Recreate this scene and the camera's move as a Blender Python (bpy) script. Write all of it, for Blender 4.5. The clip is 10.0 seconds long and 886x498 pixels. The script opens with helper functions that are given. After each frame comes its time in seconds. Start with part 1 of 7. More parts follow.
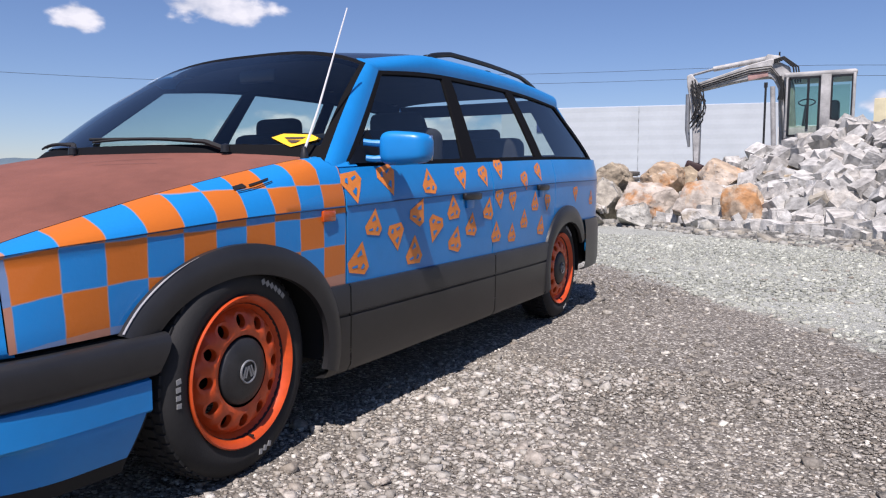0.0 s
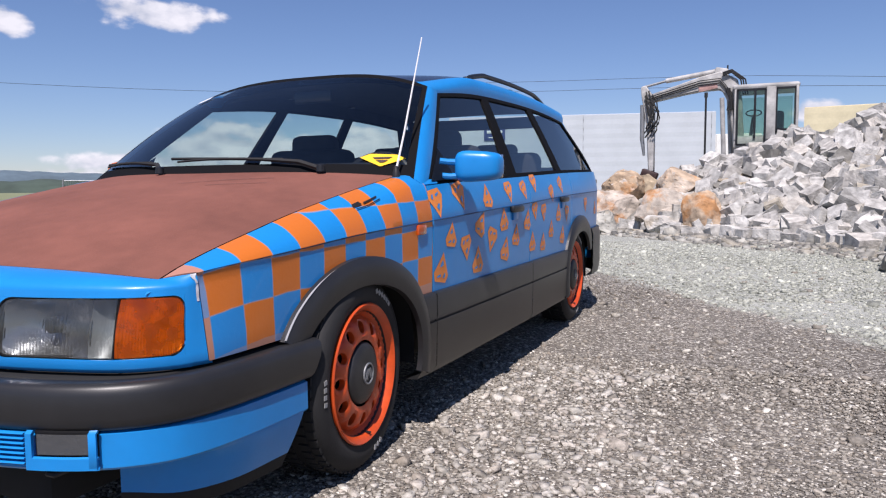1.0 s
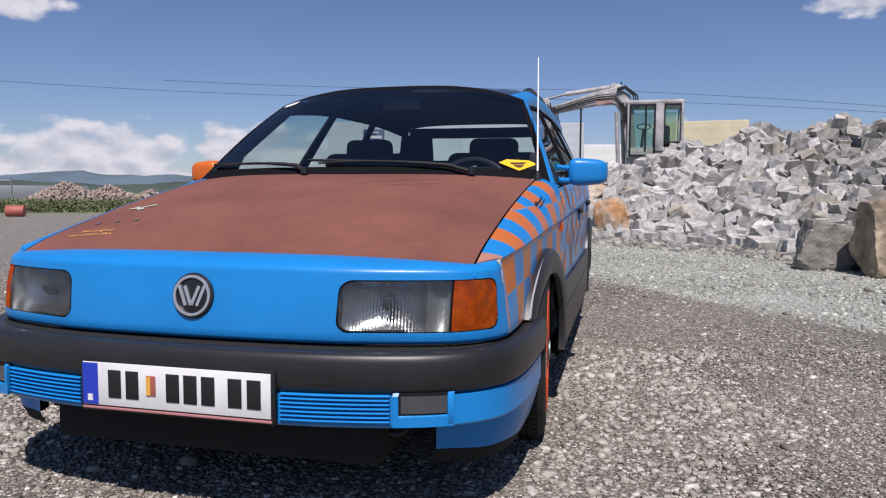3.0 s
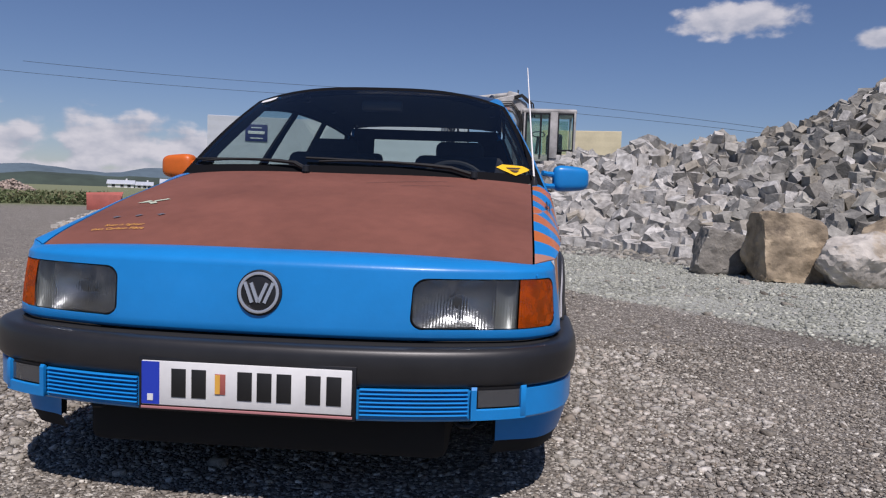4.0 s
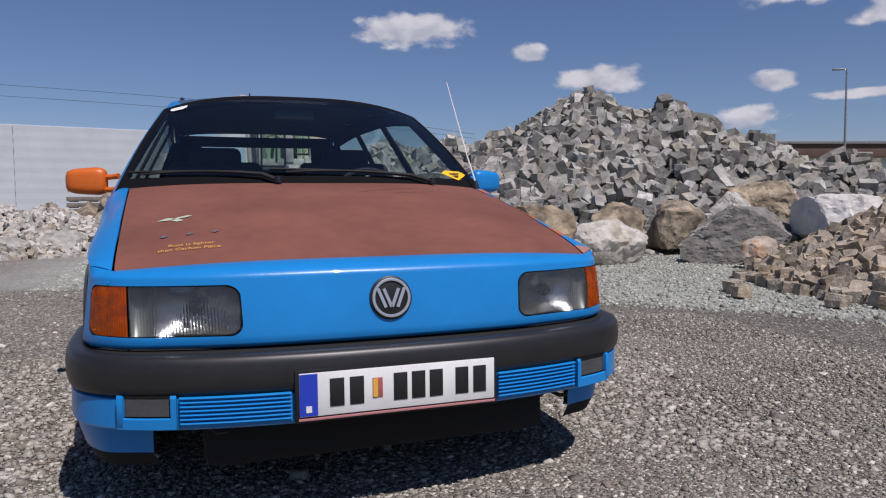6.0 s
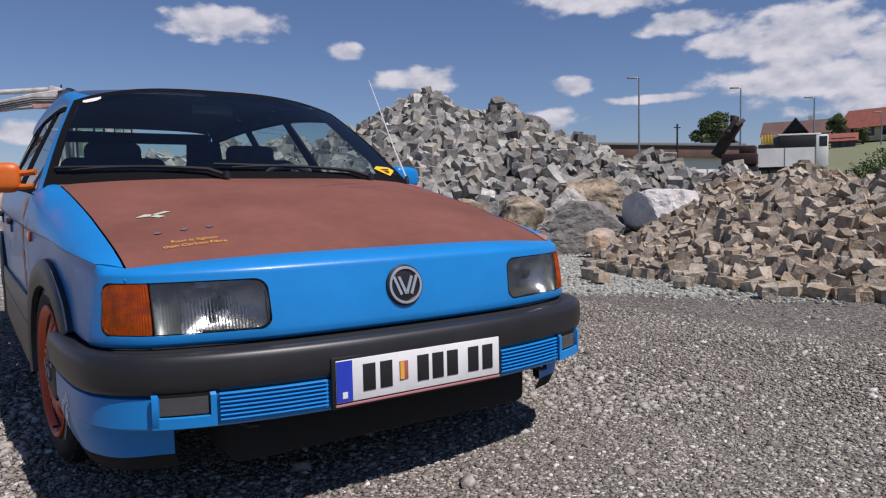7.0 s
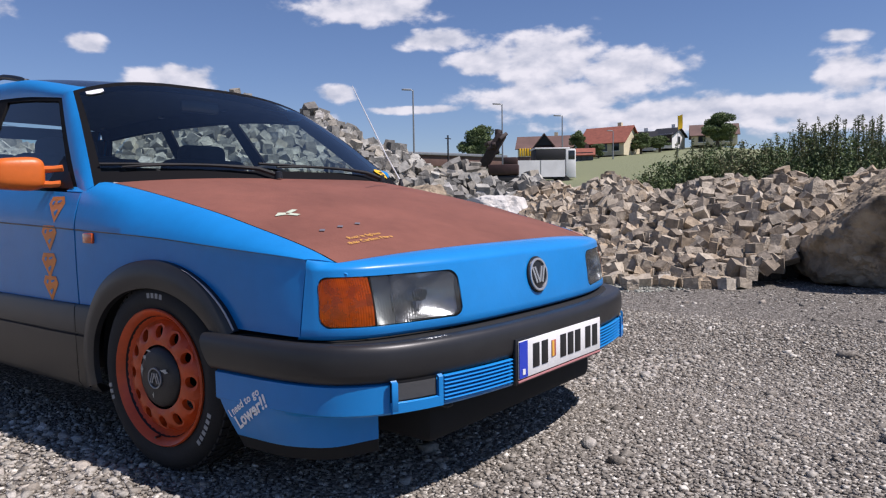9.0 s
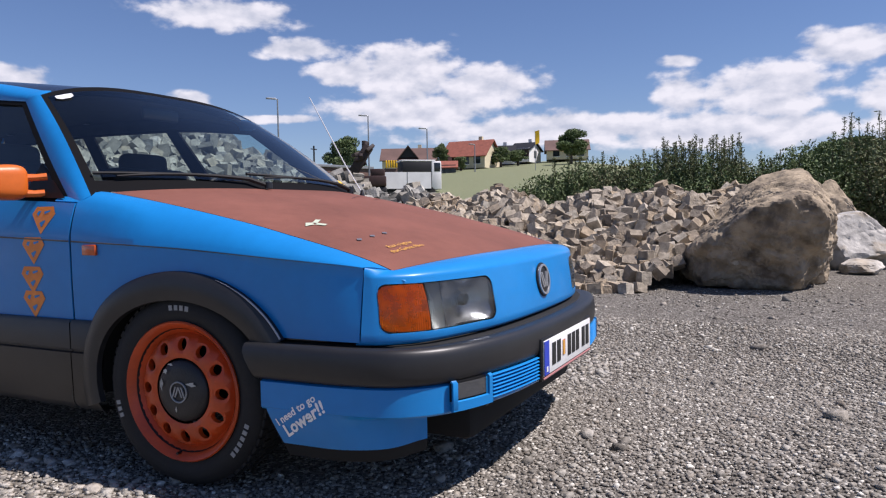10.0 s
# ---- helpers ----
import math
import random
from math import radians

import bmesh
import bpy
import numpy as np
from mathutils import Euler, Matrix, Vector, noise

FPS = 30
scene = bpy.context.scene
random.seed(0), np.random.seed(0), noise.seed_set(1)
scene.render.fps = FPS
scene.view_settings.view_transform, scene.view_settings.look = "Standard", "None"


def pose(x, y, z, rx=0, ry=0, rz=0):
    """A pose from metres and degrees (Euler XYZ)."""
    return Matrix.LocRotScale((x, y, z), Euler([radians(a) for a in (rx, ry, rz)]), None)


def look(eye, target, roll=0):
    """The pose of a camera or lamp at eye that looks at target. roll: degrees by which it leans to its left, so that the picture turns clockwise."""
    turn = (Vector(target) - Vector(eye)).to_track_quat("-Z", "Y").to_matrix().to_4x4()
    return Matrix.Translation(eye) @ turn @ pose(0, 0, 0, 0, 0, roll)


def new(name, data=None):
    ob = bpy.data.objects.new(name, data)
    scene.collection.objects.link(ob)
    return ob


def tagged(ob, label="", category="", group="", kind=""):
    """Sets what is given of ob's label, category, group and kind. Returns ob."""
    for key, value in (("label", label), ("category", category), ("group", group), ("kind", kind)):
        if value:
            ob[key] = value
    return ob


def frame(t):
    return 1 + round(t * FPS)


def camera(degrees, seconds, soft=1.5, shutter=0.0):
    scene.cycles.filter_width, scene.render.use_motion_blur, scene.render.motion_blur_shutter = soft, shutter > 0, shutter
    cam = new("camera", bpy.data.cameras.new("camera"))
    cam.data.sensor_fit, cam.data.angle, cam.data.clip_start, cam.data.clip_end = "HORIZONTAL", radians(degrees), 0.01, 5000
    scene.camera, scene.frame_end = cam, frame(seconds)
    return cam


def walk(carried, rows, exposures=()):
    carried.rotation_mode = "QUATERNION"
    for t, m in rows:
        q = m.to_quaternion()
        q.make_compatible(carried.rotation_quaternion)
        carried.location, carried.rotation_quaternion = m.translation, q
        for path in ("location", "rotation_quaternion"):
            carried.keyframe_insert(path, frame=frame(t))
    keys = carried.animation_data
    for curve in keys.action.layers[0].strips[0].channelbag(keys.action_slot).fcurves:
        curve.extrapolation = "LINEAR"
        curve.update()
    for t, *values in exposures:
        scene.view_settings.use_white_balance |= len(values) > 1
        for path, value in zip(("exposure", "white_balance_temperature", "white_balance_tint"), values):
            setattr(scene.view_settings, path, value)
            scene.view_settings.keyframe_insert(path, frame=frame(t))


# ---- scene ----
cam = camera(63.6, 10.0, soft=1.2)
PATH = [
    (0, (2.184, -0.487, 0.79), (1.234, 1.262, 0.6), -0.0),
    (0.5, (2.031, -0.681, 0.798), (1.134, 1.097, 0.613), -0.3),
    (1, (1.871, -0.877, 0.82), (1.055, 0.941, 0.651), -0.4),
    (1.5, (1.679, -1.057, 0.843), (0.948, 0.797, 0.681), -0.2),
    (2, (1.479, -1.207, 0.837), (0.792, 0.665, 0.686), -0.2),
    (2.5, (1.258, -1.356, 0.788), (0.672, 0.549, 0.633), -0.3),
    (3, (1.04, -1.498, 0.807), (0.562, 0.438, 0.652), 0.3),
    (3.2, (0.941, -1.495, 0.806), (0.517, 0.453, 0.653), 0.2),
    (4.3, (0.429, -1.699, 0.802), (0.374, 0.295, 0.657), 1.3),
    (4.5, (0.31, -1.713, 0.808), (0.31, 0.282, 0.661), 0.0),
    (5, (0.051, -1.766, 0.807), (0.259, 0.218, 0.669), -1.2),
    (6.5, (-0.752, -1.696, 0.788), (0.128, 0.096, 0.661), -0.9),
    (7, (-1.001, -1.622, 0.782), (0.101, 0.042, 0.644), -1.2),
    (7.5, (-1.284, -1.474, 0.78), (-0.027, 0.074, 0.627), 1.3),
    (8, (-1.523, -1.341, 0.782), (-0.262, 0.203, 0.628), -0.7),
    (8.5, (-1.763, -1.214, 0.778), (-0.326, 0.17, 0.643), -1.0),
    (9, (-1.947, -1.057, 0.779), (-0.373, 0.17, 0.648), -1.0),
    (9.5, (-2.132, -0.863, 0.781), (-0.424, 0.169, 0.654), -1.2),
    (10, (-2.306, -0.706, 0.784), (-0.525, 0.198, 0.678), -1.0),
]
# the clip's camera opens and closes its iris on the way
IRIS = [(t, e, 6300, 19) for t, e in ((0.0, 0.22), (1.0, 0.2), (2.5, -0.08), (3.2, -0.16), (4.5, -0.46), (5.5, -0.42), (7.0, -0.29), (8.5, 0.0), (9.5, 0.1), (10.0, 0.14))]
walk(cam, [(t, look(eye, target, roll)) for t, eye, target, roll in PATH], IRIS)

# ---- world, sun, exposure ----
SUN = Vector((0.17, -0.6, 1.0)).normalized()


def nodes_of(mat):
    mat.use_nodes = True
    return mat.node_tree.nodes, mat.node_tree.links


world = bpy.data.worlds.new("world")
scene.world = world
wn, wl = nodes_of(world)
sky = wn.new("ShaderNodeTexSky")
sky.sky_type, sky.sun_disc = "NISHITA", False
sky.sun_elevation, sky.sun_rotation = math.asin(SUN.z), math.atan2(SUN.x, SUN.y)
sky.air_density, sky.dust_density, sky.ozone_density = 1.0, 0.1, 5.0
wn["Background"].inputs["Strength"].default_value = 0.08


def math_node(n, l, op, a, b=None, c=None, clamp=False):
    m = n.new("ShaderNodeMath")
    m.operation, m.use_clamp = op, clamp
    for i, v in enumerate((a, b, c)):
        if v is None:
            continue
        if isinstance(v, (int, float)):
            m.inputs[i].default_value = v
        else:
            l.new(v, m.inputs[i])
    return m.outputs[0]


# fair-weather clouds: azimuth from +y towards +x, elevation, half width, half height, in degrees
CLOUDS = [(-29, 2.9, 5.6, 3.4), (-24, 2.7, 3.6, 2.6), (-38, 0.8, 27, 1.3), (-39.5, 2.6, 8.8, 3.5), (-47, 2.0, 7, 1.3), (-45.5, 12.6, 6.0, 1.5), (-55, 11.3, 2.4, 1.3),
          (17, 13.3, 6.2, 1.8), (26.2, 11.5, 2.0, 1.0), (32, 9.4, 4.7, 1.4), (3.1, 5.2, 2.6, 1.1), (44, 8.5, 2.3, 1.0), (42.4, 5.9, 3.2, 1.4), (49.9, 7.3, 5.4, 0.5), (46.3, 14.8, 8.0, 1.7),
          (52.1, 12.5, 4.8, 1.2), (56, 10.8, 4.4, 1.7), (60.5, 10.4, 7.4, 4.0), (66.3, 9.6, 7.0, 2.7), (61.3, 8.0, 10.1, 2.3), (71.1, 6.3, 17, 1.8), (81.3, 8.5, 2.8, 2.8), (81.3, 10.8, 2.2, 0.8),
          (87.9, 8.0, 6.7, 3.8), (92.5, 10.8, 5.2, 2.0), (85.3, 5.6, 14, 2.2), (96, 6.9, 4.0, 3.6), (125, 8.4, 12, 3), (165, 11.4, 8, 2.5), (-150, 9.4, 10, 3)]
wc = wn.new("ShaderNodeTexCoord")
split = wn.new("ShaderNodeSeparateXYZ")
wl.new(wc.outputs["Generated"], split.inputs[0])
az = math_node(wn, wl, "MULTIPLY", math_node(wn, wl, "ARCTAN2", split.outputs[0], split.outputs[1]), 57.2958)
el = math_node(wn, wl, "MULTIPLY", math_node(wn, wl, "ARCSINE", split.outputs[2]), 57.2958)
angles = wn.new("ShaderNodeCombineXYZ")
wl.new(az, angles.inputs[0])
wl.new(el, angles.inputs[1])
cover = None
for a0, e0, w0, h0 in CLOUDS:
    sub, div, ln = (wn.new("ShaderNodeVectorMath") for _ in range(3))
    sub.operation, div.operation, ln.operation = "SUBTRACT", "DIVIDE", "LENGTH"
    sub.inputs[1].default_value, div.inputs[1].default_value = (a0, e0, 0), (w0, h0, 1)
    wl.new(angles.outputs[0], sub.inputs[0])
    wl.new(sub.outputs[0], div.inputs[0])
    wl.new(div.outputs[0], ln.inputs[0])
    lobe = math_node(wn, wl, "SUBTRACT", 1.0, ln.outputs["Value"], clamp=True)
    cover = lobe if cover is None else math_node(wn, wl, "MAXIMUM", cover, lobe)
flat = wn.new("ShaderNodeVectorMath")
flat.operation = "MULTIPLY"
flat.inputs[1].default_value = (0.32, 0.55, 1)
wl.new(angles.outputs[0], flat.inputs[0])
puff, above = wn.new("ShaderNodeTexNoise"), wn.new("ShaderNodeTexNoise")
raised = wn.new("ShaderNodeVectorMath")
raised.operation = "ADD"
raised.inputs[1].default_value = (0.12, 0.4, 0.0)
wl.new(flat.outputs[0], raised.inputs[0])
for t, v in ((puff, flat), (above, raised)):
    t.inputs["Scale"].default_value, t.inputs["Detail"].default_value, t.inputs["Roughness"].default_value = 1.25, 5, 0.5
    wl.new(v.outputs[0], t.inputs["Vector"])
ragged = math_node(wn, wl, "MULTIPLY_ADD", math_node(wn, wl, "SUBTRACT", puff.outputs["Fac"], 0.5), 1.45, cover)
edge = wn.new("ShaderNodeMapRange")
edge.interpolation_type = "SMOOTHSTEP"
edge.inputs["From Min"].default_value, edge.inputs["From Max"].default_value = 0.18, 0.56
edge.inputs["To Max"].default_value = 0.95
wl.new(ragged, edge.inputs["Value"])
some = math_node(wn, wl, "MULTIPLY", edge.outputs[0], math_node(wn, wl, "MULTIPLY", cover, 6.0, clamp=True), clamp=True)
tone = wn.new("ShaderNodeMix")
tone.data_type = "RGBA"
tone.inputs["A"].default_value, tone.inputs["B"].default_value = (6.2, 6.7, 7.6, 1), (10.2, 10.2, 10.4, 1)
relief = math_node(wn, wl, "SUBTRACT", puff.outputs["Fac"], above.outputs["Fac"])
wl.new(math_node(wn, wl, "MULTIPLY_ADD", relief, 2.6, 0.6, clamp=True), tone.inputs["Factor"])
clear = wn.new("ShaderNodeMix")
clear.data_type = "RGBA"
wl.new(some, clear.inputs["Factor"])
hue = wn.new("ShaderNodeMix")
hue.data_type, hue.blend_type = "RGBA", "MULTIPLY"
hue.inputs["Factor"].default_value, hue.inputs["B"].default_value = 1.0, (0.98, 0.99, 1.09, 1)
wl.new(sky.outputs[0], hue.inputs["A"])
wl.new(hue.outputs["Result"], clear.inputs["A"])
wl.new(tone.outputs["Result"], clear.inputs["B"])
wl.new(clear.outputs["Result"], wn["Background"].inputs["Color"])

sun = new("sun", bpy.data.lights.new("sun", "SUN"))
sun.data.energy, sun.data.angle, sun.data.color = 5.6, radians(0.55), (1.0, 0.95, 0.88)
sun.matrix_world = look(SUN * 50, (0, 0, 0))
scene.view_settings.exposure = 0.0


# ---- materials ----
def material(name, color, rough=0.6, metal=0.0, tones=(), scale=6.0, bump=0.0, bump_scale=60.0, spec=0.5, coat=0.0):
    """A surface with its colour varied at two scales (tones: darker and lighter factors) and fine relief."""
    m = bpy.data.materials.new(name)
    n, l = nodes_of(m)
    p = n["Principled BSDF"]
    p.inputs["Roughness"].default_value, p.inputs["Metallic"].default_value = rough, metal
    p.inputs["Specular IOR Level"].default_value, p.inputs["Coat Weight"].default_value = spec, coat
    p.inputs["Base Color"].default_value = (*color, 1)
    co = n.new("ShaderNodeTexCoord")
    if tones:
        a, b = n.new("ShaderNodeTexNoise"), n.new("ShaderNodeTexNoise")
        a.inputs["Scale"].default_value, b.inputs["Scale"].default_value = scale, scale * 9
        a.inputs["Detail"].default_value, b.inputs["Detail"].default_value = 4, 3
        mix = n.new("ShaderNodeMath")
        mix.operation = "MULTIPLY_ADD"
        mix.inputs[1].default_value = 0.35
        r = n.new("ShaderNodeMapRange")
        r.inputs["From Min"].default_value, r.inputs["From Max"].default_value = 0.42, 0.95
        r.inputs["To Min"].default_value, r.inputs["To Max"].default_value = tones
        hsv = n.new("ShaderNodeHueSaturation")
        hsv.inputs["Color"].default_value = (*color, 1)
        for t in (a, b):
            l.new(co.outputs["Object"], t.inputs["Vector"])
        l.new(b.outputs["Fac"], mix.inputs[0])
        l.new(a.outputs["Fac"], mix.inputs[2])
        l.new(mix.outputs[0], r.inputs["Value"])
        l.new(r.outputs[0], hsv.inputs["Value"])
        l.new(hsv.outputs[0], p.inputs["Base Color"])
    if bump:
        t, bp = n.new("ShaderNodeTexNoise"), n.new("ShaderNodeBump")
        t.inputs["Scale"].default_value, t.inputs["Detail"].default_value = bump_scale, 4
        bp.inputs["Strength"].default_value, bp.inputs["Distance"].default_value = bump, 0.01
        l.new(co.outputs["Object"], t.inputs["Vector"])
        l.new(t.outputs["Fac"], bp.inputs["Height"])
        l.new(bp.outputs[0], p.inputs["Normal"])
    return m


def glass(name, tint, base=0.04, rough=0.01, bend=0.0):
    """Thin tinted glass: clear through, with a Fresnel gloss."""
    m = bpy.data.materials.new(name)
    n, l = nodes_of(m)
    n.remove(n["Principled BSDF"])
    tr, gl, mix, fr = n.new("ShaderNodeBsdfRefraction" if bend else "ShaderNodeBsdfTransparent"), n.new("ShaderNodeBsdfGlossy"), n.new("ShaderNodeMixShader"), n.new("ShaderNodeLayerWeight")
    tr.inputs["Color"].default_value = (*tint, 1)
    if bend:
        tr.inputs["IOR"].default_value, tr.inputs["Roughness"].default_value = bend, 0.03
    gl.inputs["Roughness"].default_value = rough
    fr.inputs["Blend"].default_value = 0.5
    l.new(math_node(n, l, "MULTIPLY_ADD", math_node(n, l, "POWER", fr.outputs["Facing"], 4.5), 0.85, base), mix.inputs[0])
    l.new(tr.outputs[0], mix.inputs[1])
    l.new(gl.outputs[0], mix.inputs[2])
    l.new(mix.outputs[0], n["Material Output"].inputs["Surface"])
    return m


def hazy(m, color, share):
    """Adds a thin matt film (dust, cloudy plastic) to a glass."""
    n, l = nodes_of(m)
    out, film, mix = n["Material Output"], n.new("ShaderNodeBsdfDiffuse"), n.new("ShaderNodeMixShader")
    before = out.inputs["Surface"].links[0].from_socket
    film.inputs["Color"].default_value = (*color, 1)
    spots, co, amount = n.new("ShaderNodeTexNoise"), n.new("ShaderNodeTexCoord"), n.new("ShaderNodeMapRange")
    spots.inputs["Scale"].default_value, spots.inputs["Detail"].default_value = 35, 4
    amount.inputs["From Min"].default_value, amount.inputs["From Max"].default_value = 0.3, 0.7
    amount.inputs["To Min"].default_value, amount.inputs["To Max"].default_value = share * 0.6, share * 1.4
    l.new(co.outputs["Object"], spots.inputs["Vector"])
    l.new(spots.outputs["Fac"], amount.inputs["Value"])
    l.new(amount.outputs[0], mix.inputs[0])
    l.new(before, mix.inputs[1])
    l.new(film.outputs[0], mix.inputs[2])
    l.new(mix.outputs[0], out.inputs["Surface"])
    return m


BLUE = (0.007, 0.213, 0.555)
ORANGE = (0.62, 0.13, 0.012)
pale_rim = material("worn_trim_highlight", (0.4, 0.4, 0.41), 0.4)
blue = material("blue_paint", BLUE, 0.34, tones=(0.9, 1.08), scale=3, bump=0.03, bump_scale=90, spec=0.4, coat=0.12)
orange = material("orange_paint", ORANGE, 0.42, tones=(0.8, 1.1), scale=5, bump=0.05, bump_scale=90)
rust = material("rusty_bonnet", (0.195, 0.074, 0.052), 0.75, tones=(0.75, 1.2), scale=2.5, bump=0.15, bump_scale=140, spec=0.3)
roof_black = material("black_roof_paint", (0.012, 0.014, 0.022), 0.25, tones=(0.8, 1.2), coat=0.4)
trim_worn = material("worn_black_plastic", (0.014, 0.014, 0.015), 0.5, tones=(0.6, 1.8), scale=14, bump=0.1, bump_scale=200)
seal = material("black_rubber_seal", (0.006, 0.006, 0.007), 0.8, spec=0.08)
plastic = material("grey_black_plastic", (0.017, 0.017, 0.018), 0.4, tones=(0.75, 1.3), scale=4, bump=0.035, bump_scale=420)
rubber = material("black_rubber", (0.011, 0.011, 0.0115), 0.8, tones=(0.7, 1.4), scale=8, bump=0.1, bump_scale=150)
trim_black = material("black_trim", (0.01, 0.01, 0.011), 0.4)
under = material("black_underside", (0.008, 0.008, 0.008), 0.9)
cloth = material("dark_seat_cloth", (0.022, 0.022, 0.026), 0.95, tones=(0.7, 1.3), scale=12, bump=0.2, bump_scale=300)
rim_orange = material("orange_wheel_paint", (0.6, 0.075, 0.012), 0.38, tones=(0.7, 1.1), scale=9, bump=0.05)
screen = glass("tinted_glass", (0.82, 0.91, 0.89), base=0.095)
cab_glass = glass("green_cab_glass", (0.78, 0.86, 0.8), base=0.05)
lens = hazy(glass("clear_lens", (0.8, 0.83, 0.84), base=0.06, rough=0.04, bend=1.5), (0.42, 0.43, 0.42), 0.05)
amber = material("amber_lens", (0.5, 0.07, 0.002), 0.1, bump=0.15, bump_scale=90, coat=0.8)
chrome = material("chrome", (0.6, 0.6, 0.62), 0.18, metal=1.0)
white_paint = material("white_paint", (0.78, 0.78, 0.76), 0.45, tones=(0.85, 1.05))
yellow = material("yellow_film", (0.85, 0.5, 0.01), 0.5)


def stone(name, tones, rough=0.88, bump=0.7, bump_scale=30.0, grain=8.0, spread=(0.62, 1.24), stain=None):
    """Broken stone: each piece takes its own tone out of a short ramp; grain and relief on top."""
    m = bpy.data.materials.new(name)
    n, l = nodes_of(m)
    p = n["Principled BSDF"]
    p.inputs["Roughness"].default_value, p.inputs["Specular IOR Level"].default_value = rough, 0.3
    info, geo, co = n.new("ShaderNodeObjectInfo"), n.new("ShaderNodeNewGeometry"), n.new("ShaderNodeTexCoord")
    pick = math_node(n, l, "FRACT", math_node(n, l, "ADD", info.outputs["Random"], geo.outputs["Random Per Island"]))
    ramp = n.new("ShaderNodeValToRGB")
    while len(ramp.color_ramp.elements) < len(tones):
        ramp.color_ramp.elements.new(0.5)
    for i, c in enumerate(tones):
        ramp.color_ramp.elements[i].position, ramp.color_ramp.elements[i].color = i / (len(tones) - 1), (*c, 1)
    l.new(pick, ramp.inputs[0])
    a, b = n.new("ShaderNodeTexNoise"), n.new("ShaderNodeTexNoise")
    a.inputs["Scale"].default_value, a.inputs["Detail"].default_value = grain, 6
    b.inputs["Scale"].default_value, b.inputs["Detail"].default_value = bump_scale, 5
    for t in (a, b):
        l.new(geo.outputs["Position"], t.inputs["Vector"])
    r = n.new("ShaderNodeMapRange")
    r.inputs["From Min"].default_value, r.inputs["From Max"].default_value = 0.3, 0.7
    r.inputs["To Min"].default_value, r.inputs["To Max"].default_value = spread
    l.new(a.outputs["Fac"], r.inputs["Value"])
    hsv, bp = n.new("ShaderNodeHueSaturation"), n.new("ShaderNodeBump")
    l.new(ramp.outputs[0], hsv.inputs["Color"])
    if stain:
        # patches of another tone with ragged edges
        patch, edge, mix = n.new("ShaderNodeTexNoise"), n.new("ShaderNodeMapRange"), n.new("ShaderNodeMix")
        patch.inputs["Scale"].default_value, patch.inputs["Detail"].default_value, patch.inputs["Roughness"].default_value = stain[1], 8, 0.65
        l.new(geo.outputs["Position"], patch.inputs["Vector"])
        edge.inputs["From Min"].default_value, edge.inputs["From Max"].default_value = 0.5, 0.6
        edge.inputs["To Max"].default_value = stain[2]
        l.new(patch.outputs["Fac"], edge.inputs["Value"])
        mix.data_type = "RGBA"
        mix.inputs["B"].default_value = (*stain[0], 1)
        l.new(edge.outputs[0], mix.inputs["Factor"])
        l.new(ramp.outputs[0], mix.inputs["A"])
        l.new(mix.outputs["Result"], hsv.inputs["Color"])
    l.new(r.outputs[0], hsv.inputs["Value"])
    l.new(hsv.outputs[0], p.inputs["Base Color"])
    bp.inputs["Strength"].default_value, bp.inputs["Distance"].default_value = bump, 0.02
    l.new(b.outputs["Fac"], bp.inputs["Height"])
    l.new(bp.outputs[0], p.inputs["Normal"])
    return m


granite = stone("grey_granite", [(0.118, 0.117, 0.107), (0.266, 0.258, 0.233), (0.443, 0.43, 0.38), (0.177, 0.17, 0.155), (0.364, 0.33, 0.266), (0.305, 0.3, 0.275)])
pale_granite = stone("pale_granite", [(0.25, 0.245, 0.228), (0.45, 0.44, 0.41), (0.55, 0.535, 0.5), (0.34, 0.33, 0.31), (0.5, 0.47, 0.42), (0.4, 0.395, 0.375)], bump=0.8, bump_scale=30, grain=9, spread=(0.55, 1.25))
cobble = stone("beige_granite", [(0.215, 0.18, 0.138), (0.34, 0.288, 0.22), (0.47, 0.41, 0.32), (0.26, 0.222, 0.175), (0.41, 0.32, 0.215), (0.44, 0.4, 0.33)], bump_scale=60, grain=18)
boulder_mat = stone("tan_boulder_stone", [(0.36, 0.29, 0.2), (0.3, 0.24, 0.165), (0.38, 0.32, 0.235)], bump=1.0, bump_scale=14, grain=5, spread=(0.45, 1.35), stain=((0.13, 0.105, 0.08), 2.2, 0.8))
rusty_stone = stone("rust_stained_stone", [(0.4, 0.36, 0.31), (0.42, 0.3, 0.19), (0.45, 0.41, 0.36)], bump=1.0, bump_scale=14, grain=5, spread=(0.55, 1.3), stain=((0.36, 0.17, 0.06), 1.7, 0.85))
white_stone = stone("white_stone", [(0.52, 0.48, 0.42), (0.46, 0.44, 0.4), (0.56, 0.54, 0.5)], bump=0.9, bump_scale=14, grain=6, spread=(0.65, 1.2), stain=((0.34, 0.27, 0.18), 2.6, 0.6))
pebble = stone("gravel_pebbles", [(0.13, 0.115, 0.095), (0.27, 0.246, 0.208), (0.18, 0.163, 0.136), (0.44, 0.41, 0.352), (0.25, 0.215, 0.172), (0.33, 0.305, 0.262), (0.7, 0.665, 0.58)], bump=0.3, bump_scale=150, grain=60)
loose_stone = stone("loose_gravel_stones", [(0.3, 0.28, 0.24), (0.45, 0.425, 0.37), (0.22, 0.2, 0.17), (0.58, 0.55, 0.49), (0.36, 0.32, 0.27), (0.5, 0.46, 0.4)], bump=0.4, bump_scale=120, grain=50)

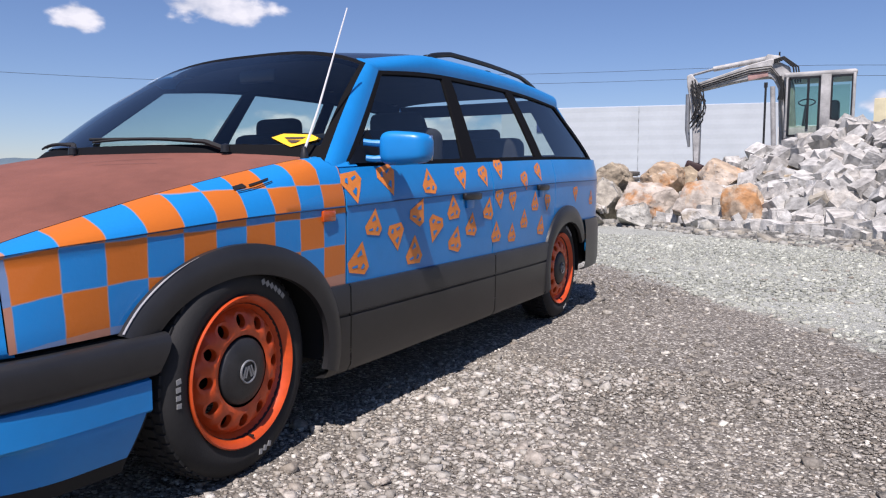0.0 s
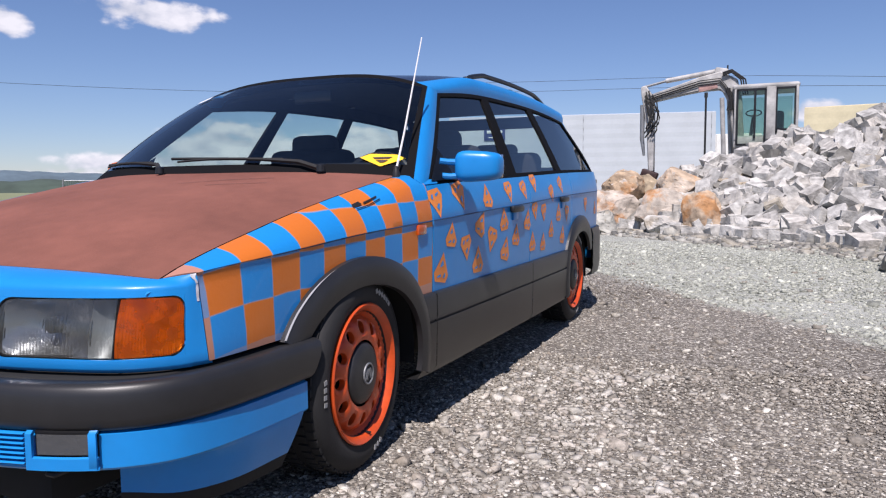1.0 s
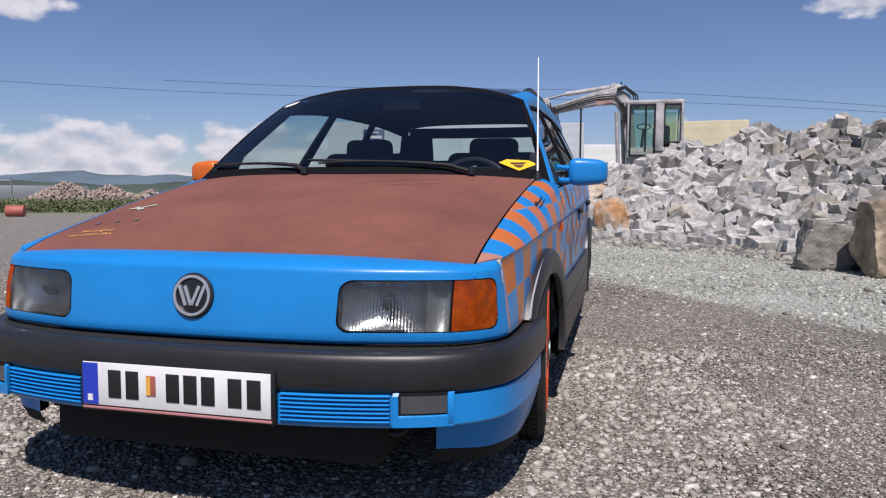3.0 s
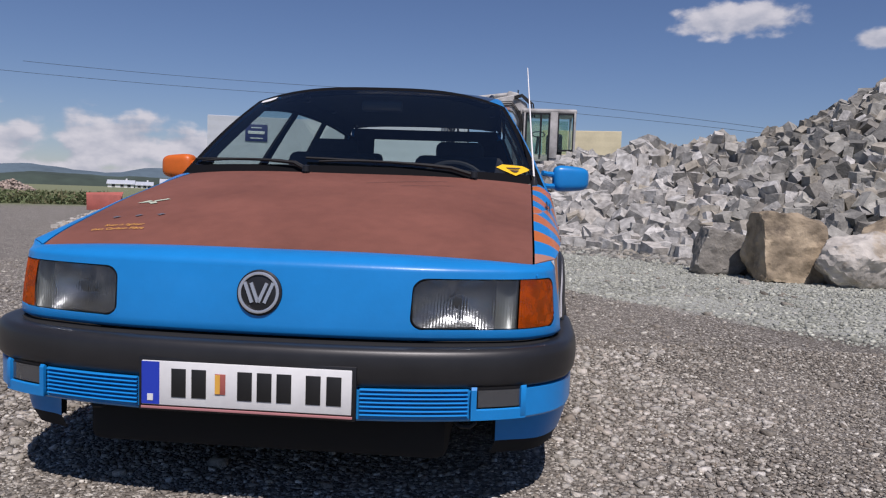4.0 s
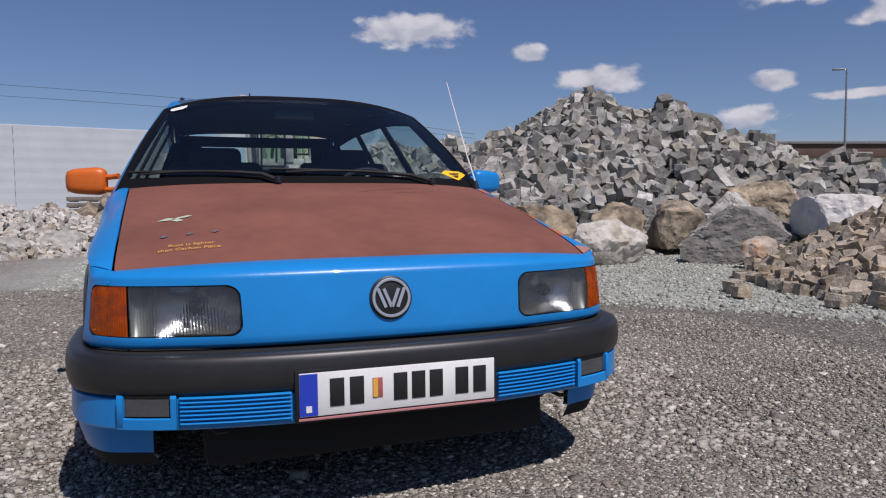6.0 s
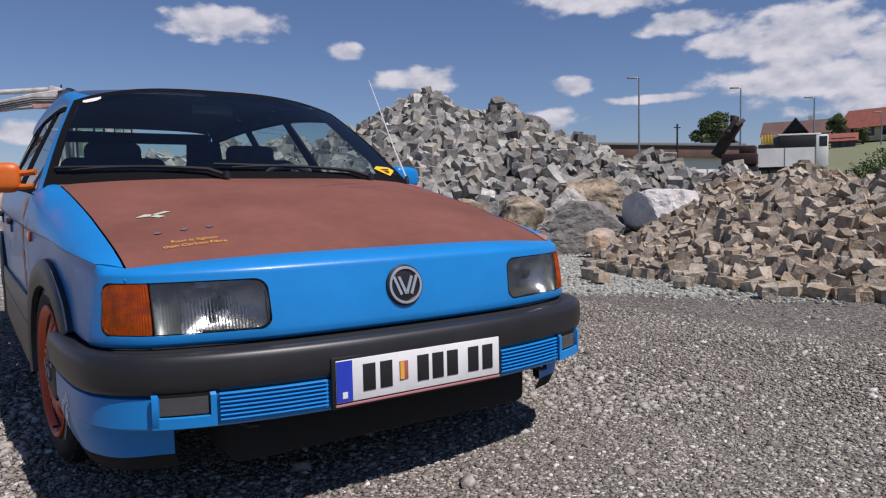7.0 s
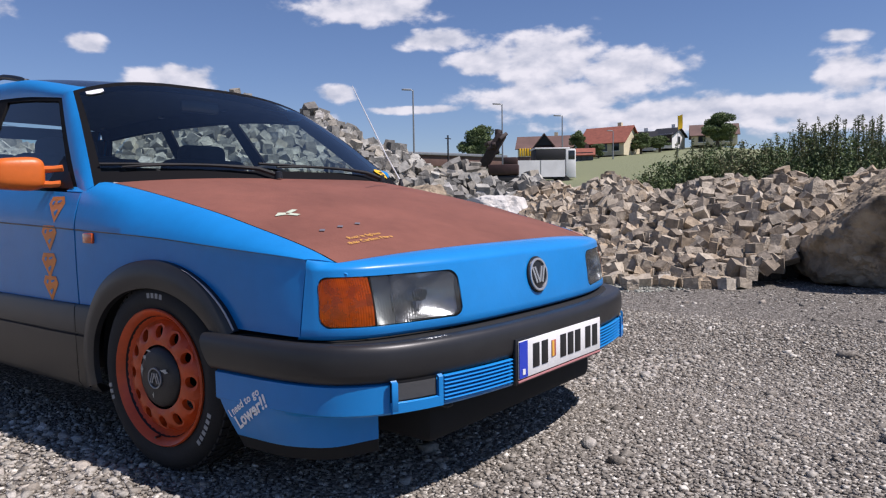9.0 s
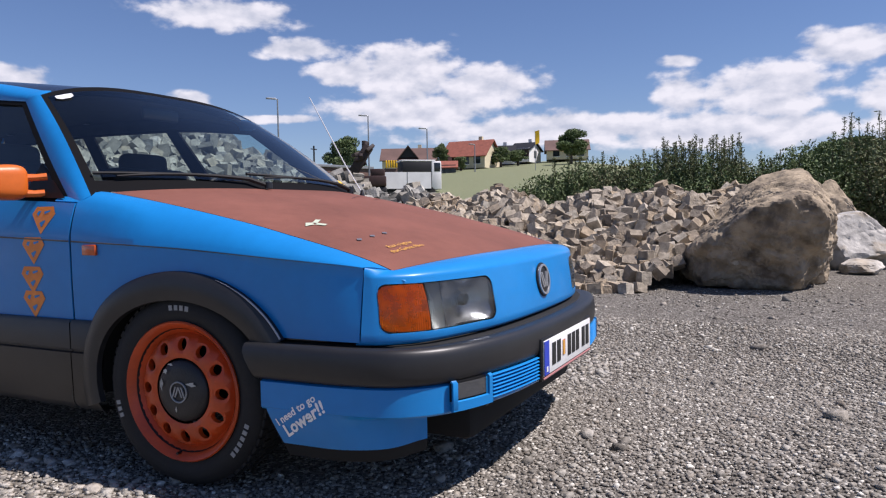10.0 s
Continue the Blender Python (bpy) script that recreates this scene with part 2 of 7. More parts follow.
pink_gravel = stone("pinkish_gravel", [(0.42, 0.33, 0.27), (0.36, 0.29, 0.24), (0.46, 0.37, 0.31)], bump=0.3, grain=8)
crushed = stone("crushed_stone", [(0.234, 0.24, 0.205), (0.351, 0.36, 0.308), (0.292, 0.3, 0.257), (0.468, 0.478, 0.41), (0.39, 0.398, 0.342), (0.605, 0.615, 0.526)], bump=0.3, bump_scale=150, grain=60)


def ground_material():
    """Dark planed gravel round the car, paler crushed stone beyond a curved edge, small stones told apart by cells."""
    m = bpy.data.materials.new("gravel_ground")
    n, l = nodes_of(m)
    p = n["Principled BSDF"]
    p.inputs["Roughness"].default_value, p.inputs["Specular IOR Level"].default_value = 0.92, 0.25
    geo = n.new("ShaderNodeNewGeometry")
    pos = geo.outputs["Position"]
    sp = n.new("ShaderNodeSeparateXYZ")
    l.new(pos, sp.inputs[0])
    cells, big, wide = n.new("ShaderNodeTexVoronoi"), n.new("ShaderNodeTexNoise"), n.new("ShaderNodeTexNoise")
    cells.inputs["Scale"].default_value = 96
    big.inputs["Scale"].default_value, big.inputs["Detail"].default_value = 1.6, 6
    wide.inputs["Scale"].default_value, wide.inputs["Detail"].default_value = 14, 5
    for t in (cells, big, wide):
        l.new(pos, t.inputs["Vector"])
    tint = n.new("ShaderNodeSeparateColor")
    l.new(cells.outputs["Color"], tint.inputs[0])

    def ramp(stops):
        r = n.new("ShaderNodeValToRGB")
        while len(r.color_ramp.elements) < len(stops):
            r.color_ramp.elements.new(0.5)
        for i, (q, c) in enumerate(stops):
            r.color_ramp.elements[i].position, r.color_ramp.elements[i].color = q, (*c, 1)
        l.new(tint.outputs[0], r.inputs[0])
        return r.outputs[0]

    dark = ramp([(0, (0.095, 0.084, 0.07)), (0.45, (0.175, 0.158, 0.135)), (0.76, (0.26, 0.238, 0.204)), (0.9, (0.44, 0.41, 0.355)), (1, (0.64, 0.605, 0.535))])
    pale = ramp([(0, (0.25, 0.257, 0.225)), (0.5, (0.36, 0.368, 0.325)), (1, (0.52, 0.525, 0.47))])
    line = math_node(n, l, "ADD", sp.outputs[1], math_node(n, l, "MULTIPLY", math_node(n, l, "MAXIMUM", sp.outputs[0], 0.3), 1.25))
    line = math_node(n, l, "ADD", line, math_node(n, l, "MULTIPLY", big.outputs["Fac"], 1.0))
    far = n.new("ShaderNodeMapRange")
    far.inputs["From Min"].default_value, far.inputs["From Max"].default_value = 6.85, 7.25
    l.new(line, far.inputs["Value"])
    low = n.new("ShaderNodeMapRange")
    low.inputs["From Min"].default_value, low.inputs["From Max"].default_value = 0.9, 1.7
    l.new(math_node(n, l, "ADD", sp.outputs[1], math_node(n, l, "MULTIPLY", big.outputs["Fac"], 0.6)), low.inputs["Value"])
    east = n.new("ShaderNodeMapRange")
    east.inputs["From Min"].default_value, east.inputs["From Max"].default_value = -3.2, -1.6
    l.new(sp.outputs[0], east.inputs["Value"])
    mask = math_node(n, l, "MULTIPLY", math_node(n, l, "MULTIPLY", far.outputs[0], low.outputs[0]), east.outputs[0])
    mix = n.new("ShaderNodeMix")
    mix.data_type = "RGBA"
    l.new(mask, mix.inputs["Factor"])
    l.new(dark, mix.inputs["A"])
    l.new(pale, mix.inputs["B"])
    hsv, r = n.new("ShaderNodeHueSaturation"), n.new("ShaderNodeMapRange")
    r.inputs["From Min"].default_value, r.inputs["From Max"].default_value = 0.3, 0.7
    r.inputs["To Min"].default_value, r.inputs["To Max"].default_value = 0.8, 1.22
    l.new(math_node(n, l, "MULTIPLY_ADD", wide.outputs["Fac"], 0.5, math_node(n, l, "MULTIPLY", big.outputs["Fac"], 0.5)), r.inputs["Value"])
    # finer, darker rolled gravel towards the cobble heap
    rolled = n.new("ShaderNodeMapRange")
    rolled.inputs["From Min"].default_value, rolled.inputs["From Max"].default_value = 1.9, 3.0
    rolled.inputs["To Min"].default_value, rolled.inputs["To Max"].default_value = 1.0, 0.74
    l.new(math_node(n, l, "MULTIPLY_ADD", big.outputs["Fac"], 0.9, math_node(n, l, "SUBTRACT", sp.outputs[0], 0.45)), rolled.inputs["Value"])
    l.new(math_node(n, l, "MULTIPLY", r.outputs[0], math_node(n, l, "MAXIMUM", rolled.outputs[0], mask)), hsv.inputs["Value"])
    l.new(mix.outputs["Result"], hsv.inputs["Color"])
    # meadow on the far rise and beyond the yard
    meadow = n.new("ShaderNodeMix")
    meadow.data_type = "RGBA"
    meadow.inputs["B"].default_value = (0.19, 0.205, 0.115, 1)
    rise = n.new("ShaderNodeMapRange")
    rise.inputs["From Min"].default_value, rise.inputs["From Max"].default_value = 9.5, 11.5
    l.new(sp.outputs[0], rise.inputs["Value"])
    west = n.new("ShaderNodeMapRange")
    west.inputs["From Min"].default_value, west.inputs["From Max"].default_value = 26, 30
    l.new(math_node(n, l, "SUBTRACT", math_node(n, l, "MULTIPLY", sp.outputs[0], -0.7), math_node(n, l, "MULTIPLY", sp.outputs[1], -0.75)), west.inputs["Value"])
    l.new(math_node(n, l, "MAXIMUM", rise.outputs[0], west.outputs[0]), meadow.inputs["Factor"])
    l.new(hsv.outputs[0], meadow.inputs["A"])
    l.new(meadow.outputs["Result"], p.inputs["Base Color"])
    bp = n.new("ShaderNodeBump")
    bp.inputs["Strength"].default_value, bp.inputs["Distance"].default_value = 0.9, 0.012
    l.new(math_node(n, l, "SUBTRACT", math_node(n, l, "MULTIPLY", wide.outputs["Fac"], 0.6), cells.outputs["Distance"]), bp.inputs["Height"])
    l.new(bp.outputs[0], p.inputs["Normal"])
    return m


gravel = ground_material()


def chequer_material():
    """Hand-painted blue and orange squares, with a thin pale line along their edges."""
    m = material("chequered_paint", BLUE, 0.35, bump=0.05, bump_scale=90, coat=0.2)
    n, l = nodes_of(m)
    co, sp, wob = n.new("ShaderNodeNewGeometry"), n.new("ShaderNodeSeparateXYZ"), n.new("ShaderNodeTexNoise")
    wob.inputs["Scale"].default_value = 9
    l.new(co.outputs["Position"], sp.inputs[0])
    l.new(co.outputs["Position"], wob.inputs["Vector"])
    w = math_node(n, l, "MULTIPLY", math_node(n, l, "SUBTRACT", wob.outputs["Fac"], 0.5), 0.012)
    col = math_node(n, l, "DIVIDE", math_node(n, l, "SUBTRACT", math_node(n, l, "MAXIMUM", math_node(n, l, "ADD", sp.outputs[1], w), 0.335), 0.438), 0.1025)
    crease = math_node(n, l, "MINIMUM", math_node(n, l, "MULTIPLY_ADD", sp.outputs[1], 0.04, 0.632), math_node(n, l, "MULTIPLY_ADD", sp.outputs[1], 0.19, 0.572))
    row = math_node(n, l, "DIVIDE", math_node(n, l, "SUBTRACT", math_node(n, l, "ADD", sp.outputs[2], w), crease), 0.096)
    row = math_node(n, l, "MAXIMUM", row, -1.99)
    par = math_node(n, l, "ADD", math_node(n, l, "FLOOR", col), math_node(n, l, "FLOOR", row))
    odd = math_node(n, l, "ABSOLUTE", math_node(n, l, "MODULO", par, 2.0))
    mix = n.new("ShaderNodeMix")
    mix.data_type = "RGBA"
    mix.inputs["A"].default_value, mix.inputs["B"].default_value = (0.55, 0.14, 0.012, 1), (*BLUE, 1)
    l.new(odd, mix.inputs["Factor"])
    edge = None
    for q in (col, row):
        f = math_node(n, l, "FRACT", q)
        near = math_node(n, l, "MINIMUM", f, math_node(n, l, "SUBTRACT", 1.0, f))
        near = math_node(n, l, "LESS_THAN", near, 0.018)
        edge = near if edge is None else math_node(n, l, "MAXIMUM", edge, near)
    pale = n.new("ShaderNodeMix")
    pale.data_type = "RGBA"
    pale.inputs["B"].default_value = (0.3, 0.26, 0.26, 1)
    l.new(math_node(n, l, "MULTIPLY", edge, 0.5), pale.inputs["Factor"])
    l.new(mix.outputs["Result"], pale.inputs["A"])
    l.new(pale.outputs["Result"], n["Principled BSDF"].inputs["Base Color"])
    return m


chequer = chequer_material()
gold = material("gold_lettering", (0.75, 0.4, 0.06), 0.5)
sticker_orange = material("orange_film", (0.8, 0.24, 0.035), 0.45, tones=(0.85, 1.1), scale=20)
silver = material("silver_plastic", (0.55, 0.56, 0.58), 0.3, metal=0.7)
reflector = material("lamp_reflector", (0.36, 0.37, 0.38), 0.24, metal=0.95, bump=0.3, bump_scale=40)
grey_steel = material("galvanised_steel", (0.28, 0.29, 0.3), 0.5, metal=0.6, tones=(0.8, 1.2))
leaf_dark = stone("hedge_leaves", [(0.075, 0.115, 0.04), (0.115, 0.165, 0.06), (0.16, 0.21, 0.085), (0.125, 0.155, 0.075)], rough=0.6, bump=0.1)
leaf_weed = stone("weed_leaves", [(0.11, 0.14, 0.06), (0.15, 0.185, 0.085), (0.19, 0.165, 0.09)], rough=0.7, bump=0.1)
roof_tile = material("orange_roof_tiles", (0.27, 0.085, 0.055), 0.8, tones=(0.7, 1.2), scale=2, bump=0.3, bump_scale=8)
brown_roof = material("brown_roof_sheet", (0.13, 0.075, 0.06), 0.7, tones=(0.7, 1.2), scale=0.5)
plaster = material("cream_plaster", (0.62, 0.55, 0.38), 0.9, tones=(0.85, 1.1), scale=0.6)
cladding = material("white_wall_cladding", (0.48, 0.51, 0.55), 0.55, tones=(0.92, 1.05), scale=0.4)
dark_metal = material("dark_red_machine_paint", (0.035, 0.013, 0.011), 0.6, tones=(0.6, 1.4), scale=2)
window_dark = material("dark_window", (0.02, 0.025, 0.03), 0.08)
bark = material("bark", (0.09, 0.07, 0.05), 0.9, tones=(0.7, 1.3), bump=0.5)
red_paint = material("faded_red_paint", (0.4, 0.11, 0.085), 0.6, tones=(0.7, 1.2), scale=2)
# dark colour that paints the shade between heap stones
gap_shade = material("heap_gap_shade", (0.09, 0.083, 0.075), 0.95, tones=(0.6, 1.4), scale=4, bump=0.5)
chalk = stone("chalk_white_stone", [(0.66, 0.64, 0.6), (0.6, 0.58, 0.54)], bump=0.9, bump_scale=14, grain=6, spread=(0.75, 1.12), stain=((0.42, 0.38, 0.32), 3.0, 0.5))
board_white = material("matt_white_boards", (0.75, 0.75, 0.74), 0.8, tones=(0.85, 1.05), scale=1)
grab_dark = material("black_red_grab", (0.022, 0.012, 0.011), 0.7, tones=(0.6, 1.6), scale=3)
hill_green = material("wooded_hill", (0.045, 0.065, 0.05), 0.95, tones=(0.6, 1.5), scale=0.02)
wood_grey = material("weathered_pallet_wood", (0.2, 0.17, 0.14), 0.9, tones=(0.6, 1.3))
plate_blue = material("blue_plate_band", (0.02, 0.05, 0.45), 0.4)
ink = material("black_ink", (0.012, 0.012, 0.012), 0.5)
machine_white = material("dusty_white_machine_paint", (0.45, 0.44, 0.42), 0.6, tones=(0.45, 1.2), scale=4, bump=0.2, bump_scale=12)
faded_red = material("faded_red_strip", (0.42, 0.25, 0.22), 0.6, tones=(0.7, 1.2), scale=8)


amber_glass = hazy(glass("amber_glass", (1.0, 0.24, 0.01), base=0.05, rough=0.08), (0.56, 0.09, 0.003), 0.4)
dull_reflector = material("dull_reflector", (0.16, 0.17, 0.165), 0.4, metal=0.5)
smoked = material("smoked_lens", (0.06, 0.063, 0.066), 0.06, coat=1.0, bump=0.1, bump_scale=60)
sign_blue = material("dark_blue_sign", (0.025, 0.03, 0.12), 0.5)
# distance haze is painted into this bluish hill colour
far_hill = material("haze_tinted_hill", (0.09, 0.13, 0.16), 0.95, tones=(0.7, 1.3), scale=0.01)
chipped = material("chipped_pale_paint", (0.5, 0.5, 0.52), 0.6, tones=(0.5, 1.2), scale=60)
worn_pale = material("peeled_pale_plastic", (0.5, 0.5, 0.46), 0.6, tones=(0.6, 1.2), scale=30)
worn_shaded_edge = material("worn_shaded_paint", (0.07, 0.075, 0.08), 0.5, tones=(0.4, 1.6), scale=7)
crease_shade = material("painted_crease_shade", (0.006, 0.05, 0.14), 0.5)
pink_strip = material("pink_strip", (0.45, 0.2, 0.2), 0.5)
pale_green = material("pale_green_film", (0.5, 0.55, 0.42), 0.5)
worn_blue = material("worn_blue_film", (0.13, 0.125, 0.145), 0.6)
dark_scratch = material("dark_scratch", (0.06, 0.03, 0.025), 0.7)

# ---- building helpers ----
def part(name, bm, mat, parent=None, label="", smooth=True, angle=40):
    me = bpy.data.meshes.new(name)
    bmesh.ops.recalc_face_normals(bm, faces=bm.faces)
    bm.to_mesh(me)
    bm.free()
    for m in mat if isinstance(mat, (list, tuple)) else [mat]:
        me.materials.append(m)
    if smooth:
        me.shade_smooth()
        me.set_sharp_from_angle(angle=radians(angle))
    ob = new(name, me)
    if parent:
        ob.parent = parent
    if label:
        tagged(ob, label)
    return ob


def thing(name, label, category, where=(0, 0, 0), group="", kind="", turn=0):
    ob = new(name)
    ob.empty_display_size = 0.1
    ob.matrix_world = pose(*where, 0, 0, turn)
    return tagged(ob, label, category, group, kind)


def curve(table):
    """A smooth function through a short table of (x, value)."""
    xs, vs = np.array([p[0] for p in table], float), np.array([p[1] for p in table], float)
    d = np.gradient(vs, xs)

    def f(x):
        x = min(max(x, xs[0]), xs[-1])
        i = min(int(np.searchsorted(xs, x, "right")) - 1, len(xs) - 2)
        h = xs[i + 1] - xs[i]
        t = (x - xs[i]) / h
        return float((2 * t**3 - 3 * t**2 + 1) * vs[i] + (t**3 - 2 * t**2 + t) * h * d[i] + (3 * t**2 - 2 * t**3) * vs[i + 1] + (t**3 - t**2) * h * d[i + 1])

    return f


def steps(a, b, n):
    return [a + (b - a) * i / n for i in range(n + 1)]


def sheet(fn, us, vs, thick=0.0, skip=None, mat=None):
    """A sheet of quads fn(u, v) -> (x, y, z), given thickness inwards."""
    bm = bmesh.new()
    grid = [[bm.verts.new(fn(u, v)) for v in vs] for u in us]
    for i in range(len(us) - 1):
        for j in range(len(vs) - 1):
            um, vm = (us[i] + us[i + 1]) / 2, (vs[j] + vs[j + 1]) / 2
            if skip and skip(um, vm):
                continue
            f = bm.faces.new((grid[i][j], grid[i + 1][j], grid[i + 1][j + 1], grid[i][j + 1]))
            if mat:
                f.material_index = mat(um, vm)
    bmesh.ops.remove_doubles(bm, verts=bm.verts, dist=1e-5)
    if thick:
        bmesh.ops.recalc_face_normals(bm, faces=bm.faces)
        bmesh.ops.solidify(bm, geom=bm.faces[:], thickness=thick)
    return bm


def box(size, at=(0, 0, 0), bevel=0.0, rot=None, segments=2):
    bm = bmesh.new()
    bmesh.ops.create_cube(bm, size=1)
    bmesh.ops.scale(bm, vec=size, verts=bm.verts)
    if bevel:
        bmesh.ops.bevel(bm, geom=bm.edges[:], offset=bevel, segments=segments, affect="EDGES", profile=0.5)
    if rot:
        bmesh.ops.rotate(bm, cent=(0, 0, 0), matrix=Euler([radians(a) for a in rot]).to_matrix(), verts=bm.verts)
    bmesh.ops.translate(bm, vec=at, verts=bm.verts)
    return bm


def lathe(profile, n, axis="x", close=False):
    """Turns a profile of (along, radius) about the x (or z) axis."""
    bm = bmesh.new()
    rings = []
    for i in range(n):
        a = 2 * math.pi * i / n
        c, s = math.cos(a), math.sin(a)
        rings.append([bm.verts.new((p, r * c, r * s) if axis == "x" else (r * c, r * s, p)) for p, r in profile])
    m = len(profile)
    for i in range(n):
        a, b = rings[i], rings[(i + 1) % n]
        for j in range(m if close else m - 1):
            k = (j + 1) % m
            bm.faces.new((a[j], b[j], b[k], a[k]))
    bmesh.ops.remove_doubles(bm, verts=bm.verts, dist=1e-5)
    return bm


def tube(points, radius, n=8):
    """A round rod along points; radius may be one number or one per point."""
    bm = bmesh.new()
    pts = [Vector(p) for p in points]
    rs = radius if isinstance(radius, (list, tuple)) else [radius] * len(pts)
    rings = []
    for i, p in enumerate(pts):
        d = (pts[min(i + 1, len(pts) - 1)] - pts[max(i - 1, 0)]).normalized()
        side = d.cross(Vector((0, 0, 1)) if abs(d.z) < 0.95 else Vector((1, 0, 0))).normalized()
        up = side.cross(d)
        rings.append([bm.verts.new(p + rs[i] * (math.cos(2 * math.pi * k / n) * side + math.sin(2 * math.pi * k / n) * up)) for k in range(n)])
    for a, b in zip(rings, rings[1:]):
        for k in range(n):
            bm.faces.new((a[k], a[(k + 1) % n], b[(k + 1) % n], b[k]))
    bm.faces.new(rings[0][::-1])
    bm.faces.new(rings[-1])
    return bm


def mirror(fn, s):
    return lambda u, v: (lambda p: (s * p[0], p[1], p[2]))(fn(u, v))


# ---- the car: its lines ----
W = curve([(0.285, 0.737), (0.318, 0.745), (0.4, 0.762), (0.5, 0.777), (0.9, 0.806), (1.25, 0.829), (1.9, 0.838), (2.6, 0.842), (3.3, 0.838), (3.9, 0.82), (4.25, 0.785), (4.45, 0.735)])
CREASE = curve([(0.28, 0.634), (0.318, 0.64), (0.5, 0.66), (0.66, 0.674), (0.89, 0.691), (1.16, 0.704), (1.56, 0.72), (2.3, 0.746), (3.3, 0.78), (4.4, 0.8)])
BELT = curve([(1.25, 0.825), (1.33, 0.83), (2.2, 0.866), (3.15, 0.902), (4.4, 0.935)])
ROOF = curve([(1.8, 1.318), (2.2, 1.362), (2.8, 1.385), (3.4, 1.385), (4.05, 1.355)])
BONNET = curve([(0.16, 0.638), (0.2, 0.65), (0.35, 0.705), (0.58, 0.774), (0.87, 0.838), (1.25, 0.906), (1.42, 0.931)])
FRONT_AXLE, REAR_AXLE, HUB = 0.885, 3.515, 0.287


def arch(y, wide, high, base=0.44):
    """The lower edge of the body over the two wheels."""
    z = base
    for c in (FRONT_AXLE, REAR_AXLE):
        q = (y - c) / wide
        if abs(q) < 1:
            z = max(z, HUB + high * math.sqrt(1 - q * q))
    return z


def side_x(y, z):
    c, b = CREASE(y), BELT(y)
    if z <= c:
        return W(y) - 0.005 - 0.10 * max(0.0, c - 0.06 - z) ** 2 + 0.03 * min((c - z) / 0.18, 1.0) * max(0.0, 1 - (y - 0.318) / 0.25)
    return W(y) - 0.004 - 0.028 * ((z - c) / max(b - c, 0.02)) ** 1.5


def glass_x(y, z):
    d = z - BELT(y)
    return side_x(y, BELT(y)) - 0.012 - 0.46 * d - 0.12 * d * d


def bonnet_point(u, v):
    yf, yr = 0.2 + 0.068 * abs(u) ** 2.2, 1.09 + 0.235 * abs(u) ** 2.2
    y = yf + (yr - yf) * v
    return (u * (0.684 + 0.034 * v), y, BONNET(y) - 0.045 * abs(u) ** 2.6)


def edge_point(y):
    """The bonnet's side edge, where the wing begins."""
    v = min(max((y - 0.268) / 1.057, 0), 1)
    p = bonnet_point(1, v)
    return p[0] + 0.006, p[2]


def wing_point(y, v):
    """v 0..1: from the bonnet's edge over the shoulder to the crease; 1..2: down to the arch or the sill."""
    y -= 0.048 * max(0.0, 1 - (y - 0.321) / 0.35) * max(0.0, 1 - v)
    ex, ez = edge_point(y)
    c = CREASE(y)
    if v <= 1:
        a = v * math.pi / 2
        f, g = 0.45 * math.sin(a) ** 0.85 + 0.55 * v, 0.45 * math.cos(a) ** 0.8 + 0.55 * (1 - v)
        p = Vector((ex + (W(y) - ex) * f, y, c + (ez - c) * g))
        q = min(max((y - 0.95) / 0.35, 0.0), 1.0)
        q = q * q * (3 - 2 * q)
        b = BELT(max(y, 1.322))
        if v < 0.55:
            w = v / 0.55
            e = Vector((ex, y, ez)).lerp(Vector((side_x(y, b) - 0.003, y, b + 0.003)), w) + Vector((0, 0, 0.012 * math.sin(math.pi * w)))
        else:
            z = b + (c - b) * (v - 0.55) / 0.45
            e = Vector((side_x(y, z), y, z))
        return tuple(p.lerp(e, q))
    low = arch(y, 0.385, 0.325, 0.446)
    z = c - 0.004 + (low - c + 0.004) * (v - 1)
    return (side_x(y, z), y, z)


def door_point(y, v, bottom):
    """v 0..1: belt to crease; 1..2: crease to the lower edge."""
    b, c = BELT(y), CREASE(y)
    low = max(bottom, arch(y, 0.385, 0.34))
    z = b + (c - b) * v if v <= 1 else c - 0.004 + (low - c + 0.004) * (v - 1)
    return (side_x(y, z), y, z)


car = thing("station_wagon", "blue station wagon with orange chequers, orange wheels and rust-brown bonnet", "car")
VS = [0, 0.12, 0.25, 0.4, 0.55, 0.7, 0.82, 0.92, 1.0, 1.02, 1.15, 1.35, 1.55, 1.75, 1.9, 2.0]
for s in (1, -1):
    part("front_wing", sheet(mirror(wing_point, s), steps(0.321, 1.322, 48), VS, 0.004), chequer if s > 0 else blue, car, "blue and orange chequered wing" if s > 0 else "")
    part("front_door", sheet(mirror(lambda y, v: door_point(y, v, 0.45), s), steps(1.33, 2.43, 14), VS, 0.004), blue, car)
    part("rear_door", sheet(mirror(lambda y, v: door_point(y, v, 0.45), s), steps(2.438, 3.3, 30), VS, 0.004), blue, car)
    part("rear_quarter", sheet(mirror(lambda y, v: door_point(y, v, 0.45), s), steps(3.308, 4.44, 40), VS, 0.004), blue, car)
part("bonnet", sheet(bonnet_point, steps(-1, 1, 30), steps(0, 1, 24), 0.006), rust, car, "rust-brown matt bonnet")


# plan of the nose at its lower and upper edge, from the middle to the seam with the wing
def plan(pts):
    fx, fy = curve([(i / (len(pts) - 1), p[0]) for i, p in enumerate(pts)]), curve([(i / (len(pts) - 1), p[1]) for i, p in enumerate(pts)])
    return lambda t: (fx(t), fy(t))


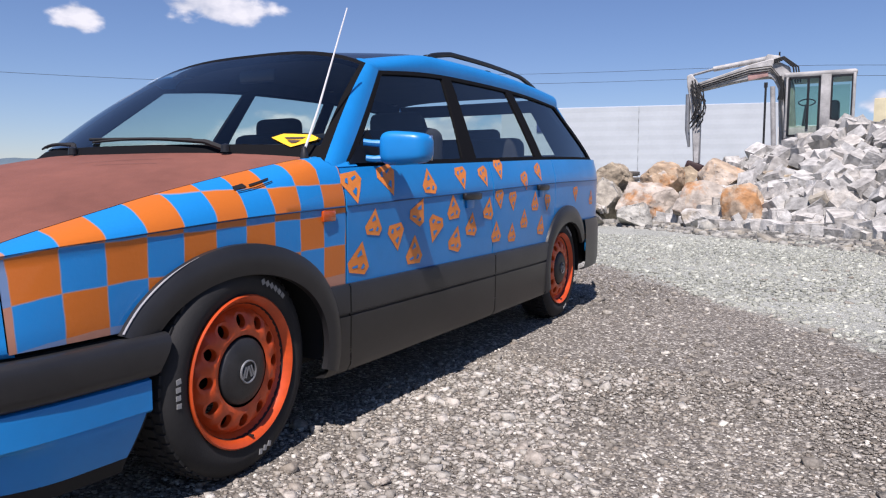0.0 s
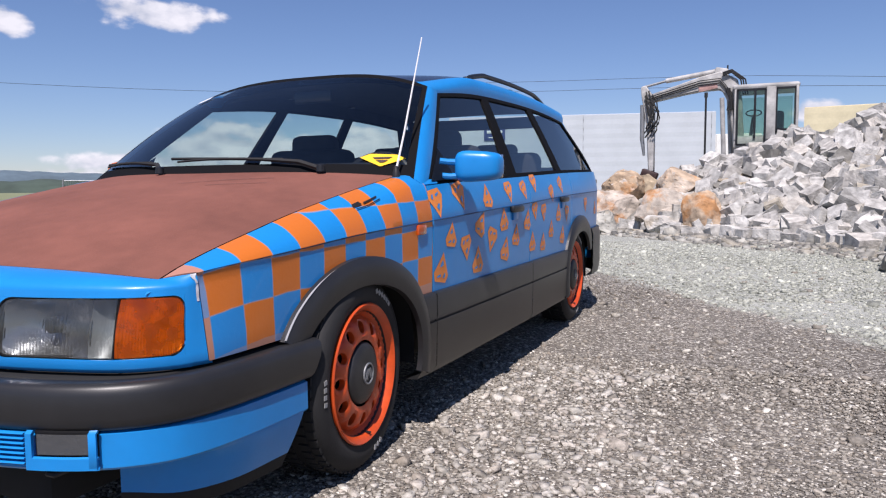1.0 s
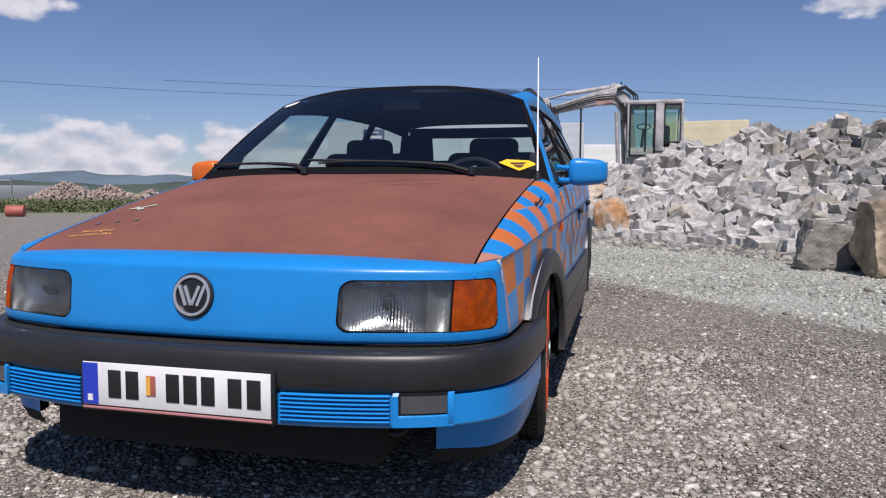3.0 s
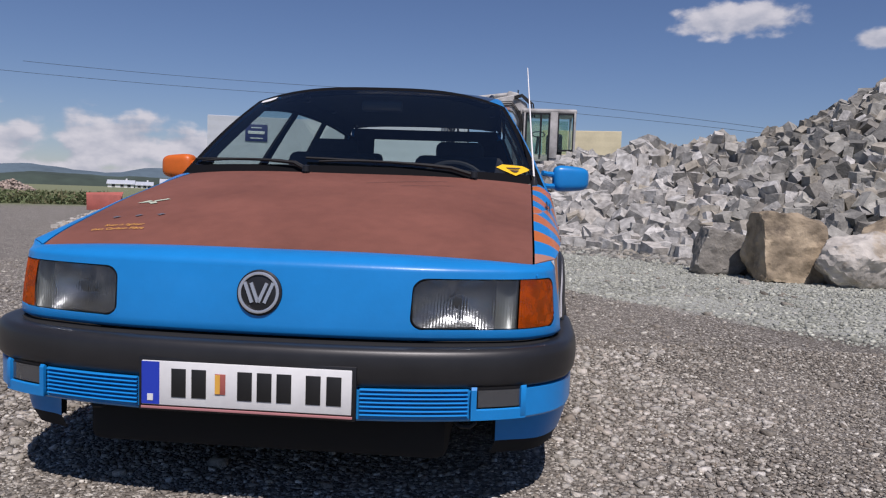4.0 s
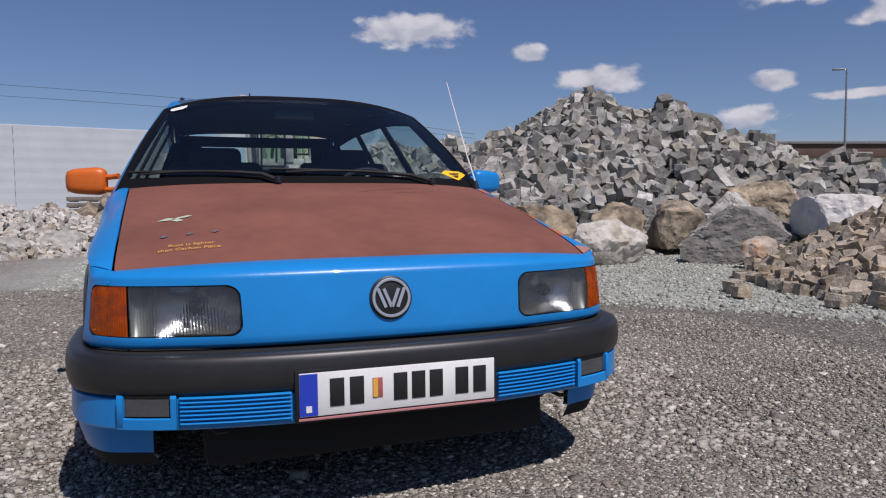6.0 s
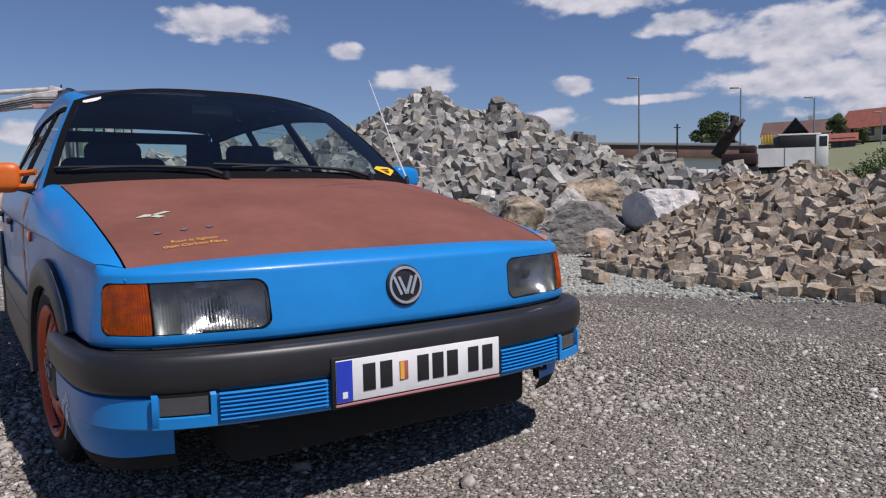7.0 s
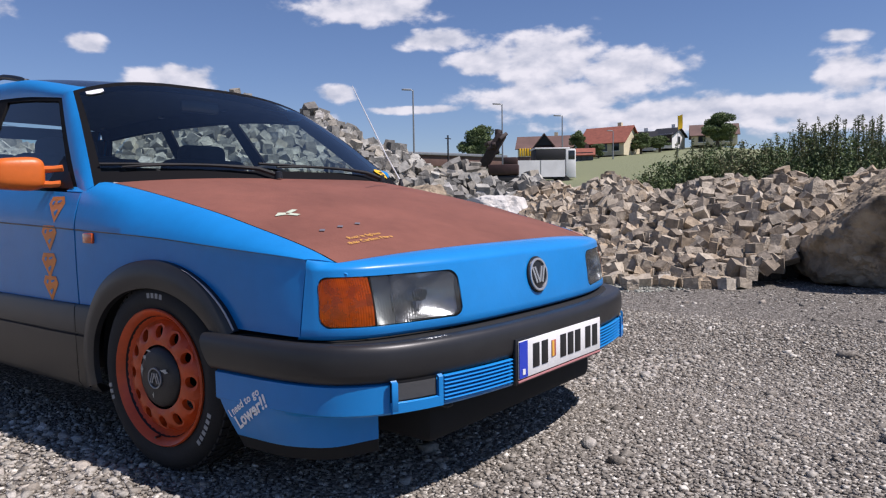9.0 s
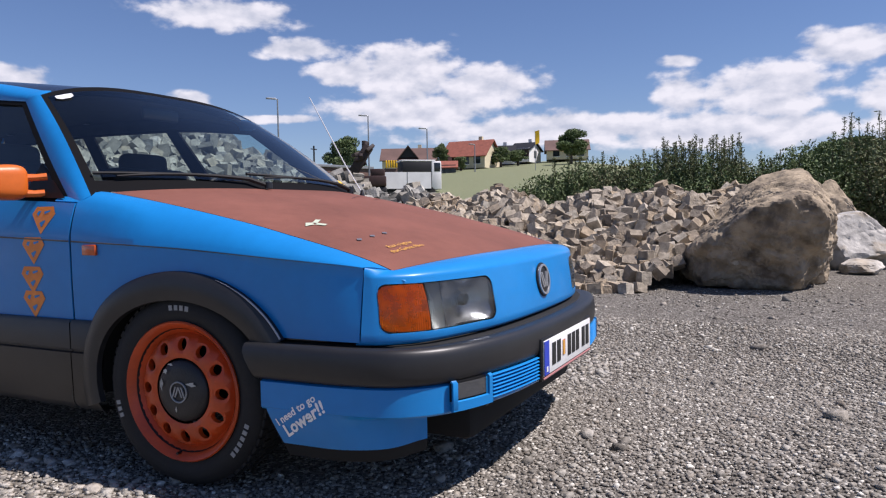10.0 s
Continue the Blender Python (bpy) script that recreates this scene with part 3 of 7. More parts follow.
NOSE_LOW = plan([(0, 0.078), (0.2, 0.083), (0.376, 0.097), (0.515, 0.126), (0.645, 0.168), (0.712, 0.218), (0.75, 0.27), (0.77, 0.317)])
NOSE_TOP = plan([(0, 0.1), (0.2, 0.105), (0.384, 0.119), (0.52, 0.149), (0.648, 0.196), (0.708, 0.243), (0.738, 0.288), (0.748, 0.317)])
NOSE_EDGE = [0, 0.19, 0.365, 0.49, 0.595, 0.652, 0.684]
NOSE_Z0, NOSE_H = 0.451, 0.159


def nose_point(k, v):
    """k -7..7 along the nose; v -1..0: its lower lip; 0..1: the upright face; 1..2: rolling back to the bonnet."""
    a = abs(k)
    (x0, y0), (x1, y1) = NOSE_LOW(a / 7), NOSE_TOP(a / 7)
    if v <= 0:
        p = (x0 - 0.004 * v * v * (a > 6), y0 + 0.016 * v * v, NOSE_Z0 + 0.012 * v)
    elif v <= 1:
        p = (x0 + (x1 - x0) * v, y0 + (y1 - y0) * v**1.4, NOSE_Z0 + NOSE_H * v)
    else:
        i = min(int(a), 5)
        x2 = NOSE_EDGE[i] + (NOSE_EDGE[i + 1] - NOSE_EDGE[i]) * (a - i) if a <= 6 else 0.684
        u = x2 / 0.684
        y2 = 0.2 + 0.068 * u**2.2
        e = Vector((x2, y2 - 0.004, BONNET(y2) - 0.045 * u**2.6))
        if a > 6:
            e = e.lerp(Vector((0.742, 0.3165, 0.639)), a - 6)
        q = (v - 1) * math.pi / 2
        p = (x1 + (e.x - x1) * (1 - math.cos(q)), y1 + (e.y - y1) * (1 - math.cos(q)), NOSE_Z0 + NOSE_H + (e.z - NOSE_Z0 - NOSE_H) * math.sin(q))
    return (math.copysign(p[0], k), p[1], p[2])


LAMP_K0, LAMP_K1, LAMP_V0, LAMP_V1, LAMP_MID = 2.0, 6.0, 0.115, 0.915, 4.0
ks = steps(-7, -LAMP_K1, 6) + steps(-LAMP_K1, -LAMP_K0, 24)[1:] + steps(-LAMP_K0, LAMP_K0, 24)[1:] + steps(LAMP_K0, LAMP_K1, 24)[1:] + steps(LAMP_K1, 7, 6)[1:]
vs = [-1, -0.5, 0, LAMP_V0] + steps(LAMP_V0, LAMP_V1, 6)[1:] + [1.0] + steps(1, 2, 10)[1:]
nose_panel = part("nose_panel", sheet(nose_point, ks, vs, 0.006, skip=lambda k, v: LAMP_K0 < abs(k) < LAMP_K1 and LAMP_V0 < v < LAMP_V1), blue, car, angle=60)
for k0, v0, v1 in ((6.86, 1.15, 1.9), (6.9, 0.8, 1.1)):
    part("chipped_paint", sheet(lambda k, v: (lambda p: (p[0] + 0.0012, p[1] - 0.0008, p[2] + 0.0008))(nose_point(k0 + (k - 0.5) * (0.18 + 0.1 * math.sin(9 * v + 4 * k)), v)), steps(0, 1, 4), steps(v0, v1, 8)), chipped, nose_panel, "pale chipped paint")


# bumper: a section swept along its plan
FRONT_PLAN = plan([(0, 0.0), (0.2, 0.004), (0.4, 0.024), (0.58, 0.066), (0.7, 0.125), (0.78, 0.215), (0.815, 0.34), (0.828, 0.48), (0.834, 0.622)])


def swept(path, section, ts, slant=0.0):
    """Sweeps a section of (out, z) along a plan path, t from -1 to 1 (mirrored)."""

    def fn(t, k):
        a = abs(t) * (1 - slant * (1 - min(max((section[int(k)][1] - 0.336) / 0.07, 0.0), 1.0)))
        x, y = path(a)
        x2, y2 = path(min(a + 0.01, 1.0))
        x1, y1 = path(max(a - 0.01, 0.0))
        d = Vector((x2 - x1, y2 - y1)).normalized()
        o, z = section[int(k)]
        px, py = x + d.y * o, y - d.x * o
        return (math.copysign(px, t) if a > 0 else 0.0, py, z)

    return sheet(fn, ts, list(range(len(section))))


TS = steps(-1, 1, 72)
part("front_bumper", swept(FRONT_PLAN, [(-0.07, 0.43), (-0.04, 0.434), (-0.022, 0.435), (-0.011, 0.432), (-0.004, 0.425), (0.0, 0.412), (0.002, 0.39), (0.001, 0.365), (-0.002, 0.35), (-0.008, 0.341), (-0.018, 0.337), (-0.07, 0.337)], TS, 0.035), plastic, car, "grey-black plastic bumper")
part("front_valance", swept(FRONT_PLAN, [(-0.05, 0.336), (-0.02, 0.336), (-0.01, 0.332), (-0.01, 0.262), (-0.016, 0.256), (-0.05, 0.256)], steps(-0.955, 0.955, 66)), blue, car)


T_IN = 0.46
CORNER_Z = [0.266, 0.258, 0.252, 0.245, 0.222, 0.19, 0.16]


def corner_at(t, z):
    """The spoiler's corner: t along the bumper's plan; below a ledge it is set back, most towards the middle."""
    q = min(max((t - T_IN) / 0.36, 0.0), 1.0)
    q = q * q * (3 - 2 * q)
    ledge = min(max((0.262 - z) / 0.017, 0.0), 1.0)
    f = min(max((0.262 - z) / 0.104, 0.0), 1.1) ** 1.4
    o = -0.0112 - 0.12 * (1 - q) * ledge - 0.026 * q * f
    x, y = FRONT_PLAN(t)
    x1, y1 = FRONT_PLAN(min(t + 0.01, 1.0))
    x0, y0 = FRONT_PLAN(min(t + 0.01, 1.0) - 0.02)
    d = Vector((x1 - x0, y1 - y0)).normalized()
    return x + d.y * o, y - d.x * o


def corner_point(w, k, s, drop=0.0):
    z = CORNER_Z[int(k)] - drop
    t = T_IN + w * (0.963 - 0.05 * (0.33 - z) / 0.17 - T_IN)
    x, y = corner_at(t, z)
    return (s * x, y, z)


for s in (1, -1):
    part("spoiler_corner", sheet(lambda w, k: corner_point(w, k, s), steps(0, 1, 28), list(range(7))), blue, car)
    part("spoiler_end", sheet(lambda k, d: (lambda p: (p[0] + s * 0.3 * d, p[1] + d, p[2]))(corner_point(0, k, s)), list(range(3, 7)), [0, 0.05]), under, car)
    part("spoiler_lining", sheet(lambda w, k: (lambda p: (p[0] - s * 0.008, p[1] + 0.012, p[2]))(corner_point(w, k, s)), steps(0, 1, 20), list(range(2, 7))), under, car)
    part("spoiler_lip", sheet(lambda w, k: (lambda p: (p[0] - s * 0.01 * k, p[1] + 0.008 * k, p[2]))(corner_point(w, 6, s, 0.03 * k - 0.001)), steps(0, 1, 24), [0, 1, 1.3]), under, car)

# screen, roof, pillars
def screen_point(u, v):
    x = u * (0.762 - 0.164 * v)
    y0, y1 = 1.1 + 0.22 * abs(u) ** 2.2, 1.81 - 0.035 * u * u
    y = y0 + (y1 - y0) * v
    z = (0.886 - 0.004 * u * u) + (1.322 - 0.886 - 0.08 * abs(u) ** 3) * v + 0.018 * math.sin(math.pi * v)
    return (x, y, z)


def roof_half(y):
    a = min(max((y - 1.82) / 0.55, 0.0), 1.0)
    return 0.507 + 0.048 * a * (2 - a)


def roof_point(u, v):
    y0 = 1.835 - 0.015 * u * u
    y = y0 + (3.96 - y0) * v
    return (u * roof_half(y), y, ROOF(y) - 0.01 * u * u - 0.014 * abs(u) ** 6 - 0.032 * max(0.0, 1 - v * 5) * abs(u) ** 3)


def top_z(y):
    return ROOF(y) - 0.105


LINES = [(1.365, 1.845), (1.405, 1.878), (2.215, 2.375), (2.345, 2.46), (3.10, 3.10), (3.21, 3.2), (4.2, 3.84), (4.29, 3.9)]


def side_point(u, v):
    i = min(int(u), len(LINES) - 2)
    f = u - i
    b = LINES[i][0] + f * (LINES[i + 1][0] - LINES[i][0])
    t = LINES[i][1] + f * (LINES[i + 1][1] - LINES[i][1])
    y = b + (t - b) * v
    zb, zt = BELT(b), top_z(t)
    z = zb + (zt - zb) * v
    return (glass_x(y, z), y, z)


part("windscreen", sheet(screen_point, steps(-0.965, 0.965, 24), steps(0.05, 0.95, 14)), screen, car).visible_shadow = False
part("windscreen_surround", sheet(screen_point, [-1, -0.965] + steps(-0.965, 0.965, 24)[1:] + [1], [-0.08, -0.01, 0.05] + steps(0.05, 0.95, 14)[1:] + [1.0], 0.004, skip=lambda u, v: abs(u) < 0.965 and 0.05 < v < 0.95), seal, car, "black rubber windscreen surround")
part("roof", sheet(roof_point, steps(-1, 1, 20), steps(0, 1, 28), 0.01), roof_black, car, "glossy black roof panel")
us = [0, 1] + steps(1, 2, 6)[1:] + [3] + steps(3, 4, 5)[1:] + [5] + steps(5, 6, 6)[1:] + [7]
vv = [0, 0.045] + steps(0.045, 0.955, 6)[1:] + [1.0]
for s in (1, -1):
    sp = mirror(side_point, s)
    pane = lambda u, v: 0.045 < v < 0.955 and int(u) in (1, 3, 5)
    part("window_surround", sheet(sp, us, vv, 0.012, skip=pane), seal, car, "black window frames and pillars")
    for k in (1, 3, 5):
        g = part("side_window", sheet(lambda u, v: (lambda p: (p[0] - s * 0.008, p[1], p[2]))(sp(u, v)), steps(k, k + 1, 6), steps(0.045, 0.955, 6)), screen, car)
        g.visible_shadow = False
    def rail(y, v, s=s):
        zt = top_z(y)
        x0, x1 = glass_x(y, zt), roof_half(y) - 0.002
        a = v * math.pi / 2
        return (s * (x1 + (x0 - x1) * math.cos(a) + 0.006 * math.sin(2 * a)), y, zt + (ROOF(y) - 0.024 - 0.032 * max(0.0, 1 - (y - 1.82) / 0.428) - zt) * math.sin(a))
    part("roof_side", sheet(rail, steps(1.845, 3.94, 30), steps(0, 1, 8), 0.006), blue, car)
    def pillar(v, w, s=s):
        a, b = Vector(screen_point(1.0, v)), Vector(side_point(0, v))
        p = a.lerp(b, w) + Vector((0.006, -0.002, 0.006)) * math.sin(math.pi * w)
        return (s * p.x, p.y, p.z)
    part("windscreen_pillar", sheet(pillar, steps(-0.07, 1, 15), steps(0, 1, 5), 0.006), blue, car)
    def roof_corner(w, v, s=s):
        a, b = Vector(rail(1.845, v)), Vector(screen_point(1 - 0.154 * v, 1.0))
        b.x *= s
        p = b.lerp(a, w + (1 - w) * v**4) + Vector((0.004 * s, 0, 0.006)) * math.sin(math.pi * w) * (1 - v)
        return p
    part("roof_corner", sheet(roof_corner, steps(0, 1, 5), steps(0, 1, 8), 0.006), blue, car)
    def foot(y, w, s=s):
        a, b = Vector((edge_point(y)[0] - 0.004, y, min(edge_point(y)[1], 0.884))), Vector((side_x(y, BELT(y)) - 0.004, y, BELT(y) + 0.004))
        p = a.lerp(b, w) + Vector((0, 0, 0.012 * math.sin(math.pi * w)))
        return (s * p.x, p.y, p.z)
    part("pillar_foot", sheet(foot, steps(1.322, 1.43, 5), steps(0, 1, 6), 0.004), blue, car)
    def dpillar(v, w, s=s):
        p = Vector(side_point(7, v)).lerp(Vector((0.56 + 0.12 * (1 - v), 4.4 - 0.45 * v, side_point(7, v)[2])), w)
        return (s * p.x, p.y, p.z)
    part("rear_pillar", sheet(dpillar, steps(0, 1, 8), steps(0, 1, 5), 0.006), blue, car)

# dark linings inside the roof edges and pillars
    lined = lambda fn, s=s: lambda u, v: (lambda p: (p[0] - s * 0.022, p[1] + 0.004, p[2] - 0.012))(fn(u, v))
    part("roof_edge_lining", sheet(lined(rail), steps(1.9, 3.94, 20), steps(0, 1, 5)), cloth, car)
    part("pillar_lining", sheet(lined(pillar), steps(0, 1, 10), steps(0, 1, 4)), cloth, car)
    part("pillar_lining", sheet(lined(dpillar), steps(0, 1, 8), steps(0, 1, 4)), cloth, car)

# tailgate
def gate_point(x, v):
    z = 0.3 + v
    y = 4.43 - 0.03 * (x / 0.7) ** 2 - max(0, z - 0.9) * 1.12
    return (x * (1 - 0.46 * max(0, z - 0.88)), y, z)
part("tailgate", sheet(gate_point, [-0.72, -0.56] + steps(-0.56, 0.56, 10)[1:] + [0.72], [0, 0.3, 0.62, 0.66, 0.8, 0.9, 0.96, 1.01], 0.01, skip=lambda x, v: abs(x) < 0.56 and 0.66 < v < 0.96), blue, car)
part("tailgate_lining", sheet(lambda x, v: (lambda p: (p[0] * 0.98, p[1] - 0.03, p[2]))(gate_point(x, v)), [-0.7, -0.5] + steps(-0.5, 0.5, 10)[1:] + [0.7], [0.1, 0.3, 0.6, 0.67, 0.8, 0.9, 0.94, 1.01], 0.004, skip=lambda x, v: abs(x) < 0.5 and 0.67 < v < 0.94), cloth, car)
g = part("rear_window", sheet(lambda x, v: (lambda p: (p[0], p[1] - 0.006, p[2]))(gate_point(x, v)), steps(-0.56, 0.56, 8), steps(0.66, 0.96, 4)), screen, car)
g.visible_shadow = False
part("rear_bumper", swept(lambda t: (lambda p: (p[0], 4.53 - p[1] * 1.15))(FRONT_PLAN(t)), [(0.05, 0.54), (0.0, 0.55), (-0.01, 0.5), (-0.01, 0.3), (0.0, 0.24), (0.05, 0.23)], steps(-0.97, 0.97, 40)), plastic, car)

# sill cladding and wheel-arch trims
for s in (1, -1):
    for y0, y1 in ((1.215, 1.325), (1.33, 2.43), (2.438, 3.18)):
        def clad(y, k, s=s):
            o, z = [(-0.03, 0.462), (0.002, 0.46), (0.008, 0.45), (0.008, 0.368), (0.0, 0.364), (0.0, 0.36), (0.008, 0.356), (0.004, 0.2), (-0.012, 0.175), (-0.08, 0.17)][int(k)]
            return (s * (W(y) + o), y, z)
        part("sill_cladding", sheet(clad, steps(y0, y1, 6), list(range(10))), plastic, car)
    for c, w0, w1, h0, h1 in ((FRONT_AXLE, 0.322, 0.395, 0.25, 0.335), (REAR_AXLE, 0.32, 0.39, 0.262, 0.36)):
        def flare(a, k, s=s, c=c, w0=w0, w1=w1, h0=h0, h1=h1):
            f = [0.0, 0.02, 0.35, 0.8, 1.0, 1.02][int(k)]
            o = [0.006, 0.024, 0.03, 0.026, 0.014, -0.01][int(k)]
            w, h = w0 + (w1 - w0) * f, h0 + (h1 - h0) * f
            y, z = c - w * math.cos(a), HUB + h * (math.sin(a) ** 0.9 if math.sin(a) > 0 else math.sin(a))
            return (s * (side_x(y, max(z, 0.44)) + o), y, z)
        lo, down = math.asin(0.42), -0.3
        ends = (lo, math.pi - down) if c == FRONT_AXLE else (down, math.pi - lo)
        arch_trim = part("wheel_arch_trim", sheet(flare, steps(*ends, 36), list(range(6))), plastic, car)
        if c == FRONT_AXLE:
            # pale tube paints the bright highlight along the trim's worn edge
            part("worn_rim", tube([Vector(flare(a, 4)) + Vector((s * 0.002, 0, 0.001)) for a in steps(lo + 0.01, lo + 0.75, 14)], [0.0026] * 9 + [0.002, 0.0016, 0.0012, 0.0008, 0.0005, 0.0003], 5), pale_rim, arch_trim)

# underside and inner wheel boxes
part("underbody", box((1.3, 3.9, 0.22), (0, 2.35, 0.28), 0.03), under, car)
part("engine_bay", box((1.36, 0.5, 0.22), (0, 0.5, 0.31), 0.02), under, car)
part("rear_underside", box((1.34, 0.56, 0.42), (0, 4.12, 0.42), 0.03), under, car)
part("cabin_floor", box((1.5, 3.0, 0.1), (0, 2.75, 0.45), 0.02), under, car)

# wheels
def rim_disc():
    """A pressed steel disc with twelve round holes; each hole has a rim of its own depth."""
    bm = bmesh.new()
    n, r0, r1, rh, rc = 12, 0.098, 0.172, 0.0165, 0.138
    relief = lambda r: -0.012 + 0.012 * math.exp(-((r - 0.118) / 0.03) ** 2) - 0.022 * max(0, (r - 0.152) / 0.02) ** 1.5
    for k in range(n):
        a0 = 2 * math.pi * k / n
        h = math.pi / n
        border = [(r0, -h + 2 * h * i / 4) for i in range(4)] + [(r0 + (r1 - r0) * i / 4, h) for i in range(4)] + [(r1, h - 2 * h * i / 4) for i in range(4)] + [(r1 - (r1 - r0) * i / 4, -h) for i in range(4)]
        hole = []
        for r, a in border:
            px, py = r * math.cos(a) - rc, r * math.sin(a)
            d = math.atan2(py, px)
            hole.append((rc + rh * 1.15 * math.cos(d), rh * math.sin(d)))
        def ring(pts, dx, polar):
            out = []
            for p in pts:
                x, y = (p[0] * math.cos(p[1]), p[0] * math.sin(p[1])) if polar else p
                r = math.hypot(x, y)
                c, s = math.cos(a0), math.sin(a0)
                out.append(bm.verts.new((relief(r) + dx, x * c - y * s, x * s + y * c)))
            return out
        a = ring(border, 0, True)
        mid = ring([((p[0] * math.cos(p[1]) + 2 * q[0]) / 3, (p[0] * math.sin(p[1]) + 2 * q[1]) / 3) for p, q in zip(border, hole)], 0.0015, False)
        b = ring(hole, -0.003, False)
        c = ring(hole, -0.02, False)
        for u, v in ((a, mid), (mid, b), (b, c)):
            for i in range(16):
                j = (i + 1) % 16
                bm.faces.new((u[i], u[j], v[j], v[i]))
    bmesh.ops.remove_doubles(bm, verts=bm.verts, dist=2e-4)
    return bm


def emblem_bars(parent, centre, radius, out, mat):
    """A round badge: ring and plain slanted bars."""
    bm = bmesh.new()
    ring = lathe([(0, radius), (0.004, radius), (0.005, radius * 0.94), (0.004, radius * 0.86), (0, radius * 0.86)], 36, "z")
    me = bpy.data.meshes.new("t")
    ring.to_mesh(me)
    ring.free()
    bm.from_mesh(me)
    for x, lean, long in ((-0.2, -22, 1.0), (0.2, 22, 1.0), (-0.5, -22, 1.05), (0.5, 22, 1.05)):
        b = box((radius * 0.16, radius * long, 0.004), (0, 0, 0.002))
        bmesh.ops.rotate(b, cent=(0, 0, 0), matrix=Matrix.Rotation(radians(lean), 3, "Z"), verts=b.verts)
        bmesh.ops.translate(b, vec=(x * radius, 0, 0), verts=b.verts)
        b.to_mesh(me)
        b.free()
        bm.from_mesh(me)
    rot = Vector(out).to_track_quat("Z", "Y").to_matrix()
    if abs(Vector(out).y) > 0.5:
        rot = Matrix(((1, 0, 0), (0, 0, -1), (0, 1, 0)))
    bmesh.ops.rotate(bm, cent=(0, 0, 0), matrix=rot, verts=bm.verts)
    bmesh.ops.translate(bm, vec=centre, verts=bm.verts)
    return part("badge", bm, mat, parent)


TYRE = [(-0.175, 0.19), (-0.188, 0.215), (-0.19, 0.25), (-0.182, 0.272), (-0.165, 0.284), (-0.14, 0.287), (-0.05, 0.287), (-0.028, 0.284), (-0.012, 0.272), (-0.003, 0.25), (-0.004, 0.225), (-0.012, 0.21), (-0.012, 0.202), (-0.03, 0.19)]


def flip(bm, s, at):
    if s < 0:
        bmesh.ops.scale(bm, vec=(-1, 1, 1), verts=bm.verts)
    bmesh.ops.translate(bm, vec=at, verts=bm.verts)
    return bm


def wheel(x, y, s, z, steer=0.0):
    at = (x, y, z)
    holder = part("wheel", flip(lathe([(-0.17, 0.19), (-0.16, 0.175), (-0.06, 0.17), (-0.02, 0.185)], 48), s, at), dark_steel, car)
    part("tyre", flip(lathe(TYRE, 80), s, at), rubber, holder, "black tyre with pale lettering")
    tread = bmesh.new()
    me = bpy.data.meshes.new("t")
    for i in range(60):
        a = 2 * math.pi * i / 60
        for px, w, off in ((-0.155, 0.026, 0), (-0.122, 0.03, 0.5), (-0.068, 0.03, 0), (-0.037, 0.024, 0.5)):
            b = box((w, 0.021, 0.008), (px, 0, 0.289 - (0.004 if px in (-0.155, -0.037) else 0)))
            bmesh.ops.rotate(b, cent=(0, 0, 0), matrix=Matrix.Rotation(a + off * math.pi / 30, 3, "X"), verts=b.verts)
            b.to_mesh(me)
            b.free()
            tread.from_mesh(me)
    tagged(part("tread", flip(tread, s, at), rubber, holder), kind="stuff")
    for a0, n in ((132, 6), (258, 3), (8, 4)):
        for k in range(n):
            a = radians(a0 - k * 4.6) if s > 0 else radians(a0 + 90 - k * 4.6)
            b = box((0.0015, 0.0125, 0.015), (0, 0, 0))
            bmesh.ops.rotate(b, cent=(0, 0, 0), matrix=Matrix.Rotation(a - math.pi / 2, 3, "X"), verts=b.verts)
            bmesh.ops.translate(b, vec=(-0.0025, 0.248 * math.cos(a) * (-s), 0.248 * math.sin(a)), verts=b.verts)
            part("letter_bar", flip(b, s, at), tyre_white, holder)
    rim = part("rim", flip(rim_disc(), s, (x - s * 0.01, y, z)), rim_orange, holder, "orange steel rim with round holes")
    part("rim_edge", flip(lathe([(-0.056, 0.157), (-0.041, 0.17), (-0.033, 0.179), (-0.02, 0.186), (-0.012, 0.192), (-0.004, 0.199), (0.0, 0.205), (-0.004, 0.209), (-0.012, 0.207)], 72), s, at), rim_orange, rim)
    cap = part("hub_cap", flip(lathe([(-0.03, 0.092), (-0.014, 0.092), (-0.006, 0.086), (0.0, 0.068), (0.003, 0.04), (0.004, 0.0)], 40), s, (x - s * 0.002, y, z)), trim_worn, holder, "worn black plastic hub cap")
    emblem_bars(cap, (x + s * 0.002, y, z), 0.032, (s, 0, 0), grey_steel)
    if s < 0 and y < 2:
        for dy, dz, w, h in ((0.05, 0.058, 0.014, 0.014), (0.066, 0.018, 0.011, 0.034), (-0.046, 0.026, 0.03, 0.012), (0.03, 0.08, 0.018, 0.006), (0.012, -0.052, 0.006, 0.016)):
            chip = bmesh.new()
            chip.faces.new([chip.verts.new((x + s * (0.0045 - 0.07 * max(0.0, math.hypot(dy, dz) - 0.04)), y + dy + w * math.cos(a) * (0.5 + 0.25 * math.sin(5 * a + dy * 90)), z + dz + h * math.sin(a) * (0.5 + 0.2 * math.cos(3 * a)))) for a in steps(0, 5.8, 8)])
            part("peeled_patch", chip, worn_pale, cap)
    part("valve", flip(tube([(0, 0, 0), (0.018, 0, 0)], 0.004), s, (x - s * 0.02, y + 0.02, z - 0.186)), trim_black, holder)
    holder.matrix_basis = Matrix.Translation(at) @ Matrix.Rotation(radians(steer), 4, "Z") @ Matrix.Translation(-Vector(at))


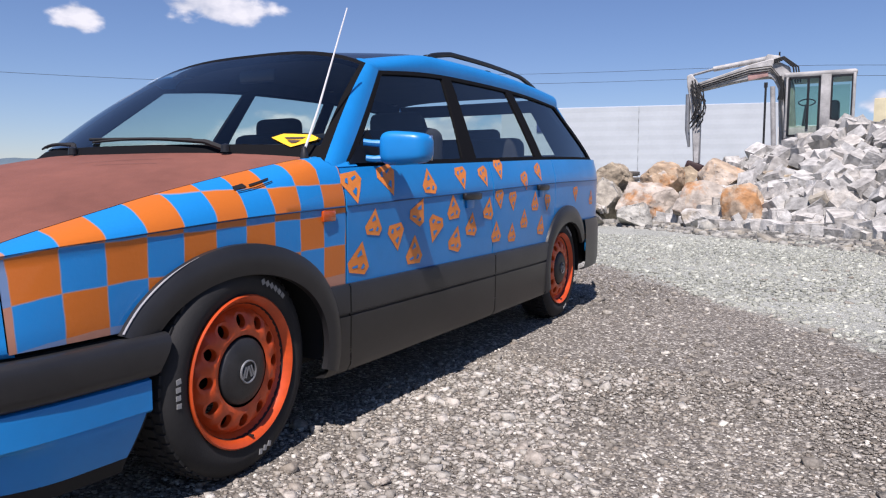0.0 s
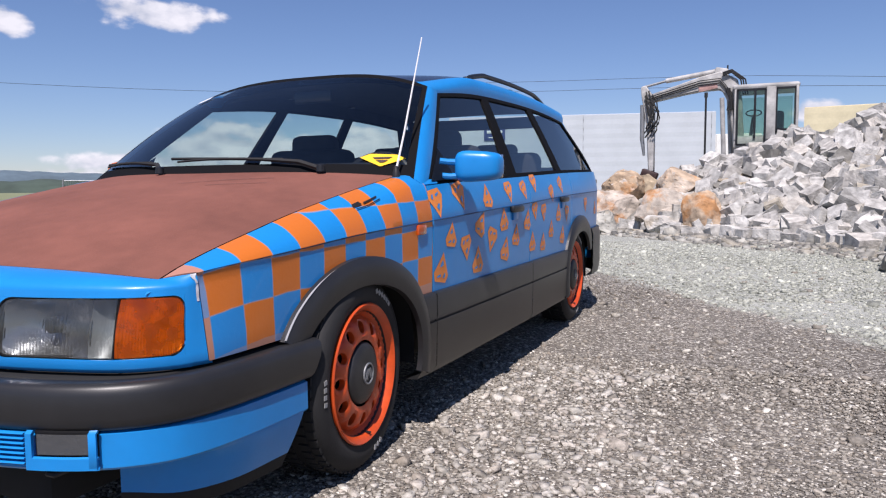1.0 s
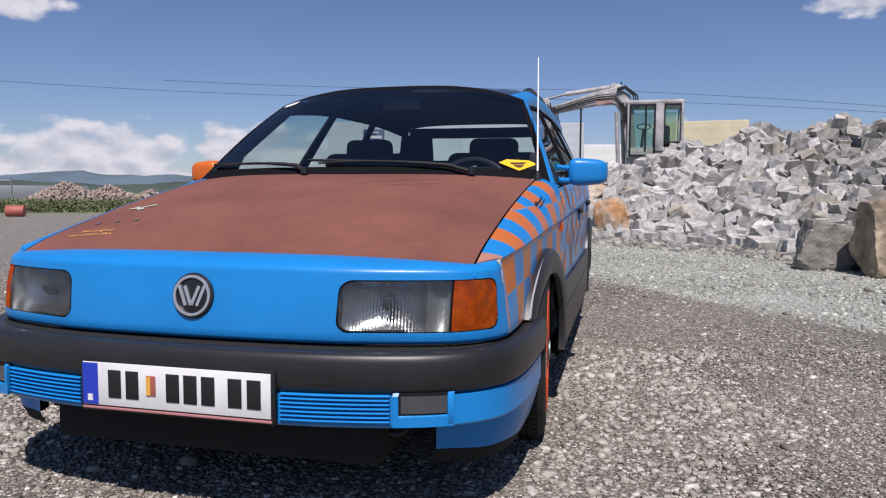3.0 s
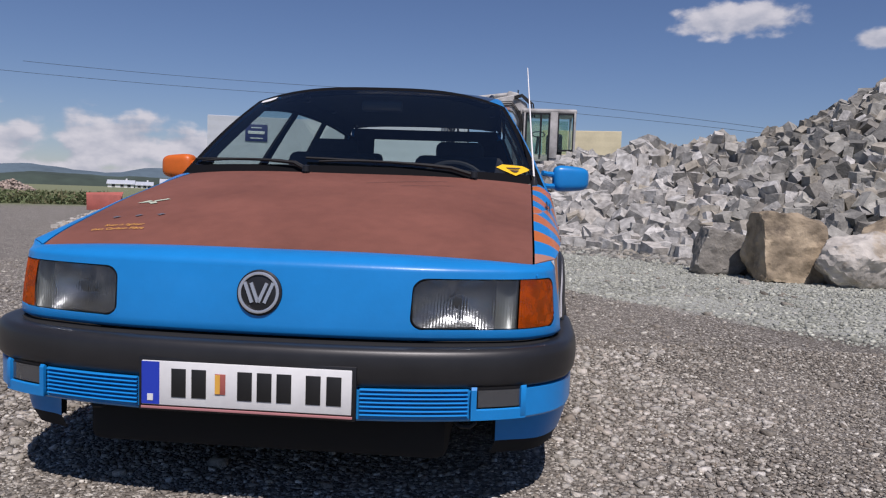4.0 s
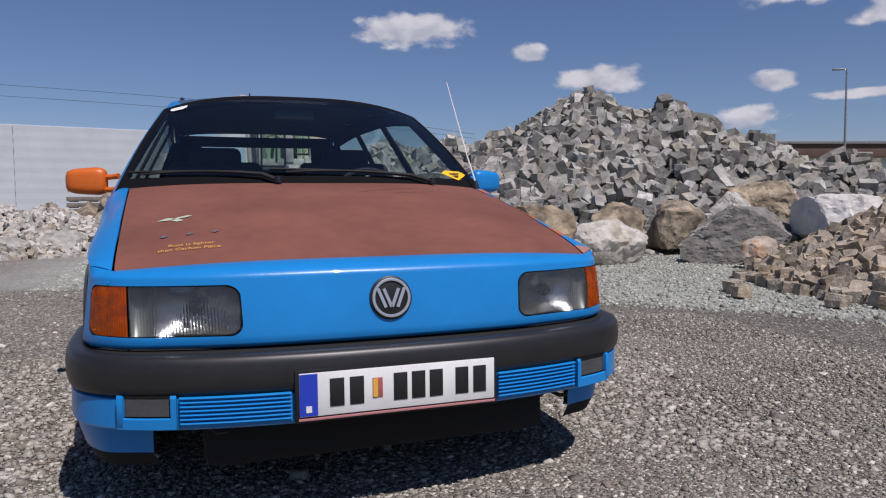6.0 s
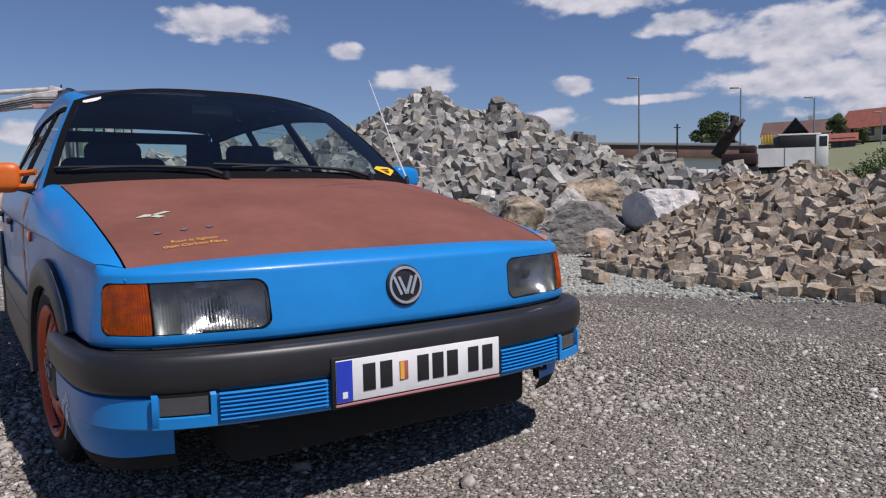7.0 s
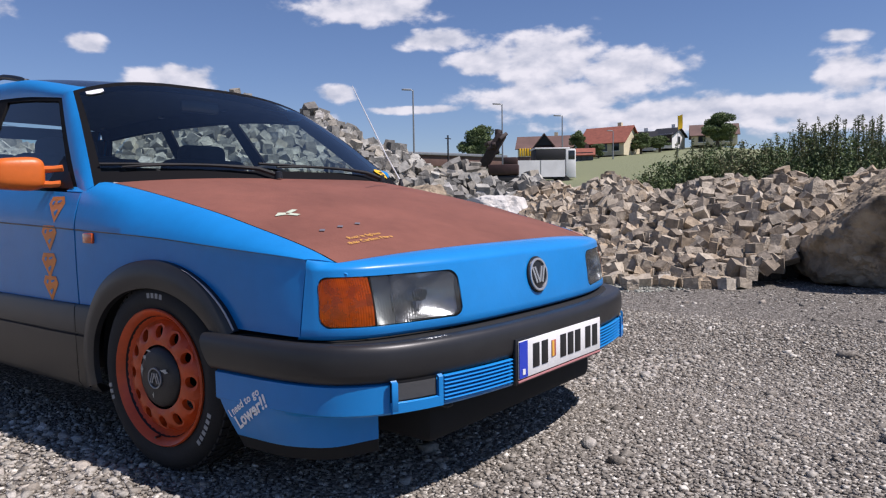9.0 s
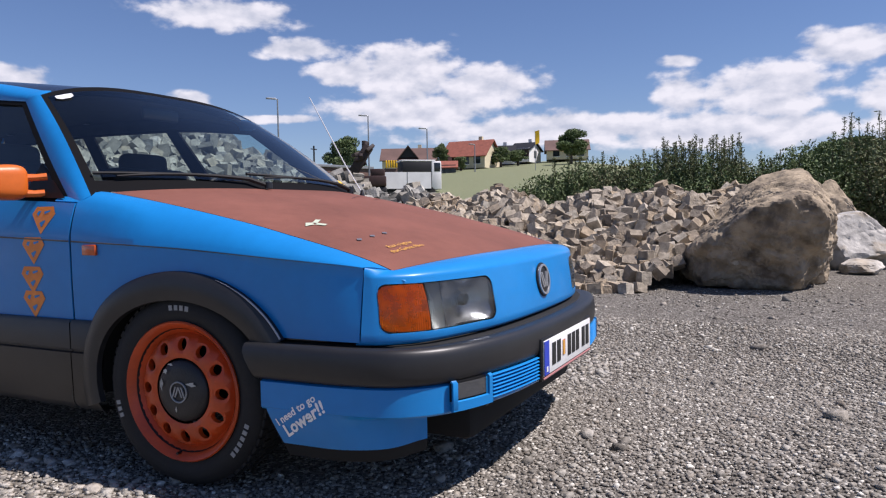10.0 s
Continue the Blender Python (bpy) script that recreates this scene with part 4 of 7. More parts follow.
dark_steel = material("dark_steel", (0.02, 0.02, 0.022), 0.6, metal=0.3)
tyre_white = material("pale_tyre_lettering", (0.3, 0.3, 0.29), 0.8)
letter_white = material("white_lettering", (0.88, 0.88, 0.87), 0.6)
for s in (1, -1):
    for y in (FRONT_AXLE, REAR_AXLE):
        wheel(s * (0.814 if y < 2 else 0.806), y, s, (0.276 if s > 0 else 0.268) if y < 2 else 0.279, 4.5 if y < 2 else 0.0)
    # wheel wells
    for c in (FRONT_AXLE, REAR_AXLE):
        def well(a, x, s=s, c=c):
            return (s * x, c - 0.36 * math.cos(a), HUB + 0.31 * math.sin(a))
        part("wheel_well", sheet(well, steps(-0.2, math.pi + 0.2, 18), [0.5, 0.62, 0.79]), under, car)


# door mirrors: housing, arm and the black corner piece
def mirror_housing(s):
    bm = bmesh.new()
    bmesh.ops.create_uvsphere(bm, u_segments=28, v_segments=18, radius=1)
    for v in bm.verts:
        p = v.co
        q = Vector([math.copysign(abs(c) ** 0.5, c) for c in p])
        q *= 1.0 / max(1.0, max(abs(q.x), abs(q.y), abs(q.z)))
        v.co = Vector((q.x * 0.082, q.y * (0.062 if q.y < 0 else 0.03), q.z * (0.056 - 0.006 * q.x)))
        v.co.y += 0.02 * (q.x + 1)
    bmesh.ops.scale(bm, vec=(s, 1, 1), verts=bm.verts)
    bmesh.ops.translate(bm, vec=(s * 0.905, 1.56, 0.925), verts=bm.verts)
    return bm


for s, m in ((1, blue), (-1, orange)):
    mir = part("door_mirror", mirror_housing(s), m, car, "orange door mirror" if s < 0 else "blue door mirror")
    part("mirror_glass", box((0.15, 0.004, 0.085), (s * 0.91, 1.606, 0.925), 0.001), chrome, mir)
    part("mirror_arm", tube([(s * 0.775, 1.5, 0.945), (s * 0.80, 1.515, 0.942), (s * 0.83, 1.535, 0.94)], [0.012, 0.011, 0.013]), m, mir)
    part("mirror_arm", tube([(s * 0.785, 1.5, 0.89), (s * 0.81, 1.515, 0.888), (s * 0.84, 1.535, 0.89)], [0.012, 0.011, 0.013]), m, mir)
    tri = bmesh.new()
    vs3 = [tri.verts.new(p) for p in ((s * (glass_x(1.40, BELT(1.4)) + 0.004), 1.385, BELT(1.4) + 0.012), (s * (glass_x(1.6, BELT(1.6)) + 0.004), 1.60, BELT(1.6) + 0.012), (s * (glass_x(1.6, 1.0) + 0.004), 1.60, 0.975))]
    tri.faces.new(vs3)
    bmesh.ops.solidify(tri, geom=tri.faces[:], thickness=0.012)
    part("mirror_corner", tri, trim_black, mir)

# lamps
def rounded(k0, k1, v0, v1, rk, rv, n=5):
    """A rounded rectangle in (k, v), corner by corner from the lower inner one."""
    out = []
    for (kc, vc), a0 in (((k0 + rk[0], v0 + rv), 180), ((k1 - rk[1], v0 + rv), 270), ((k1 - rk[1], v1 - rv), 0), ((k0 + rk[0], v1 - rv), 90)):
        r = rk[0] if kc < (k0 + k1) / 2 else rk[1]
        out += [(kc + r * math.cos(radians(a0 + 90 * i / n)), vc + rv * math.sin(radians(a0 + 90 * i / n))) for i in range(n + 1)]
    return out


def nose_in(k, v, d=0.0):
    """A point of the nose's face, d metres behind it."""
    p = nose_point(k, v)
    return Vector((p[0] - math.copysign(d * 0.35 * max(0.0, abs(k) - 4.5), k), p[1] + d, p[2]))


for s in (1, -1):
    lamp = part("headlamp", sheet(lambda k, v: nose_in(s * k, v, 0.085), steps(LAMP_K0, LAMP_K1, 16), steps(LAMP_V0, LAMP_V1, 4), 0.004), trim_black, car, "headlamp with clear ribbed lens and amber indicator")
    rim_line = rounded(LAMP_K0 + 0.02, LAMP_K1 - 0.02, LAMP_V0 + 0.015, LAMP_V1 - 0.015, (0.2, 0.45), 0.17)
    part("lamp_gasket", tube([nose_in(s * k, v, 0.003) for k, v in rim_line + rim_line[:1]], 0.0032, 6), seal, lamp)
    loop = rim_line + rim_line[:1]
    part("housing_edge", sheet(lambda i, d: tuple(nose_in(s * loop[int(i)][0], loop[int(i)][1], d)), list(range(len(loop))), [0.003, 0.045, 0.085]), trim_black, lamp)
    # blue fillets that round the corners of the opening
    for kc, vc, rk in ((LAMP_K0, LAMP_V0, 0.22), (LAMP_K0, LAMP_V1, 0.22), (LAMP_K1, LAMP_V0, 0.47), (LAMP_K1, LAMP_V1, 0.47)):
        dk, dv = (1 if kc == LAMP_K0 else -1), (1 if vc == LAMP_V0 else -1)
        fb = bmesh.new()
        arc = [(kc + dk * rk * (1 - math.sin(a)), vc + dv * 0.185 * (1 - math.cos(a))) for a in steps(0, math.pi / 2, 6)]
        fv = [fb.verts.new(nose_in(s * k, v, -0.0004)) for k, v in [(kc, vc)] + arc]
        for i in range(1, len(fv) - 1):
            fb.faces.new((fv[0], fv[i], fv[i + 1]))
        part("lamp_corner", fb, blue, lamp)
    dome = lambda k, v, k0, k1: -0.0035 * math.sin(math.pi * (v - LAMP_V0) / (LAMP_V1 - LAMP_V0)) - 0.002 * math.sin(math.pi * (k - k0) / (k1 - k0)) + 0.003

    def pane(k0, k1, nk, flute):
        def fn(k, v):
            ins = 0.02
            kk, vv = k0 + ins + (k1 - k0 - 2 * ins) * k, LAMP_V0 + 0.02 + (LAMP_V1 - LAMP_V0 - 0.04) * v
            return nose_in(s * kk, vv, dome(kk, vv, k0, k1) + flute(k, v))
        return sheet(fn, steps(0, 1, nk), steps(0, 1, 16))
    # ribs fade out towards the upper edge and the outer third
    ribs = lambda k, v: (0.0012 + 0.0014 * math.exp(-(((v - 0.45) / 0.22) ** 2))) * math.sin(k * 2 * math.pi * 34) * min(1.0, max(0.0, (0.72 - abs(k - 0.36)) * 2)) * min(1.0, max(0.15, 1.4 - 1.5 * v))
    part("lamp_lens", pane(LAMP_K0, LAMP_MID, 204, ribs), lens, lamp, "clear lamp lens with upright ribs").visible_shadow = False
    part("indicator", pane(LAMP_MID + 0.02, LAMP_K1, 150, lambda k, v: 0.0007 * math.sin(k * 2 * math.pi * 25) + 0.0006 * math.sin(v * 2 * math.pi * 8)), amber_glass, lamp, "amber ribbed indicator lens").visible_shadow = False
    part("lamp_divider", sheet(lambda d, v: nose_in(s * LAMP_MID, v, d), [0.004, 0.07], steps(LAMP_V0, LAMP_V1, 4), 0.004), trim_black, lamp)

    def bowl(k, v, deep, k0, k1, lift=0.0):
        kk, vv = (k0 + k1) / 2 + (k1 - k0) / 2 * k, 0.515 + 0.398 * v
        d = deep * (1 - 0.75 * abs(k) ** 2.2) * (1 - 0.6 * abs(v) ** 2.4) + lift
        return nose_in(s * kk, vv, 0.01 + max(d, 0.0))
    part("reflector_bowl", sheet(lambda k, v: bowl(k, v, 0.05, 2.03, 3.5), steps(-1, 1, 28), steps(-1, 1, 16)), reflector, lamp)
    hub = nose_in(s * 2.8, 0.52, 0.0)
    part("bulb_shield", lathe([(-0.012, 0.0), (-0.012, 0.015), (0.014, 0.017), (0.016, 0.0)], 14), trim_black, lamp).matrix_local = pose(hub.x, hub.y + 0.035, hub.z, 0, 0, 90)
    part("side_reflector", sheet(lambda k, v: bowl(k, v, 0.03, 3.5, 3.97, 0.006), steps(-1, 1, 8), steps(-1, 1, 8)), dull_reflector, lamp)
    part("indicator_reflector", sheet(lambda k, v: bowl(k, v, 0.035, 4.06, 5.94), steps(-1, 1, 20), steps(-1, 1, 14)), reflector, lamp)
    mid = nose_in(s * 2.85, 0.5, 0.045)
    part("bulb_shield", lathe([(0, 0.0), (0.003, 0.012), (0.014, 0.017), (0.03, 0.017), (0.034, 0.012), (0.034, 0)], 18), chrome, lamp).matrix_local = pose(*mid, 0, 0, 90)
    # side marker and door handles
    part("side_marker", box((0.012, 0.062, 0.034), (s * (W(1.236) - 0.002), 1.236, 0.682), 0.004), amber, car)
    for y, z in ((2.2, 0.725), (3.07, 0.755)):
        h = part("door_handle", box((0.022, 0.155, 0.03), (s * (W(y) + 0.006), y, z), 0.009), trim_black, car)
        part("handle_recess", box((0.01, 0.07, 0.045), (s * (W(y) - 0.002), y - 0.01, z - 0.028), 0.004), blue, h)

# ribbed grille pieces and fog lamps in the lower front
VAL = lambda x: FRONT_PLAN_Y(x) + 0.01


def plan_y(x):
    lo, hi = 0.0, 1.0
    for _ in range(30):
        m = (lo + hi) / 2
        lo, hi = (m, hi) if FRONT_PLAN(m)[0] < x else (lo, m)
    return FRONT_PLAN(lo)[1]


FRONT_PLAN_Y = plan_y
for s in (1, -1):
    grille = part("lower_grille", sheet(lambda x, v: (s * x, VAL(x) - 0.003, 0.266 + 0.07 * v), steps(0.272, 0.535, 10), [0, 1], 0.004), blue, car)
    for k in range(7):
        z = 0.272 + 0.0102 * k
        rib = sheet(lambda x, v: (s * x, VAL(x) - 0.006 - 0.009 * math.sin(v), z + 0.0044 * (1 - math.cos(v)) / 2 * 1.4), steps(0.275, 0.532, 10), steps(0, math.pi, 4))
        part("rib", rib, blue, grille)
    fog = part("fog_lamp", sheet(lambda x, v: (s * x, VAL(x) - 0.003, 0.288 + 0.054 * v), steps(0.548, 0.668, 6), [0, 1], 0.004), trim_black, car)
    part("fog_lens", sheet(lambda x, v: (s * x, VAL(x) - 0.009, 0.294 + 0.042 * v), steps(0.556, 0.66, 6), steps(0, 1, 3)), smoked, fog, "smoked fog lamp lens")
    for (xa, xb), (za, zb) in (((0.54, 0.553), (0.262, 0.345)), ((0.661, 0.674), (0.262, 0.345)), ((0.54, 0.674), (0.262, 0.291))):
        part("fog_surround", sheet(lambda x, v: (s * x, VAL(x) - 0.018 + 0.006 * (v in (0, 1)), za + (zb - za) * v), steps(xa, xb, 4), [0, 0.08, 0.92, 1], 0.008), blue, fog)

part("bumper_backing", swept(FRONT_PLAN, [(-0.03, 0.27), (-0.045, 0.3), (-0.045, 0.42), (-0.06, 0.434), (-0.14, 0.434)], steps(-0.94, 0.94, 50)), under, car)
part("nose_backing", sheet(lambda k, v: (lambda p: (p[0] * 0.97, p[1] + 0.03 + 0.06 * (v > 0), p[2]))(nose_point(k, v)), steps(-7, 7, 28), [-1, 0, 0.5, 1.0], 0.004), under, car)

# number plate: pale board, blue band, plain bars for its characters
plate = part("number_plate", box((0.535, 0.012, 0.132), (0, 0.006, 0.326), 0.003), trim_black, car, "number plate in a black and pink holder")
part("plate_board", box((0.515, 0.004, 0.108), (0, -0.002, 0.33), 0.0015), white_paint, plate)
part("holder_strip", box((0.52, 0.004, 0.006), (0, -0.002, 0.269), 0.001), pink_strip, plate)
part("plate_band", box((0.044, 0.002, 0.104), (-0.235, -0.0045, 0.33)), plate_blue, plate)
part("band_mark", box((0.014, 0.002, 0.016), (-0.235, -0.006, 0.295)), white_paint, plate)
for x, w in ((-0.165, 0.036), (-0.115, 0.036), (-0.002, 0.036), (0.046, 0.036), (0.094, 0.036), (0.165, 0.036), (0.215, 0.036)):
    part("character_bar", box((w, 0.002, 0.07), (x, -0.005, 0.332), 0.0006), ink, plate)
shield = part("plate_crest", box((0.026, 0.002, 0.05), (-0.062, -0.005, 0.334), 0.0006), red_paint, plate)
part("crest_half", box((0.012, 0.002, 0.046), (-0.068, -0.0065, 0.334)), gold, shield)

# badge on the nose
badge = part("nose_badge", lathe([(0, 0.0), (0.006, 0.0), (0.006, 0.052), (0.004, 0.057), (0, 0.058)], 40, "z"), trim_black, car, "round silver and black badge")
badge.matrix_local = pose(0, nose_point(0, 0.6)[1] - 0.0005, 0.547, 83, 0, 0)
b2 = emblem_bars(badge, (0, 0, 0.006), 0.052, (0, 0, 1), silver)

# black gap under the nose panel, cowl under the screen
part("cowl", sheet(lambda u, v: (u * 0.72, 1.06 + 0.235 * abs(u) ** 2.2 + 0.075 * v, 0.866 + 0.012 * v - 0.02 * u * u), steps(-1, 1, 20), steps(0, 1, 3), 0.004), seal, car)
# wipers
for x0, x1, lift in ((0.46, -0.13, 0.0), (-0.16, -0.66, 0.0)):
    base = Vector(screen_point(x0 / 0.72, 0.0)) + Vector((0, -0.03, 0.006))
    pts = []
    for k in range(9):
        q = k / 8
        x = x0 + (x1 - x0) * q
        v = 0.015 + 0.05 * math.sin(q * 2.2)
        pts.append(Vector(screen_point(x / (0.747 - 0.172 * v), v)) + Vector((0, -0.012, 0.018 - 0.006 * q)))
    pts[0] = base
    wip = part("wiper", tube(pts, [0.009, 0.009, 0.008, 0.007, 0.006, 0.006, 0.005, 0.005, 0.004], 6), rubber, car)
    blade = []
    for k in range(9):
        q = 0.25 + 0.85 * k / 8
        x = x0 + (x1 - x0) * q
        v = 0.055 + 0.03 * q
        blade.append(Vector(screen_point(x / (0.747 - 0.172 * v), v)) + Vector((0, -0.007, 0.01)))
    part("wiper_blade", tube(blade, 0.006, 6), rubber, wip)
    part("wiper_pivot", lathe([(-0.01, 0.016), (0.012, 0.014), (0.018, 0.0)], 12, "z"), trim_black, wip).matrix_local = Matrix.Translation(base)
# aerial
pale_rod = material("pale_aerial", (0.6, 0.6, 0.6), 0.4)
foot, tip = Vector((0.728, 1.245, 0.862)), Vector((0.692, 1.53, 1.38))
aerial = part("aerial_base", lathe([(-0.01, 0.014), (0.012, 0.013), (0.022, 0.009), (0.035, 0.006), (0.035, 0)], 12, "z"), plastic, car)
aerial.matrix_local = Matrix.Translation(foot)
part("aerial_rod", tube([(0, 0, 0.02), (tip - foot) * 0.3, (tip - foot) * 0.65, tip - foot], [0.0042, 0.0036, 0.003, 0.0022], 6), pale_rod, aerial, "thin pale aerial rod")
# roof rails
for s in (1, -1):
    pts = [(s * (0.52 + 0.012 * math.sin(q * math.pi)), 2.36 + 1.46 * q, ROOF(2.36 + 1.46 * q) - 0.03 + 0.048 * min(1, 6 * q, 5 * (1 - q)) ** 0.6) for q in steps(0, 1, 24)]
    rail_ob = part("roof_rail", tube(pts, 0.0125, 8), trim_black, car, "black roof rail")
    for y in (2.38, 3.05, 3.79):
        part("rail_foot", box((0.03, 0.05, 0.05), (s * 0.525, y, ROOF(y) - 0.035), 0.008), trim_black, rail_ob)

# cabin
part("headlining", sheet(lambda u, v: (lambda p: (p[0] * 0.99, p[1] + 0.03, p[2] - 0.03))(roof_point(u, v)), steps(-1, 1, 10), steps(0, 0.97, 14)), cloth, car)
dash = part("dashboard", sheet(lambda x, k: (x, [1.16, 1.2, 1.34, 1.52, 1.58, 1.6][int(k)] + 0.06 * (x / 0.7) ** 2, [0.8, 0.865, 0.875, 0.86, 0.8, 0.55][int(k)]), steps(-0.72, 0.72, 16), list(range(6)), 0.01), trim_black, car)
part("instrument_hood", box((0.36, 0.16, 0.06), (0.36, 1.5, 0.89), 0.025, segments=3), trim_black, dash)
wheel_ring = lathe([(0.014 * math.cos(a), 0.185 + 0.014 * math.sin(a)) for a in [2 * math.pi * i / 8 for i in range(8)]], 36, "z", close=True)
sw = part("steering_wheel", wheel_ring, trim_black, car)
sw.matrix_local = pose(0.36, 1.73, 0.8, 65, 0, 0)
for a in (90, 210, 330):
    spoke = box((0.18, 0.03, 0.015), (0.09, 0, -0.02), 0.004)
    bmesh.ops.rotate(spoke, cent=(0, 0, 0), matrix=Matrix.Rotation(radians(a), 3, "Z"), verts=spoke.verts)
    part("spoke", spoke, trim_black, sw)


def seat(x, y, wide):
    base = part("seat", box((wide, 0.5, 0.16), (x, y, 0.58), 0.05, segments=3), cloth, car)
    part("backrest", box((wide, 0.13, 0.52), (x, y + 0.29, 0.77), 0.05, rot=None, segments=3), cloth, base)
    return base


for x in (-0.36, 0.36):
    st = seat(x, 2.05, 0.5)
    part("headrest", box((0.27, 0.1, 0.13), (x, 2.37, 1.045), 0.04, segments=3), cloth, st)
    for d in (-0.06, 0.06):
        part("headrest_post", tube([(x + d, 2.36, 0.9), (x + d, 2.36, 1.03)], 0.007, 6), chrome, st)
rear = seat(0, 2.98, 1.3)
for x in (-0.36, 0.36):
    part("headrest", box((0.27, 0.08, 0.11), (x, 3.3, 1.03), 0.035, segments=3), cloth, rear)
for s in (1, -1):
    part("door_lining", sheet(lambda y, z: (s * (W(y) - 0.07), y, 0.47 + (BELT(y) - 0.49) * z), steps(1.34, 4.2, 12), [0, 1], 0.01), trim_black, car)
part("load_floor", box((1.2, 1.0, 0.04), (0, 3.85, 0.66), 0.01), cloth, car)
part("inner_mirror", box((0.2, 0.02, 0.055), (0, 1.83, 1.235), 0.012), trim_black, car)

# underneath: oil sump, cross member, dark towing eye
part("cross_member", tube([(-0.6, 0.55, 0.17), (-0.3, 0.5, 0.15), (0.3, 0.5, 0.15), (0.6, 0.55, 0.17)], 0.03), under, car)
part("undertray", box((0.96, 0.52, 0.15), (0, 0.4, 0.195), 0.03), under, car)
for x in (-0.46, 0.5):
    part("tow_eye", tube([(x, 0.13, 0.235), (x + 0.015, 0.11, 0.228), (x + 0.035, 0.11, 0.228), (x + 0.05, 0.13, 0.235)], 0.006, 6), dark_steel, car)


# crease lines: groove shade painted dark, mixed with paint wear on the left
for s in (1, -1):
    for y0, y1 in ((0.335, 1.32), (1.332, 2.428), (2.44, 3.298), (3.31, 4.4)):
        pts = [(s * (W(y) - 0.0035), y, CREASE(y) - 0.002) for y in steps(y0, y1, 14)]
        part("crease_edge", tube(pts, 0.0028, 5), worn_shaded_edge if s < 0 else crease_shade, car)


# painted shields on the doors: plain shapes
def on_side(s):
    return lambda y, z: (s * (max(side_x(y, z), 0) + 0.0015), y, z)


def surface_mesh(polys, fn, name, mat, parent, lift=None, label=""):
    bm = bmesh.new()
    for poly in polys:
        f = bm.faces.new([bm.verts.new((*p, 0)) for p in poly])
    bmesh.ops.triangulate(bm, faces=bm.faces)
    bmesh.ops.subdivide_edges(bm, edges=bm.edges[:], cuts=1)
    for v in bm.verts:
        v.co = fn(v.co.x, v.co.y)
    return part(name, bm, mat, parent, label)


def shield_paint(s, y, z, size, turn, parent, mats=(None, None), wide=1.0):
    c, q = math.cos(radians(turn)), math.sin(radians(turn))
    put = lambda pts: [(y + size * wide * (a * c - b * q) * s, z + size * (a * q + b * c)) for a, b in pts]
    fn = on_side(s)
    top = part_fn = surface_mesh([put([(-0.36, 0.5), (0.36, 0.5), (0.5, 0.2), (0.0, -0.62), (-0.5, 0.2)])], fn, "painted_shield", mats[0] or sticker_orange, parent)
    fn2 = lambda a, b: (lambda p: (p[0] + s * 0.0007, p[1], p[2]))(fn(a, b))
    surface_mesh([put([(-0.3, 0.2), (-0.24, 0.32), (-0.12, 0.33), (-0.2, 0.12)]), put([(0.02, 0.3), (0.26, 0.36), (0.26, 0.29), (0.04, 0.2)]), put([(-0.1, -0.16), (0.1, -0.04), (0.14, -0.1), (0.0, -0.34)])], fn2, "shield_gap", mats[1] or blue, top)


doors = {}
for ob in car.children:
    if ob.name.startswith(("front_door", "rear_door", "rear_quarter")):
        doors[(ob.name.split(".")[0], 1 if ob.data.vertices[0].co.x > 0 else -1)] = ob


def door_at(y, s):
    return doors[("front_door" if y < 2.434 else "rear_door" if y < 3.3 else "rear_quarter", s)]


SHIELDS = [(1.373, 0.772, 10), (1.581, 0.795, 15), (1.862, 0.786, 176), (2.135, 0.805, 8), (2.348, 0.811, 18), (2.523, 0.845, 4), (2.823, 0.791, 20), (3.042, 0.836, 25), (1.476, 0.648, 172), (1.770, 0.675, 150), (2.046, 0.681, 185),
           (1.615, 0.595, 8), (1.896, 0.607, -18), (2.066, 0.551, 165), (1.393, 0.534, 168), (1.740, 0.532, 178), (2.210, 0.603, 172), (2.379, 0.665, 170), (2.500, 0.708, 12), (2.657, 0.696, 6), (2.969, 0.683, 178), (3.167, 0.676, -6),
           (2.813, 0.600, 178), (2.466, 0.555, 180), (2.654, 0.540, 178), (3.071, 0.554, 172), (3.680, 0.714, 5), (4.065, 0.682, 178)]
for y, z, turn in SHIELDS:
    shield_paint(1, y, z, 0.088 + 0.008 * math.sin(y * 37), turn, door_at(y, 1), wide=1.25)
for y, z in ((1.463, 0.781), (1.503, 0.682), (1.514, 0.586), (1.512, 0.506)):
    shield_paint(-1, y, z, 0.08, 0, door_at(y, -1), wide=1.4)



# writing
def corner_text(a, b):
    """A slanted line on the spoiler's corner."""
    c, q = math.cos(radians(38)), math.sin(radians(38))
    y, z = 0.462 - (a * c - b * q) * 0.66, 0.242 + (a * q + b * c) * 0.66
    lo, hi = 0.46, 1.0
    for _ in range(24):
        m = (lo + hi) / 2
        lo, hi = (m, hi) if corner_at(m, z)[1] < y else (lo, m)
    return (-(corner_at(lo, z)[0] + 0.0025), y, z)


def lettering(text, size, fn, name, mat, parent, shear=0.0, label="", bold=0.0):
    cu = bpy.data.curves.new("t", "FONT")
    cu.body, cu.size, cu.align_x, cu.align_y, cu.shear, cu.resolution_u, cu.offset = text, size, "CENTER", "CENTER", shear, 2, bold
    ob = bpy.data.objects.new("t", cu)
    scene.collection.objects.link(ob)
    me = bpy.data.meshes.new_from_object(ob.evaluated_get(bpy.context.evaluated_depsgraph_get()))
    bpy.data.objects.remove(ob)
    bm = bmesh.new()
    bm.from_mesh(me)
    for v in bm.verts:
        v.co = fn(v.co.x, v.co.y)
    return part(name, bm, mat, parent, label, smooth=False)


